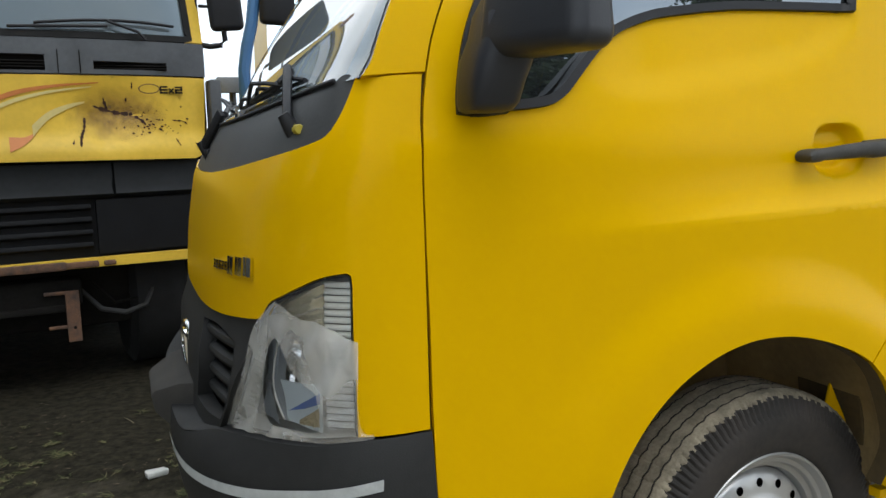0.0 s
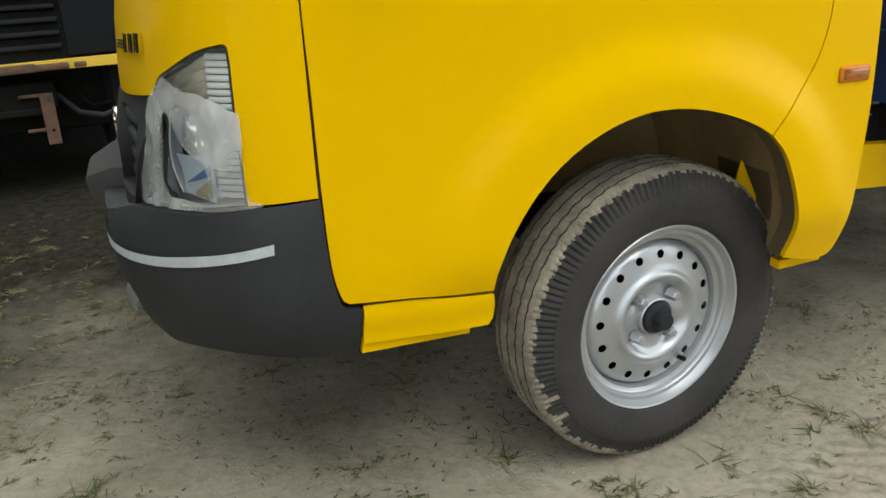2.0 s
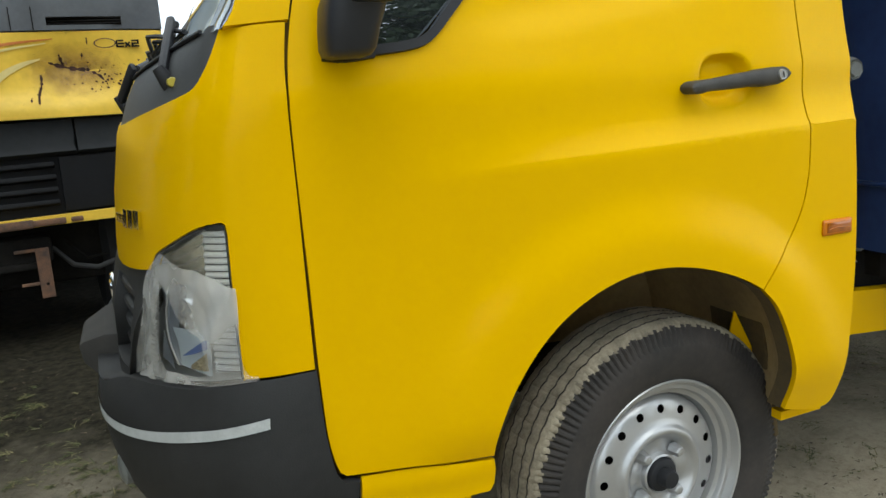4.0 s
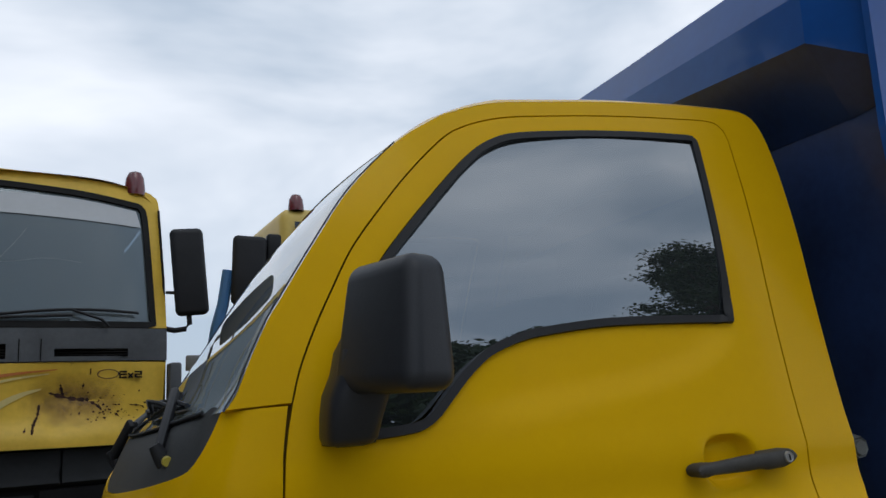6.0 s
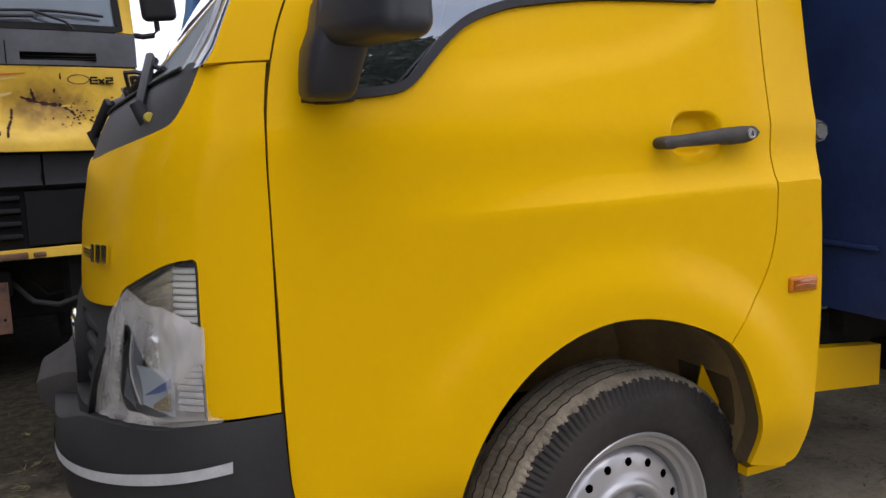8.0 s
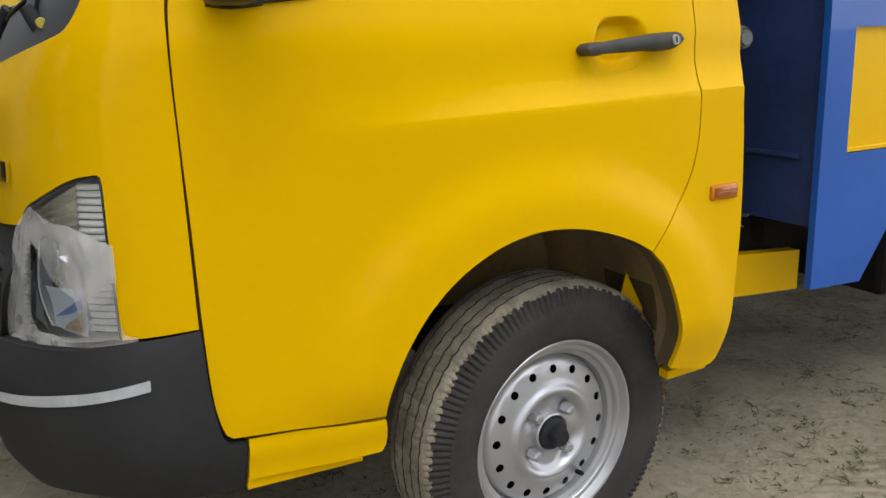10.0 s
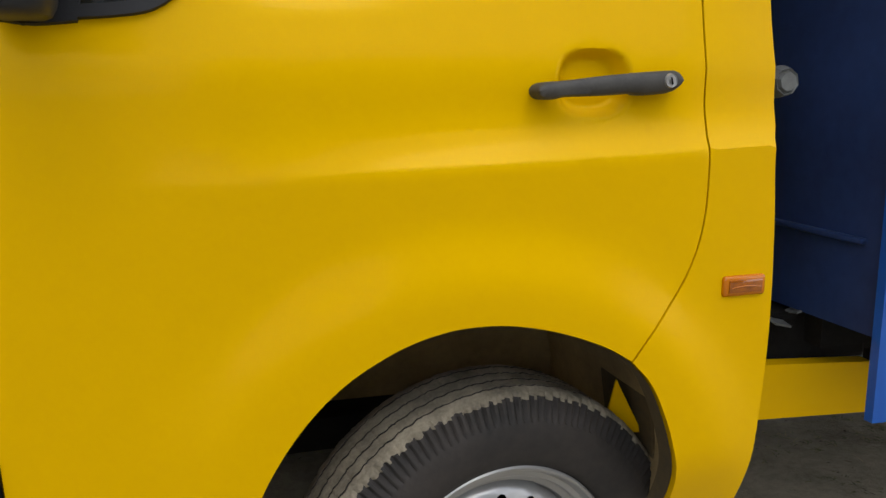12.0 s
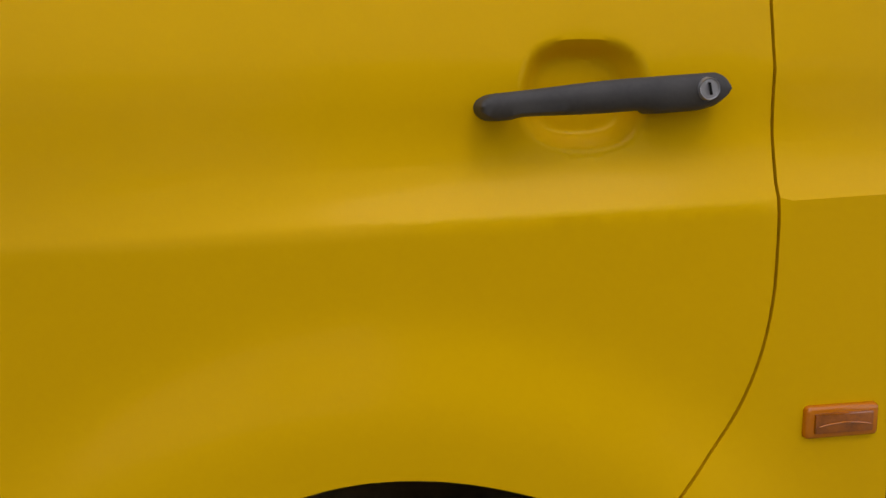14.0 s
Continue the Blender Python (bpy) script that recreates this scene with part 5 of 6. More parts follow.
part("steering_wheel", bm, INTERIOR, truck)
bm = bmesh.new()
grid(bm, lambda u, v: Vector((-0.24 + 0.67 * u, 0.245 + 1.07 * v, 1.675 + 0.03 * math.sin(math.pi * v) + 0.025 * u)), 6, 8)
part("headliner", bm, INTERIOR, truck)
bm = bmesh.new()
box(bm, (-0.15, MID, 0.775), (0.95, 1.35, 0.03))
grid(bm, lambda u, v: Vector((0.34, 0.30 + 0.96 * u, 0.5 + 1.1 * v)), 2, 2)
part("cab_floor", bm, INTERIOR, truck, smooth=False)

# filler cap behind the cab
bm = bmesh.new()
lathe(bm, [(-0.010, 0.0), (-0.010, 0.014), (-0.004, 0.0165), (-0.007, 0.020), (0.008, 0.0245), (0.02, 0.0245), (0.02, 0.012), (0.06, 0.012)], 8, Matrix.Translation((0.437, 0.07, 1.041)) @ Matrix.Rotation(radians(12), 4, "Y"))
cap = part("filler_cap", bm, OFFWHITE, truck, "cloudy octagonal filler cap", smooth=False)
bm = bmesh.new()
tube(bm, [(0.437, 0.12, 1.041), (0.45, 0.18, 1.03), (0.46, 0.2, 0.9), (0.46, 0.22, 0.62)], 0.014, 8)
part("filler_pipe", bm, DARK, cap)

# ---------------------------------------------------------------- blue tipping body
BX, BY = 0.570, -0.036
body = part("tipping_body", None or (lambda b: (box(b, (1.78, MID, 0.69), (2.33, 1.58, 0.05)), b)[1])(bmesh.new()), BLUE, truck, "blue steel tipping body with yellow inset panels", smooth=False)
SIDEP = [(0.556, 0.532), (0.706, 0.527), (0.805, 0.670), (2.95, 0.670), (2.95, 2.12), (0.508, 2.12), (0.505, 1.65), (0.552, 1.09)]
for y0, y1 in ((BY, BY + 0.03), (2 * MID - BY - 0.03, 2 * MID - BY)):
    bm = bmesh.new()
    outl = []
    for a, b in zip(SIDEP, SIDEP[1:] + SIDEP[:1]):
        outl += spline([a, b], 0.2)[:-1]
    holes = [spl for spl in ([(0.63, 0.808), (1.62, 0.808), (1.62, 1.055), (0.626, 1.055)], [(1.74, 0.808), (2.80, 0.808), (2.80, 1.055), (1.74, 1.055)])]
    INWARD = Vector((1.7, MID, 1.1))
    bm = sheet(outl, lambda x, z, y=y0: Vector((x, y, z)), holes, step=0.2, thick=0.016) if y0 < MID else sheet(outl, lambda x, z, y=y1: Vector((x, y, z)), holes, step=0.2, thick=0.016)
    pn = part("side_panel", bm, BLUE, body, "blue side panel with cut-out skirt", smooth=False)
    for h in holes:
        bm = bmesh.new()
        yy = y0 + 0.008 if y0 < MID else y1 - 0.018
        prism(bm, [(h[0][0] - 0.01, h[0][1] - 0.01), (h[1][0] + 0.01, h[1][1] - 0.01), (h[2][0] + 0.01, h[2][1] + 0.01), (h[3][0] - 0.01, h[3][1] + 0.01)], yy, yy + 0.010)
        part("inset_panel", bm, YELLOW, pn, "yellow inset panel", smooth=False)
        bm = bmesh.new()
        box(bm, ((h[0][0] + h[1][0]) / 2, yy - 0.001, h[0][1] + 0.006), (h[1][0] - h[0][0], 0.010, 0.010), 0.002)
        part("panel_lip", bm, YELLOW, pn, smooth=False)
INWARD = Vector((0.0, 0.78, 0.9))
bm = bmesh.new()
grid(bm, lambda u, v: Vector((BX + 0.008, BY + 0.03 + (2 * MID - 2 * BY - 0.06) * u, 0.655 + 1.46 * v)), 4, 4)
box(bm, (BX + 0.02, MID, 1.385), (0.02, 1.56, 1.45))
# the shade of the gap behind the cab is in this wall's colour
fw = part("front_wall", bm, BLUE_SHADED, body, "grimy blue front wall, darkened for the shade behind the cab", smooth=False)
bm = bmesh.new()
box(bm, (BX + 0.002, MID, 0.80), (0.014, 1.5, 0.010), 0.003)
part("rib", bm, BLUE_SHADED, fw, smooth=False)
bm = bmesh.new()
grid(bm, lambda u, v: Vector((2.95, BY + (2 * MID - 2 * BY) * u, 0.67 + 1.42 * v)), 4, 4)
part("tailgate", bm, BLUE, body, smooth=False)
# guard over the cab: sloping underside, fascia, top
bm = bmesh.new()


def guard(s):
    k = 1 - abs(2 * s - 1)
    y = 0.10 + 1.36 * s
    yw = y
    wall = Vector((BX + 0.006, yw, 1.715))
    low = Vector((0.473, y, 1.875 + 0.045 * k))
    fold = Vector((0.475, y, 1.989 + 0.005 * k))
    high = Vector((0.503, y, 2.106 - 0.005 * k))
    back = Vector((BX + 0.03, y, 2.12))
    return wall, low, fold, high, back


rows = [[bm.verts.new(p) for p in guard(i / 24)] for i in range(25)]
for r0, r1 in zip(rows, rows[1:]):
    for k in range(1, 4):
        bm.faces.new((r0[k], r0[k + 1], r1[k + 1], r1[k]))
for r, y in ((rows[0], -0.014), (rows[-1], 2 * MID + 0.014)):
    e, h = bm.verts.new((0.526, y, 1.806)), bm.verts.new((0.530, y, 2.12))
    bm.faces.new((r[1], r[2], e))
    bm.faces.new((r[2], h, e))
    bm.faces.new((r[2], r[3], h))
    bm.faces.new((r[3], r[4], h))
bmesh.ops.delete(bm, geom=[v for v in bm.verts if not v.link_faces], context="VERTS")
cg = part("cab_guard", bm, BLUE, body, "blue guard that reaches over the cab roof", smooth=False)
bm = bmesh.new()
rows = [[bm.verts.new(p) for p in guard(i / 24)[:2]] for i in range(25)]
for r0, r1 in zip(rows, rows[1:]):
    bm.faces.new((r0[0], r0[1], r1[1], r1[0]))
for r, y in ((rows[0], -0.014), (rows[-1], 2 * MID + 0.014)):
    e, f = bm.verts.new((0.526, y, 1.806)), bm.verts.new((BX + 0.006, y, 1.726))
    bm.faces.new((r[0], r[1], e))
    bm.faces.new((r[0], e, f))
# same darkened blue: the underside's shade is in its colour
part("guard_floor", bm, BLUE_SHADED, cg, "blue underside, darkened for the shade under the guard", smooth=False)
# dark gear under the body behind the cab
bm = bmesh.new()
box(bm, (0.595, 0.335, 0.60), (0.29, 0.33, 0.096), 0.01)
part("battery_box", bm, DARK, truck, "black box under the tipping body", smooth=False)
bm = bmesh.new()
box(bm, (1.35, 0.32, 0.50), (0.6, 0.35, 0.24), 0.02)
part("fuel_tank", bm, DARK, truck, "black fuel tank", smooth=False)
bm = bmesh.new()
box(bm, (0.95, 0.16, 0.60), (0.03, 0.05, 0.22), 0.004)
part("hanger", bm, DARK, truck, smooth=False)
bm = bmesh.new()
box(bm, (1.75, MID, 0.62), (2.3, 1.3, 0.05))
part("subframe", bm, DARK, truck, smooth=False)
# pale plates stand in for daylight seen through gaps under the body
bm = bmesh.new()
box(bm, (0.535, 0.165, 0.640), (0.034, 0.04, 0.003), 0.0, Matrix.Rotation(radians(14), 4, "Y") @ Matrix.Rotation(radians(10), 4, "X"))
part("daylight_plate", bm, OFFWHITE, truck, "pale plate in place of a daylight gap", smooth=False)
bm = bmesh.new()
box(bm, (0.592, 0.175, 0.655), (0.045, 0.04, 0.003), 0.0, Matrix.Rotation(radians(-16), 4, "Y") @ Matrix.Rotation(radians(-12), 4, "X"))
part("daylight_plate", bm, OFFWHITE, truck, "pale plate in place of a daylight gap", smooth=False)


# ---------------------------------------------------------------- the old truck that faces the camera
LORRY = Matrix.Translation((-0.66, 2.85, 0)) @ Matrix.Rotation(radians(7), 4, "Z")
WIDE = 2.06


def on_lorry(bm, m=LORRY):
    bmesh.ops.transform(bm, matrix=m, verts=bm.verts)
    return bm


def block(c, s, bevel=0.01, m=None, seg=2):
    bm = bmesh.new()
    box(bm, c, s, bevel, m, seg)
    return bm


def face_y(u, z):
    """How far back the cab's face lies, u from its left edge (0) leftwards (minus), z up."""
    k = (u + WIDE / 2) / (WIDE / 2)
    y = 0.10 * abs(k) ** 4
    y += 0.26 * max(0.0, z - 1.52)
    y += 0.10 * max(0.0, z - 2.06) ** 2
    return y


def front(u, z, out=0.0):
    return Vector((u, face_y(u, z) - out, z))


def dent(u, z):
    """The hammered panel: a knock with folds running from it."""
    d = math.hypot((u + 0.44) / 0.16, (z - 1.24) / 0.10)
    y = 0.045 * math.exp(-d * d)
    y += 0.012 * math.exp(-((u + 0.50 + (z - 1.17) * 0.5) / 0.02) ** 2) * ease(1.06, 1.12, z) * (1 - ease(1.22, 1.26, z))
    y += 0.010 * math.exp(-((z - 1.235 + (u + 0.38) * 0.15) / 0.015) ** 2) * ease(-0.48, -0.42, u) * (1 - ease(-0.30, -0.22, u))
    y += 0.006 * noise.noise((u * 7, z * 9, 2.0)) * math.exp(-d * 0.5)
    return y


lorry = thing("lorry", "old yellow truck with a dented rusty front and cracked windscreen", "truck", (-0.66, 2.85, 0))


def lpart(name, bm, mat, parent=None, label="", smooth=True, sharp=35):
    return part(name, on_lorry(bm), mat, parent or lorry, label, smooth, sharp)


def rect(u0, u1, z0, z1, step=0.05):
    return ring([(u0, z0), (u1, z0)], [(u1, z0), (u1, z1)], [(u1, z1), (u0, z1)], [(u0, z1), (u0, z0)], step=step)


INWARD = Vector((-WIDE / 2, 1.2, 1.4))
# front panel, knocked in, with a fold line below
PAN = ring([(-0.005, 1.387), (-0.20, 1.392), (-WIDE + 0.005, 1.392)], [(-WIDE + 0.005, 1.392), (-WIDE + 0.01, 1.03)], [(-WIDE + 0.01, 1.03), (-0.9, 1.034), (-0.075, 1.026)], [(-0.075, 1.026), (-0.03, 1.06), (-0.015, 1.2), (-0.005, 1.387)], step=0.03)
panel = lpart("front_panel", sheet(PAN, lambda u, z: Vector((u, face_y(u, z) + dent(u, z) - 0.03 * ease(1.16, 1.06, z), z)), step=0.022, thick=0.02), YELLOW_OLD, label="dented yellow front panel with rust cracks", sharp=60)
# rust in the folds
random.seed(4)


def streak(pts, w):
    bm = bmesh.new()
    line = spline(pts, 0.006)
    a, b = [], []
    for i, (u, z) in enumerate(line):
        p, q = line[max(0, i - 1)], line[min(len(line) - 1, i + 1)]
        tx, tz = q[0] - p[0], q[1] - p[1]
        k = math.hypot(tx, tz) or 1
        h = w * (0.25 + 0.75 * random.random()) * (0.3 if i in (0, len(line) - 1) else 1)
        for lst, s in ((a, 1), (b, -1)):
            uu, zz = u - tz / k * h * s, z + tx / k * h * s
            lst.append(bm.verts.new((uu, face_y(uu, zz) + dent(uu, zz) - 0.03 * ease(1.16, 1.06, zz) - 0.004, zz)))
    for i in range(len(line) - 1):
        bm.faces.new((a[i], a[i + 1], b[i + 1], b[i]))
    return bm


bm = bmesh.new()
grid(bm, lambda a, b: Vector((-0.66 + 0.52 * a, face_y(-0.66 + 0.52 * a, 1.08 + 0.29 * b) + dent(-0.66 + 0.52 * a, 1.08 + 0.29 * b) - 0.03 * ease(1.16, 1.06, 1.08 + 0.29 * b) - 0.0025, 1.08 + 0.29 * b)), 30, 20)
lpart("rust_stain", bm, STAIN, panel, "brown rust smear round the dent")
for pts, w in (([(-0.50, 1.265), (-0.46, 1.25), (-0.40, 1.235), (-0.335, 1.228)], 0.007), ([(-0.455, 1.30), (-0.448, 1.27), (-0.44, 1.245)], 0.005), ([(-0.535, 1.215), (-0.54, 1.17), (-0.555, 1.13), (-0.56, 1.09)], 0.006),
               ([(-0.33, 1.22), (-0.30, 1.20), (-0.285, 1.18)], 0.006), ([(-0.585, 1.12), (-0.59, 1.10)], 0.004), ([(-0.36, 1.30), (-0.365, 1.275)], 0.003), ([(-0.335, 1.365), (-0.335, 1.335)], 0.0025),
               ([(-0.17, 1.20), (-0.12, 1.195), (-0.10, 1.182)], 0.003), ([(-0.23, 1.165), (-0.21, 1.15)], 0.004), ([(-0.16, 1.12), (-0.14, 1.085)], 0.003), ([(-0.07, 1.10), (-0.05, 1.06)], 0.003), ([(-0.24, 1.205), (-0.22, 1.20)], 0.003)):
    lpart("rust_crack", streak(pts, w * 1.5), RUSTDARK, panel, "dark rust crack")
for i in range(46):
    u, z = random.gauss(-0.27, 0.07), random.gauss(1.195, 0.035)
    s = random.uniform(0.002, 0.007)
    bm = bmesh.new()
    ang = random.random() * 3
    vs = [bm.verts.new((u + s * math.cos(ang + t) * random.uniform(0.5, 1.2), 0, z + s * math.sin(ang + t) * random.uniform(0.4, 0.9))) for t in (0, 1, 2.1, 3.2, 4.2, 5.3)]
    for v in vs:
        v.co.y = face_y(v.co.x, v.co.z) + dent(v.co.x, v.co.z) - 0.03 * ease(1.16, 1.06, v.co.z) - 0.004
    bm.faces.new(vs)
    lpart("rust_chip", bm, RUSTDARK, panel)
# curved decals
for pts, w, mat in (([(-0.93, 1.26), (-0.80, 1.315), (-0.65, 1.345), (-0.47, 1.362)], 0.012, ORANGE), ([(-0.93, 1.225), (-0.80, 1.285), (-0.66, 1.322), (-0.50, 1.345)], 0.010, PALE), ([(-0.74, 1.16), (-0.68, 1.22), (-0.60, 1.26), (-0.53, 1.28)], 0.022, PALE), ([(-0.83, 1.105), (-0.77, 1.12), (-0.73, 1.15)], 0.030, ORANGE)):
    random.seed(9)
    bm = bmesh.new()
    line = spline(pts, 0.02)
    a, b = [], []
    for i, (u, z) in enumerate(line):
        h = w * (1 - 0.9 * i / (len(line) - 1)) + 0.001
        for lst, s in ((a, 1), (b, -1)):
            zz = z + h * s
            lst.append(bm.verts.new((u, face_y(u, zz) + dent(u, zz) - 0.03 * ease(1.16, 1.06, zz) - 0.005, zz)))
    for i in range(len(line) - 1):
        bm.faces.new((a[i], a[i + 1], b[i + 1], b[i]))
    lpart("decal", bm, mat, panel, "faded curved stripe")
# oval mark and model badge as plain shapes
bm = bmesh.new()
o = [bm.verts.new((-0.262 + 0.046 * math.cos(t), face_y(-0.26, 1.338) - 0.004, 1.338 + 0.022 * math.sin(t))) for t in (2 * math.pi * k / 28 for k in range(28))]
i2 = [bm.verts.new((-0.262 + 0.041 * math.cos(t), face_y(-0.26, 1.338) - 0.004, 1.338 + 0.018 * math.sin(t))) for t in (2 * math.pi * k / 28 for k in range(28))]
for k in range(28):
    bm.faces.new((o[k], o[(k + 1) % 28], i2[(k + 1) % 28], i2[k]))
lpart("oval_mark", bm, RUST, panel, "faded oval outline")
for k, (u0, w) in enumerate(((-0.215, 0.034), (-0.178, 0.026), (-0.148, 0.032))):
    bm = bmesh.new()
    z0, h = 1.318, (0.034, 0.022, 0.032)[k]
    y = face_y(-0.16, 1.33) - 0.006
    if k == 1:
        for s in (-1, 1):
            box(bm, (u0 + w / 2, y, z0 + 0.012), (0.007, 0.008, 0.030), 0.001, Matrix.Rotation(radians(45 * s), 4, "Y"))
    else:
        for dz in (0.004, h / 2, h - 0.004):
            box(bm, (u0 + w / 2, y, z0 + dz), (w, 0.008, 0.007), 0.001)
        if k == 0:
            box(bm, (u0 + 0.004, y, z0 + h / 2), (0.008, 0.008, h), 0.001)
        else:
            box(bm, (u0 + w - 0.004, y, z0 + h * 0.75), (0.008, 0.008, h / 2), 0.001)
            box(bm, (u0 + 0.004, y, z0 + h * 0.25), (0.008, 0.008, h / 2), 0.001)
    lpart("badge", bm, DARKGREY, panel, "dark raised badge", False)

# black band under the windscreen with slots
band = lpart("black_band", sheet(rect(-WIDE, 0.0, 1.398, 1.545), lambda u, z: front(u, z, 0.004), [rect(-0.485, -0.18, 1.418, 1.452), rect(-0.84, -0.672, 1.41, 1.475), rect(-1.9, -1.5, 1.418, 1.452)], step=0.06, thick=0.03), GREYP, label="dark grey plastic band with air slots")
for u0, u1, n in ((-0.485, -0.18, 3), (-0.84, -0.672, 3), (-1.9, -1.5, 3)):
    bm = bmesh.new()
    for k in range(n):
        z = 1.422 + 0.012 * k
        box(bm, ((u0 + u1) / 2, face_y((u0 + u1) / 2, 1.43) + 0.014, z), (u1 - u0, 0.016, 0.006), 0.001, Matrix.Rotation(radians(-25), 4, "X"))
    box(bm, ((u0 + u1) / 2, face_y((u0 + u1) / 2, 1.43) + 0.028, 1.44), (u1 - u0 + 0.02, 0.004, 0.07))
    lpart("slot_louvre", bm, DARK, band, "", False)
y = face_y(-0.58, 1.45) - 0.007
for u in (-0.623, -0.538):
    bm = bmesh.new()
    box(bm, (u, y, 1.447), (0.004, 0.004, 0.096))
    lpart("band_joint", bm, DARK, band, "", False)

# windscreen frame, glass, white band, wipers
WS = ring([(-0.05, 1.560), (-0.09, 1.548), (-WIDE + 0.09, 1.548), (-WIDE + 0.05, 1.56)], [(-WIDE + 0.05, 1.56), (-WIDE + 0.10, 2.0), (-WIDE + 0.13, 2.14), (-WIDE + 0.18, 2.175)], [(-WIDE + 0.18, 2.175), (-1.6, 2.22), (-WIDE / 2, 2.245), (-0.46, 2.22), (-0.125, 2.178)], [(-0.125, 2.178), (-0.088, 2.145), (-0.072, 2.0), (-0.05, 1.56)], step=0.03)
SHELL = ring([(0.0, 1.55), (-WIDE / 2, 1.535), (-WIDE, 1.55)], [(-WIDE, 1.55), (-WIDE + 0.05, 2.05), (-WIDE + 0.06, 2.19)], [(-WIDE + 0.06, 2.19), (-WIDE + 0.10, 2.242), (-WIDE + 0.3, 2.275), (-WIDE / 2, 2.305), (-0.3, 2.275), (-0.062, 2.242), (-0.022, 2.19)], [(-0.022, 2.19), (-0.012, 2.05), (0.0, 1.55)], step=0.03)
lpart("windscreen_surround", sheet(SHELL, front, [WS], step=0.06, thick=0.08), YELLOW_OLD, label="yellow windscreen surround")
lpart("windscreen_rubber", sheet(WS, lambda u, z: front(u, z, 0.008), [inset(WS, 0.028)], step=0.06, thick=0.02), RUBBER)
pane = lpart("windscreen", sheet(inset(WS, 0.02), lambda u, z: front(u, z, -0.006), step=0.06, thick=0), OLDGLASS, label="dusty cracked windscreen")
pane.visible_shadow = False
VB = ring([(-0.112, 2.050), (-0.6, 2.075), (-WIDE / 2, 2.085), (-1.46, 2.075), (-WIDE + 0.158, 2.05)], [(-WIDE + 0.158, 2.05), (-WIDE + 0.18, 2.135)], [(-WIDE + 0.18, 2.135), (-1.6, 2.175), (-WIDE / 2, 2.188), (-0.46, 2.175), (-0.135, 2.135)], [(-0.135, 2.135), (-0.112, 2.05)], step=0.04)
lpart("sun_band", sheet(VB, lambda u, z: front(u, z, 0.0), step=0.08, thick=0), BAND, pane, "whitish sun band")
bm = bmesh.new()
random.seed(12)
for a in (0.1, 0.95, 2.1):
    p = [(-0.74, 1.84)]
    for k in range(6):
        a += random.uniform(-0.2, 0.2)
        p.append((p[-1][0] + 0.06 * math.cos(a), p[-1][1] + 0.05 * math.sin(a)))
    p = [q for q in p if -1.2 < q[0] < -0.15 and 1.58 < q[1] < 2.05]
    if len(p) > 1:
        tube(bm, [front(u, z, -0.003) for u, z in p], 0.0003, 5)
lpart("glass_crack", bm, BAND, pane, "white cracks in the glass")
for u0, u1 in ((-0.70, -0.135), (-1.65, -1.05)):
    bm = bmesh.new()
    tube(bm, [front(u0 + (u1 - u0) * k / 10, 1.603 + 0.018 * math.sin(k / 10 * 3) + 0.01 * k / 10, 0.022) for k in range(11)], 0.007, 8)
    tube(bm, [front(u1 - 0.13, 1.548, 0.03), front(u1 - 0.16, 1.58, 0.035), front((u0 + u1) / 2, 1.622, 0.03)], 0.006, 8)
    tube(bm, [front(u0 - 0.1, 1.585, 0.02), front((u0 + u1) / 2, 1.60, 0.026)], 0.007, 8)
    lpart("wiper", bm, PLASTIC, None, "black windscreen wiper")

# corner post strip, side wall with door, roof
bm = bmesh.new()
grid(bm, lambda u, v: Vector((0.0 - 0.03 * ease(1.5, 2.2, 1.05 + 1.1 * v), face_y(0, 1.05 + 1.1 * v) + 0.02 + 1.5 * u, 1.05 + 1.1 * v)), 10, 10)
lpart("cab_side", bm, YELLOW_OLD)
bm = bmesh.new()
grid(bm, lambda u, v: Vector((-WIDE + 0.07 * ease(1.5, 2.2, 0.6 + 1.55 * v), face_y(0, 0.6 + 1.55 * v) + 0.02 + 1.5 * u, 0.6 + 1.55 * v)), 10, 10)
lpart("cab_side", bm, YELLOW_OLD)
bm = bmesh.new()
grid(bm, lambda u, v: Vector((-0.03 - (WIDE - 0.10) * u, face_y(-0.03 - (WIDE - 0.10) * u, 2.19) + 1.5 * v, 2.17 + (0.115 + 0.05 * min(1, v * 6)) * (1 - abs(2 * u - 1) ** 9))), 36, 10)
lpart("roof", bm, YELLOW_OLD, label="yellow cab roof")
bm = bmesh.new()
grid(bm, lambda u, v: Vector((-WIDE * u, 1.6, 0.6 + (1.565 + 0.165 * (1 - abs(2 * u - 1) ** 9)) * v)), 24, 4)
lpart("cab_back", bm, INTERIOR)
for u in (-0.5, -1.5):
    lpart("seat", block((u, 1.25, 1.55), (0.5, 0.16, 0.7), 0.05), SEATCLOTH, None, "dark cab seat")
bm = bmesh.new()
box(bm, (-WIDE / 2, 0.55, 1.45), (WIDE - 0.2, 0.5, 0.16), 0.05)
lpart("dashboard", bm, INTERIOR)
bm = bmesh.new()
lathe(bm, [(-0.03, 0.049), (0.0, 0.050), (0.055, 0.044), (0.085, 0.030), (0.098, 0.0)], 18, Matrix.Translation((-0.135, 0.27, 2.258)) @ Matrix.Rotation(radians(90), 4, "X"))
lpart("beacon", bm, RED, None, "dull red beacon on the roof")
# mudguard edge strip, corner
lpart("corner_strip", block((0.035, 0.10, 1.235), (0.055, 0.10, 0.30), 0.012), GREYP, None, "dark corner plate")
bm = bmesh.new()
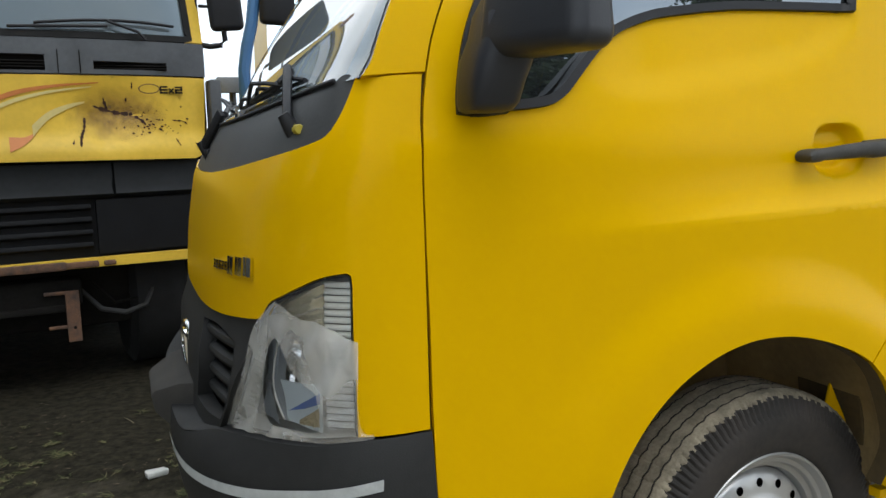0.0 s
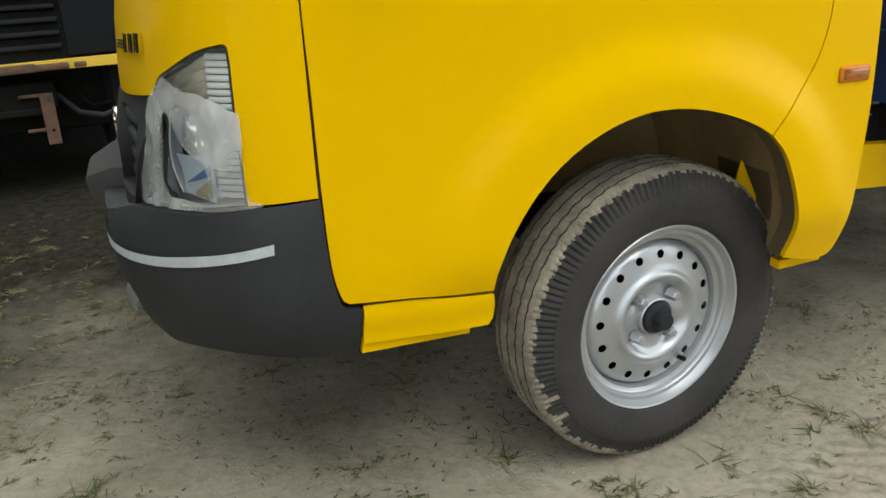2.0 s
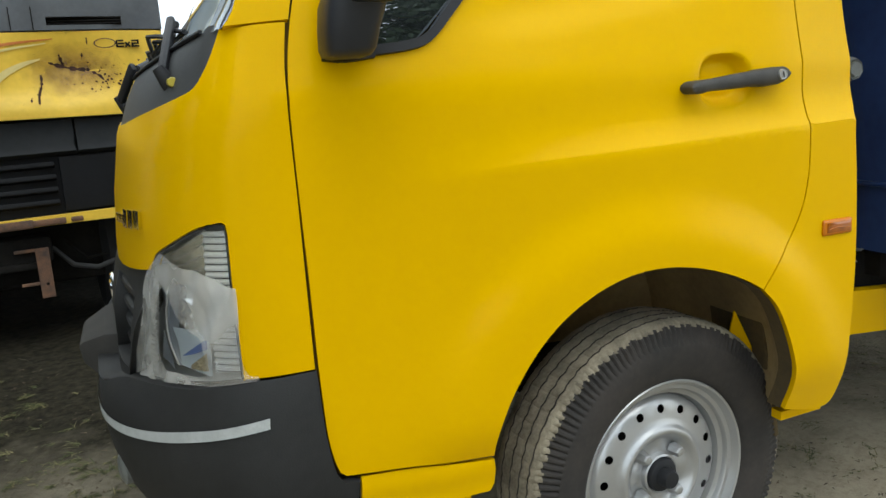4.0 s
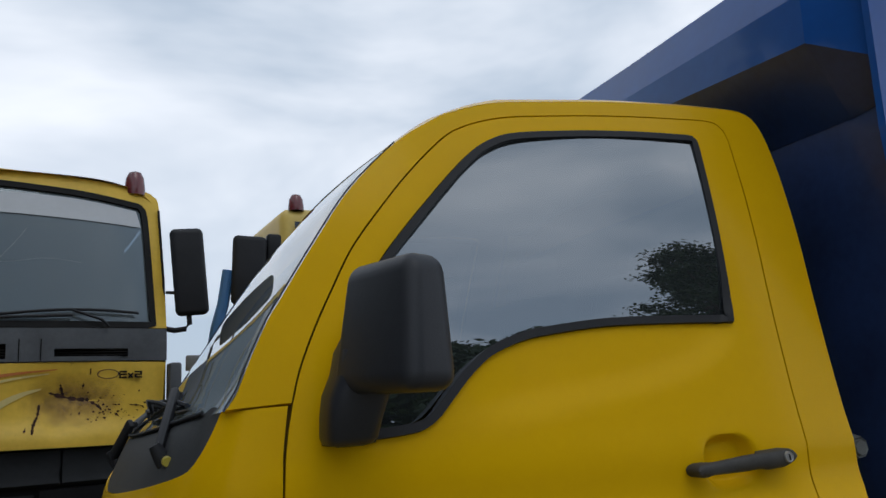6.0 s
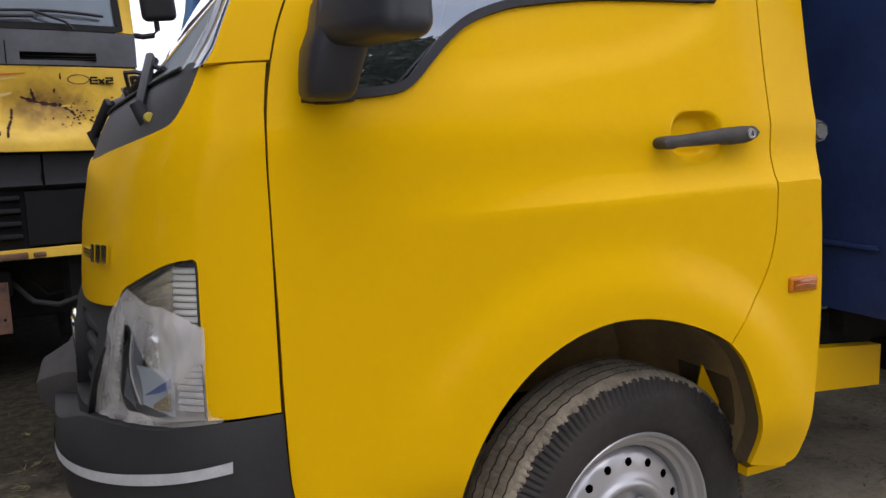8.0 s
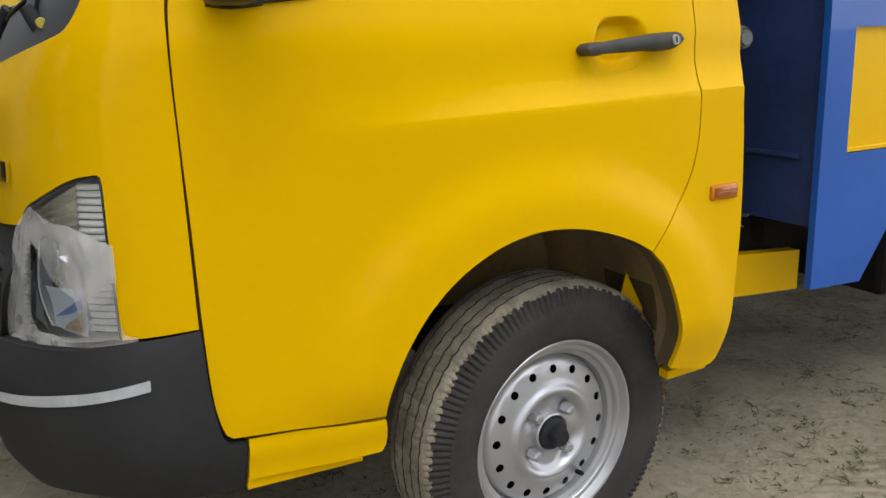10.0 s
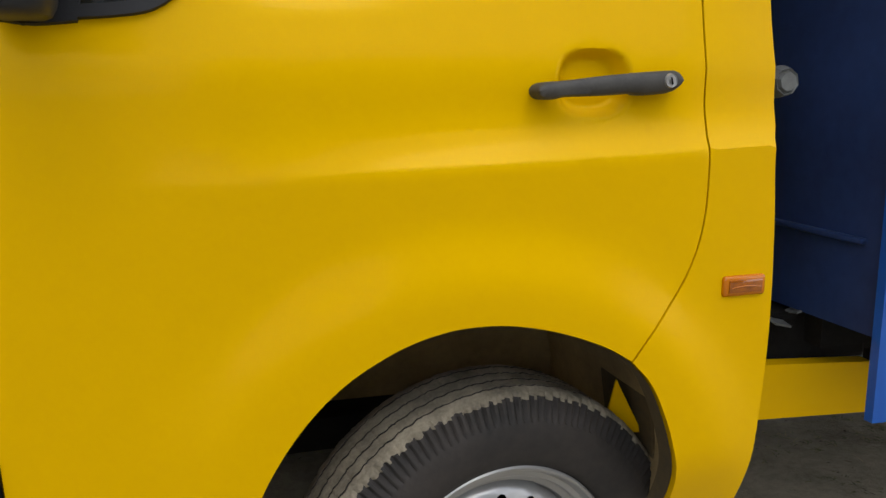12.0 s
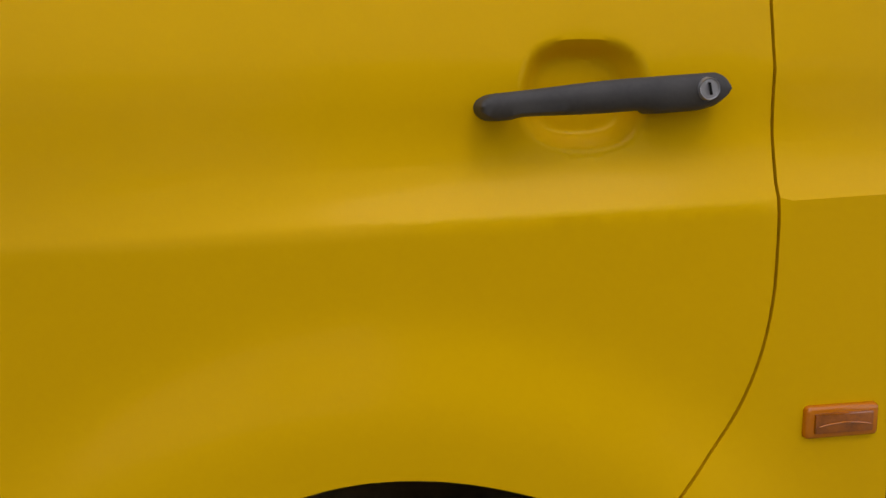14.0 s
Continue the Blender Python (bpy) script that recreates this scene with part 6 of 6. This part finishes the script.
tube(bm, [(0.0, 0.14, 1.52), (-0.01, 0.16, 1.8), (-0.025, 0.24, 2.15)], 0.006, 8)
lpart("door_edge", bm, RUBBER)
# mirror on a bent arm
bm = bmesh.new()
box(bm, (0.097, 0.08, 1.820), (0.158, 0.05, 0.425), 0.028, Matrix.Rotation(radians(-5), 4, "Y"), 4)
lm = lpart("door_mirror", bm, PLASTIC, None, "tall black door mirror on a bent arm")
bm = bmesh.new()
tube(bm, [(0.10, 0.10, 1.63), (0.105, 0.10, 1.570), (0.085, 0.10, 1.545), (0.04, 0.12, 1.540), (0.0, 0.15, 1.550)], 0.013, 8)
lpart("mirror_arm", bm, PLASTIC, lm)
bm = bmesh.new()
tube(bm, [(0.06, 0.11, 1.72), (0.0, 0.14, 1.725)], 0.008, 8)
lpart("mirror_arm", bm, PLASTIC, lm)

# grille below the panel
gr = lpart("grille", sheet(rect(-WIDE + 0.02, -0.05, 0.60, 1.022), lambda u, z: Vector((u, face_y(u, z) + 0.03, z)), step=0.1, thick=0.03), DARKGREY, None, "dark plastic grille with long bars")
for u0, u1 in ((-0.435, -0.06), (-1.62, -0.445), (-WIDE + 0.03, -1.63)):
    bm = sheet(rect(u0, u1, 0.885, 1.02, 0.06), lambda u, z: front(u, z, -0.004 + 0.02 * ease(0.90, 0.885, z)), step=0.06, thick=0.03)
    lpart("grille_cover", bm, material("dark_cover_plastic", (0.017, 0.019, 0.021), 0.7, vary=0.4, scale=5.0, spec=0.2), gr, "dark grey plastic cover")
for z in (0.83, 0.775, 0.72, 0.665):
    bm = bmesh.new()
    box(bm, (-1.17, 0.02, z), (1.26, 0.035, 0.022), 0.006, Matrix.Rotation(radians(-20), 4, "X"))
    lpart("grille_bar", bm, DARKGREY, gr)
bm = bmesh.new()
lathe(bm, [(-0.01, 0.0), (-0.01, 0.016), (0.0, 0.02), (0.02, 0.02)], 16, Matrix.Translation((-0.238, 0.06, 0.77)))
lpart("tow_plug", bm, GREYP, gr)
bm = sheet(rect(-0.52, -0.06, 0.625, 0.86, 0.06), lambda u, z: front(u, z, 0.002), step=0.06, thick=0.03)
lpart("lamp_cover", bm, DARKGREY, gr, "dark blanked lamp housing")
# yellow strip and bumper remains
strip = lpart("bumper_strip", sheet(ring([(-0.06, 0.605), (-0.5, 0.612), (-WIDE, 0.60)], [(-WIDE, 0.60), (-WIDE, 0.565)], [(-WIDE, 0.565), (-0.6, 0.572), (-0.06, 0.565)], [(-0.06, 0.565), (-0.06, 0.605)], step=0.04), lambda u, z: front(u, z, 0.03), step=0.03, thick=0.04), YELLOW_OLD, None, "rusty yellow strip below the grille")
bm = bmesh.new()
for u0, u1, h in ((-1.5, -0.66, 0.036), (-0.67, -0.53, 0.026), (-0.51, -0.46, 0.020)):
    box(bm, ((u0 + u1) / 2, 0.0, 0.588), (u1 - u0, 0.088 + 0.1 * h, h), 0.006)
lpart("rust_patch", bm, RUST, strip, "rusted stretch")
bm = bmesh.new()
box(bm, (-1.15, 0.10, 0.46), (1.1, 0.12, 0.12), 0.02)
box(bm, (-1.15, 0.05, 0.395), (1.05, 0.05, 0.03), 0.006)
lpart("cross_member", bm, DARK, None, "dark cross member")
bm = bmesh.new()
box(bm, (-0.645, 0.02, 0.36), (0.055, 0.012, 0.225), 0.003)
box(bm, (-0.70, 0.025, 0.315), (0.09, 0.012, 0.014), 0.003)
box(bm, (-0.70, 0.025, 0.465), (0.11, 0.012, 0.014), 0.003)
lpart("bracket", bm, RUST, None, "rusty hanging bracket", False)
bm = bmesh.new()
lathe(bm, [(-0.002, 0.0), (-0.002, 0.007), (0.006, 0.007)], 12, Matrix.Translation((-0.642, 0.014, 0.31)))
lpart("bracket_hole", bm, DARK)
bm = bmesh.new()
tube(bm, [(-0.60, 0.15, 0.45), (-0.52, 0.12, 0.36), (-0.42, 0.11, 0.335), (-0.33, 0.12, 0.36), (-0.28, 0.16, 0.45), (-0.30, 0.2, 0.5)], 0.012, 8)
lpart("hose", bm, material("dusty_hose_rubber", (0.035, 0.035, 0.035), 0.9, vary=0.4), None, "dusty hanging hose")
bm = bmesh.new()
tube(bm, [(-0.55, 0.17, 0.48), (-0.46, 0.14, 0.38), (-0.36, 0.15, 0.39), (-0.30, 0.18, 0.47)], 0.007, 8)
lpart("hose", bm, DARK, None, "hanging black hose")
for u in (-0.25, -1.80):
    bm = bmesh.new()
    lathe(bm, [(-0.13, 0.0), (-0.13, 0.24), (-0.14, 0.36), (-0.11, 0.41), (0.11, 0.41), (0.14, 0.36), (0.13, 0.24), (0.13, 0.0)], 40, Matrix.Translation((u, 0.55, 0.412)) @ Matrix.Rotation(radians(90), 4, "Z"))
    lpart("wheel", bm, RUBBER, None, "dark worn tyre")
bm = bmesh.new()
box(bm, (-WIDE / 2, 1.0, 0.52), (1.7, 1.6, 0.5), 0.03)
lpart("frame_gear", bm, DARK, None, "dark frame and gear under the cab")
# unseen body behind the cab, added to block skylight from the ground below
bm = bmesh.new()
box(bm, (-WIDE / 2 - 0.05, 4.4, 1.35), (1.8, 5.2, 1.2), 0.03)
lpart("unseen_cargo_body", bm, YELLOW_OLD, None, "unseen yellow cargo body, added to block skylight behind the cab")
# dark block added so that no light comes in under the cab from behind
bm = bmesh.new()
box(bm, (-WIDE / 2, 3.9, 0.42), (2.1, 5.6, 0.5), 0.05)
lpart("under_blocker", bm, DARK, None, "dark block under the cargo body, added to stop light from behind")
bm = bmesh.new()
grid(bm, lambda u, v: Vector((-0.03, 0.12 + 1.4 * u, 0.50 + 0.56 * v)), 6, 4)
lpart("step_well", bm, DARK)

# ---------------------------------------------------------------- a second truck behind
L2 = Matrix.Translation((0.06, 3.82, 0)) @ Matrix.Rotation(radians(4.6), 4, "Z")
second = thing("lorry", "yellow truck behind, with dark mirror and red beacon", "truck", (0.06, 3.82, 0))


def spart(name, bm, mat, parent=None, label="", smooth=True):
    bmesh.ops.transform(bm, matrix=L2, verts=bm.verts)
    return part(name, bm, mat, parent or second, label, smooth)


bm = bmesh.new()
box(bm, (1.02, 0.83, 1.485), (2.07, 1.65, 1.86), 0.08, None, 4)
for v in bm.verts:
    k = max(0.0, v.co.z - 1.5) / 0.85
    v.co.x = 1.02 + (v.co.x - 1.02) * (1 - 0.02 * k)
    if v.co.y < 0.85:
        v.co.y += 0.12 * k
spart("cab", bm, YELLOW_LAMP, None, "pale yellow cab")
bm = bmesh.new()
grid(bm, lambda u, v: Vector((0.085 + 1.87 * u, -0.002 + 0.10 * v, 1.60 + 0.71 * v)), 4, 4)
spart("windscreen", bm, material("dark_screen", (0.02, 0.025, 0.03), 0.08, coat=0.5), None, "dark windscreen")
bm = bmesh.new()
grid(bm, lambda u, v: Vector((-0.020 + 0.012 * v, 0.30 + 0.8 * u, 1.62 + 0.62 * v)), 4, 4)
spart("side_window", bm, OLDGLASS)
bm = bmesh.new()
lathe(bm, [(-0.02, 0.050), (0.0, 0.051), (0.055, 0.045), (0.085, 0.028), (0.094, 0.0)], 18, Matrix.Translation((0.112, 0.16, 2.412)) @ Matrix.Rotation(radians(90), 4, "X"))
spart("beacon", bm, RED, None, "dull red beacon")
bm = bmesh.new()
box(bm, (-0.255, -0.12, 1.95), (0.20, 0.07, 0.41), 0.03, Matrix.Rotation(radians(2), 4, "Y"), 3)
sm_ = spart("door_mirror", bm, PLASTIC, None, "large dark mirror")
bm = bmesh.new()
box(bm, (-0.105, -0.11, 2.09), (0.09, 0.06, 0.17), 0.02, None, 3)
spart("wide_mirror", bm, PLASTIC, sm_)
bm = bmesh.new()
tube(bm, [(-0.37, -0.09, 1.95), (-0.40, -0.09, 1.75), (-0.435, -0.09, 1.62), (-0.455, -0.09, 1.5), (-0.46, -0.09, 1.30), (-0.40, 0.0, 1.22), (0.0, 0.12, 1.18)], 0.034, 10)
spart("mirror_arm", bm, BLUESHEET, sm_, "blue painted mirror arm")
bm = bmesh.new()
box(bm, (1.05, 1.0, 0.55), (1.9, 1.4, 0.3), 0.03)
spart("frame_gear", bm, DARK)
for u in (0.2, 1.85):
    bm = bmesh.new()
    lathe(bm, [(-0.13, 0.0), (-0.13, 0.24), (-0.14, 0.36), (-0.11, 0.41), (0.11, 0.41), (0.14, 0.36), (0.13, 0.24), (0.13, 0.0)], 32, Matrix.Translation((u, 0.9, 0.412)) @ Matrix.Rotation(radians(90), 4, "Z"))
    spart("wheel", bm, RUBBER)
INWARD = None

# grey box on a post between the trucks
post = thing("gate_post", "grey metal box on a thin post between the trucks", "post", (-0.50, 3.9, 0))
part("box", block((-0.45, 3.9, 1.43), (0.14, 0.05, 0.09), 0.006), material("grey_metal_sheet", (0.26, 0.28, 0.31), 0.5, vary=0.3), post)
bm = bmesh.new()
tube(bm, [(-0.43, 3.92, 0.0), (-0.43, 3.92, 1.40)], 0.02, 8)
part("post", bm, GREYP, post)

# ---------------------------------------------------------------- ground, litter, plants
bm = bmesh.new()
rr = [0, 0.0] + [0.06 * k for k in range(1, 70)] + [4.3 * 1.16 ** k for k in range(1, 48)]


def height(x, y):
    d = math.hypot(x, y)
    h = 0.016 * noise.noise((x * 1.7, y * 1.7, 0.3)) + 0.007 * noise.noise((x * 6, y * 6, 4.0)) + 0.003 * noise.noise((x * 17, y * 17, 8.0))
    for wx, wy in ((0.0, 0.13), (2.38, 0.15), (0.0, 1.42), (2.38, 1.42)):
        h *= 1 - math.exp(-((x - wx) ** 2 + (y - wy) ** 2) / 0.05)
    return h - 0.004 + 0.3 * max(0, d - 20) / 100 * noise.noise((x * 0.05, y * 0.05, 1.0))


rows = []
NG = 150
for r in rr[1:]:
    rows.append([bm.verts.new((r * math.cos(t) + 0.2, r * math.sin(t) - 0.2, 0)) for t in (2 * math.pi * k / NG for k in range(NG))] if r else None)
cen = bm.verts.new((0.2, -0.2, 0))
prev = None
for row in rows:
    if row is None:
        continue
    for k in range(NG):
        if prev is None:
            bm.faces.new((cen, row[k], row[(k + 1) % NG]))
        else:
            bm.faces.new((prev[k], row[k], row[(k + 1) % NG], prev[(k + 1) % NG]))
    prev = row
for v in bm.verts:
    v.co.z = height(v.co.x, v.co.y)
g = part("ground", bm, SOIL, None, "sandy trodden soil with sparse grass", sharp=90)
tagged(g, "", "ground", "", "structure")

random.seed(21)
verts, faces = [], []


def blade(x, y, z, length, ang, rise, w):
    """One bent grass leaf."""
    dx, dy = math.cos(ang), math.sin(ang)
    o = len(verts)
    for k in range(4):
        u = k / 3
        px, py = x + dx * length * u, y + dy * length * u
        pz = z + rise * length * (u - 0.7 * u * u)
        h = w * (1 - u) + 0.0003
        verts.append((px - dy * h, py + dx * h, pz))
        verts.append((px + dy * h, py - dx * h, pz + 0.0005))
    for k in range(3):
        faces.append((o + 2 * k, o + 2 * k + 1, o + 2 * k + 3, o + 2 * k + 2))


def clear_of_wheels(x, y):
    return all((x - wx) ** 2 + (y - wy) ** 2 > 0.03 for wx, wy in ((0.0, 0.15), (2.38, 0.15)))


def tuft(x, y, n, reach):
    """Flat rosette of leaves pressed to the soil."""
    turn = random.random() * 6.3
    for k in range(n):
        ang = turn + random.gauss(0, 1.5)
        bx, by = x + random.gauss(0, reach * 0.22), y + random.gauss(0, reach * 0.16)
        blade(bx, by, height(bx, by) + 0.001, reach * random.uniform(0.35, 1.0), ang, random.uniform(0.08, 0.55), random.uniform(0.0007, 0.0017))


for i in range(9000):
    x, y = random.uniform(-2.6, 2.8), random.uniform(-1.3, 2.6)
    lush = y > 1.15 + 0.35 * noise.noise((x * 1.5, y, 2.0))
    dens = noise.noise((x * 1.3 + 3, y * 1.3, 5.0)) + 0.6 * noise.noise((x * 4, y * 4, 9.0)) + 0.5 * noise.noise((x * 9, y * 9, 1.0))
    if dens < (-0.3 if lush else 0.08) or not clear_of_wheels(x, y) or random.random() > 2.6 - y:
        continue
    if lush:
        tuft(x, y, random.randint(10, 22), random.uniform(0.02, 0.05))
    else:
        tuft(x, y, random.randint(4, 10), random.choice((0.012, 0.016, 0.02, 0.028, 0.04)))
for i in range(420):
    cx, cy = random.uniform(-2.2, 2.6), random.uniform(-1.2, 1.6)
    wide = random.uniform(0.012, 0.05)
    for k in range(random.randint(4, 16)):
        x, y = random.gauss(cx, wide), random.gauss(cy, wide * 0.7)
        if clear_of_wheels(x, y):
            tuft(x, y, random.randint(2, 5), random.uniform(0.010, 0.024))
for i in range(60):
    x, y = random.uniform(-2.0, 2.2), random.uniform(-1.1, 1.2)
    if clear_of_wheels(x, y):
        tuft(x, y, random.randint(14, 30), random.uniform(0.05, 0.085))
me = bpy.data.meshes.new("grass")
me.from_pydata(verts, [], faces)
me.materials.append(GRASS)
tagged(new("grass", me), "sparse low grass tufts in the sand", "grass", "", "stuff")
verts, faces = [], []
for i in range(160):
    x, y = random.uniform(-2.4, 2.4), random.uniform(-1.0, 3.0)
    if not clear_of_wheels(x, y):
        continue
    blade(x, y, height(x, y) + 0.002, random.uniform(0.02, 0.10), random.random() * 6.3, random.uniform(0.0, 0.15), random.uniform(0.0006, 0.0018))
me = bpy.data.meshes.new("dry_grass")
me.from_pydata(verts, [], faces)
me.materials.append(DRY)
tagged(new("dry_grass", me), "loose dry stalks on the soil", "straw", "", "stuff")

verts, faces = [], []
for i in range(8000):
    x, y = random.uniform(-2.4, 2.6), random.uniform(-1.0, 2.6)
    if noise.noise((x * 2.2, y * 2.2, 7.0)) + 0.6 * noise.noise((x * 7, y * 7, 3.0)) < 0.12 or not clear_of_wheels(x, y):
        continue
    blade(x, y, height(x, y) + 0.002, random.uniform(0.006, 0.022), random.random() * 6.3, random.uniform(0.0, 0.3), random.uniform(0.0008, 0.0034))
me = bpy.data.meshes.new("leaf_litter")
me.from_pydata(verts, [], faces)
me.materials.append(LITTER)
tagged(new("leaf_litter", me), "dark crumbled leaf litter on the soil", "litter", "", "stuff")

verts, faces = [], []
for i in range(900):
    x, y = random.uniform(-2.2, 2.2), random.uniform(-1.0, 2.4)
    s = random.uniform(0.002, 0.007)
    z = height(x, y)
    o = len(verts)
    for a, b, c in ((1, 0, 0), (-0.6, 0.8, 0), (-0.5, -0.9, 0), (0.1, 0.1, 0.8)):
        verts.append((x + a * s * random.uniform(0.6, 1.2), y + b * s * random.uniform(0.6, 1.2), z + c * s))
    faces += [(o, o + 1, o + 3), (o + 1, o + 2, o + 3), (o + 2, o, o + 3)]
me = bpy.data.meshes.new("clods")
me.from_pydata(verts, [], faces)
me.materials.append(SOIL)
tagged(new("clods", me), "small clods and grit on the soil", "soil", "", "stuff")

# white carton on the ground
bm = bmesh.new()
box(bm, (-1.022, 1.70, 0.013), (0.066, 0.036, 0.022), 0.005, Matrix.Rotation(radians(15), 4, "Z"))
for v in bm.verts:
    v.co += Vector((noise.noise(v.co * 40), noise.noise(v.co * 40 + Vector((9, 0, 0))), 0.6 * noise.noise(v.co * 40 + Vector((0, 9, 0))))) * 0.010
tagged(part("carton", bm, WHITE, None), "crushed white carton lying on the soil", "carton")


# unseen trees behind the camera and ahead of the truck, mirrored in glass and paint
def tree(at, tall, spread, seed, leaves=260, low=0.6, bend=0.0, limbs=22, leaf=0.075):
    random.seed(seed)
    t = thing("tree", "broad-leaved tree with an open dark green crown", "tree", at)
    bm = bmesh.new()
    base = Vector(at)
    top = base + Vector((0.3 + bend * tall * 0.2, 0.1, tall * 0.62))
    tube(bm, [base, base + Vector((0.1, 0.05, tall * 0.3)), top], [tall * 0.022, tall * 0.016, tall * 0.010], 9)
    tips = []
    for k in range(limbs):
        a = random.random() * 6.3
        h = low + (0.97 - low) * (k + random.random()) / limbs
        f = (h - low) / (0.97 - low)
        r = spread * random.uniform(0.25, 1.0) * math.sqrt(max(0.05, 1 - (1.75 * f - 0.75) ** 2))
        e = base + Vector((math.cos(a) * r + bend * tall * (h - low), math.sin(a) * r, tall * h))
        s = base.lerp(top, random.uniform(0.7, 1.0))
        mid = s.lerp(e, 0.5) + Vector((0, 0, 0.15))
        tube(bm, [s, mid, e], [tall * 0.006, tall * 0.004, 0.012], 6)
        tips.append(e)
    part("trunk", bm, BARK, t)
    vs, fs = [], []
    for e in tips:
        wide = spread * random.uniform(0.14, 0.24)
        for j in range(leaves):
            c = e + Vector((random.gauss(0, 1), random.gauss(0, 1), random.gauss(0, 0.6))) * wide
            a, b = Vector([random.uniform(-1, 1) for _ in range(3)]).normalized(), Vector([random.uniform(-1, 1) for _ in range(3)])
            b = (b - a * b.dot(a)).normalized()
            s = leaf * random.uniform(0.65, 1.35)
            o = len(vs)
            vs += [tuple(c - a * s), tuple(c + b * s * 0.5), tuple(c + a * s), tuple(c - b * s * 0.5)]
            fs.append((o, o + 1, o + 2, o + 3))
    me = bpy.data.meshes.new("crown")
    me.from_pydata(vs, [], fs)
    me.materials.append(LEAF)
    me.transform(Matrix.Translation(-base))
    ob = new("crown", me)
    ob.parent = t


tree((9.1, -12.0, 0), 12.1, 1.35, 5, 330, 0.60, 0.33, 38)
for tx, ty, th, tw, seed in ((1.2, -13.2, 6.9, 1.9, 17), (3.4, -12.6, 7.0, 1.7, 19), (5.6, -12.3, 7.2, 1.6, 23), (7.6, -12.8, 7.3, 1.5, 29)):
    tree((tx, ty, 0), th, tw, seed, 300, 0.15, 0.0, 34, 0.13)
# trees ahead, added to keep sky light off the truck's nose
for tx, ty, th, seed in ((-6.6, -3.2, 6.8, 31), (-7.2, 0.2, 7.4, 37), (-6.8, 3.4, 7.0, 41), (-7.6, 6.6, 7.6, 43)):
    tree((tx, ty, 0), th, 2.0, seed, 260, 0.12, 0.0, 34, 0.15)
tree((-6.0, -24.0, 0), 9.0, 3.2, 11)
tree((3.0, -26.0, 0), 8.5, 3.0, 14)
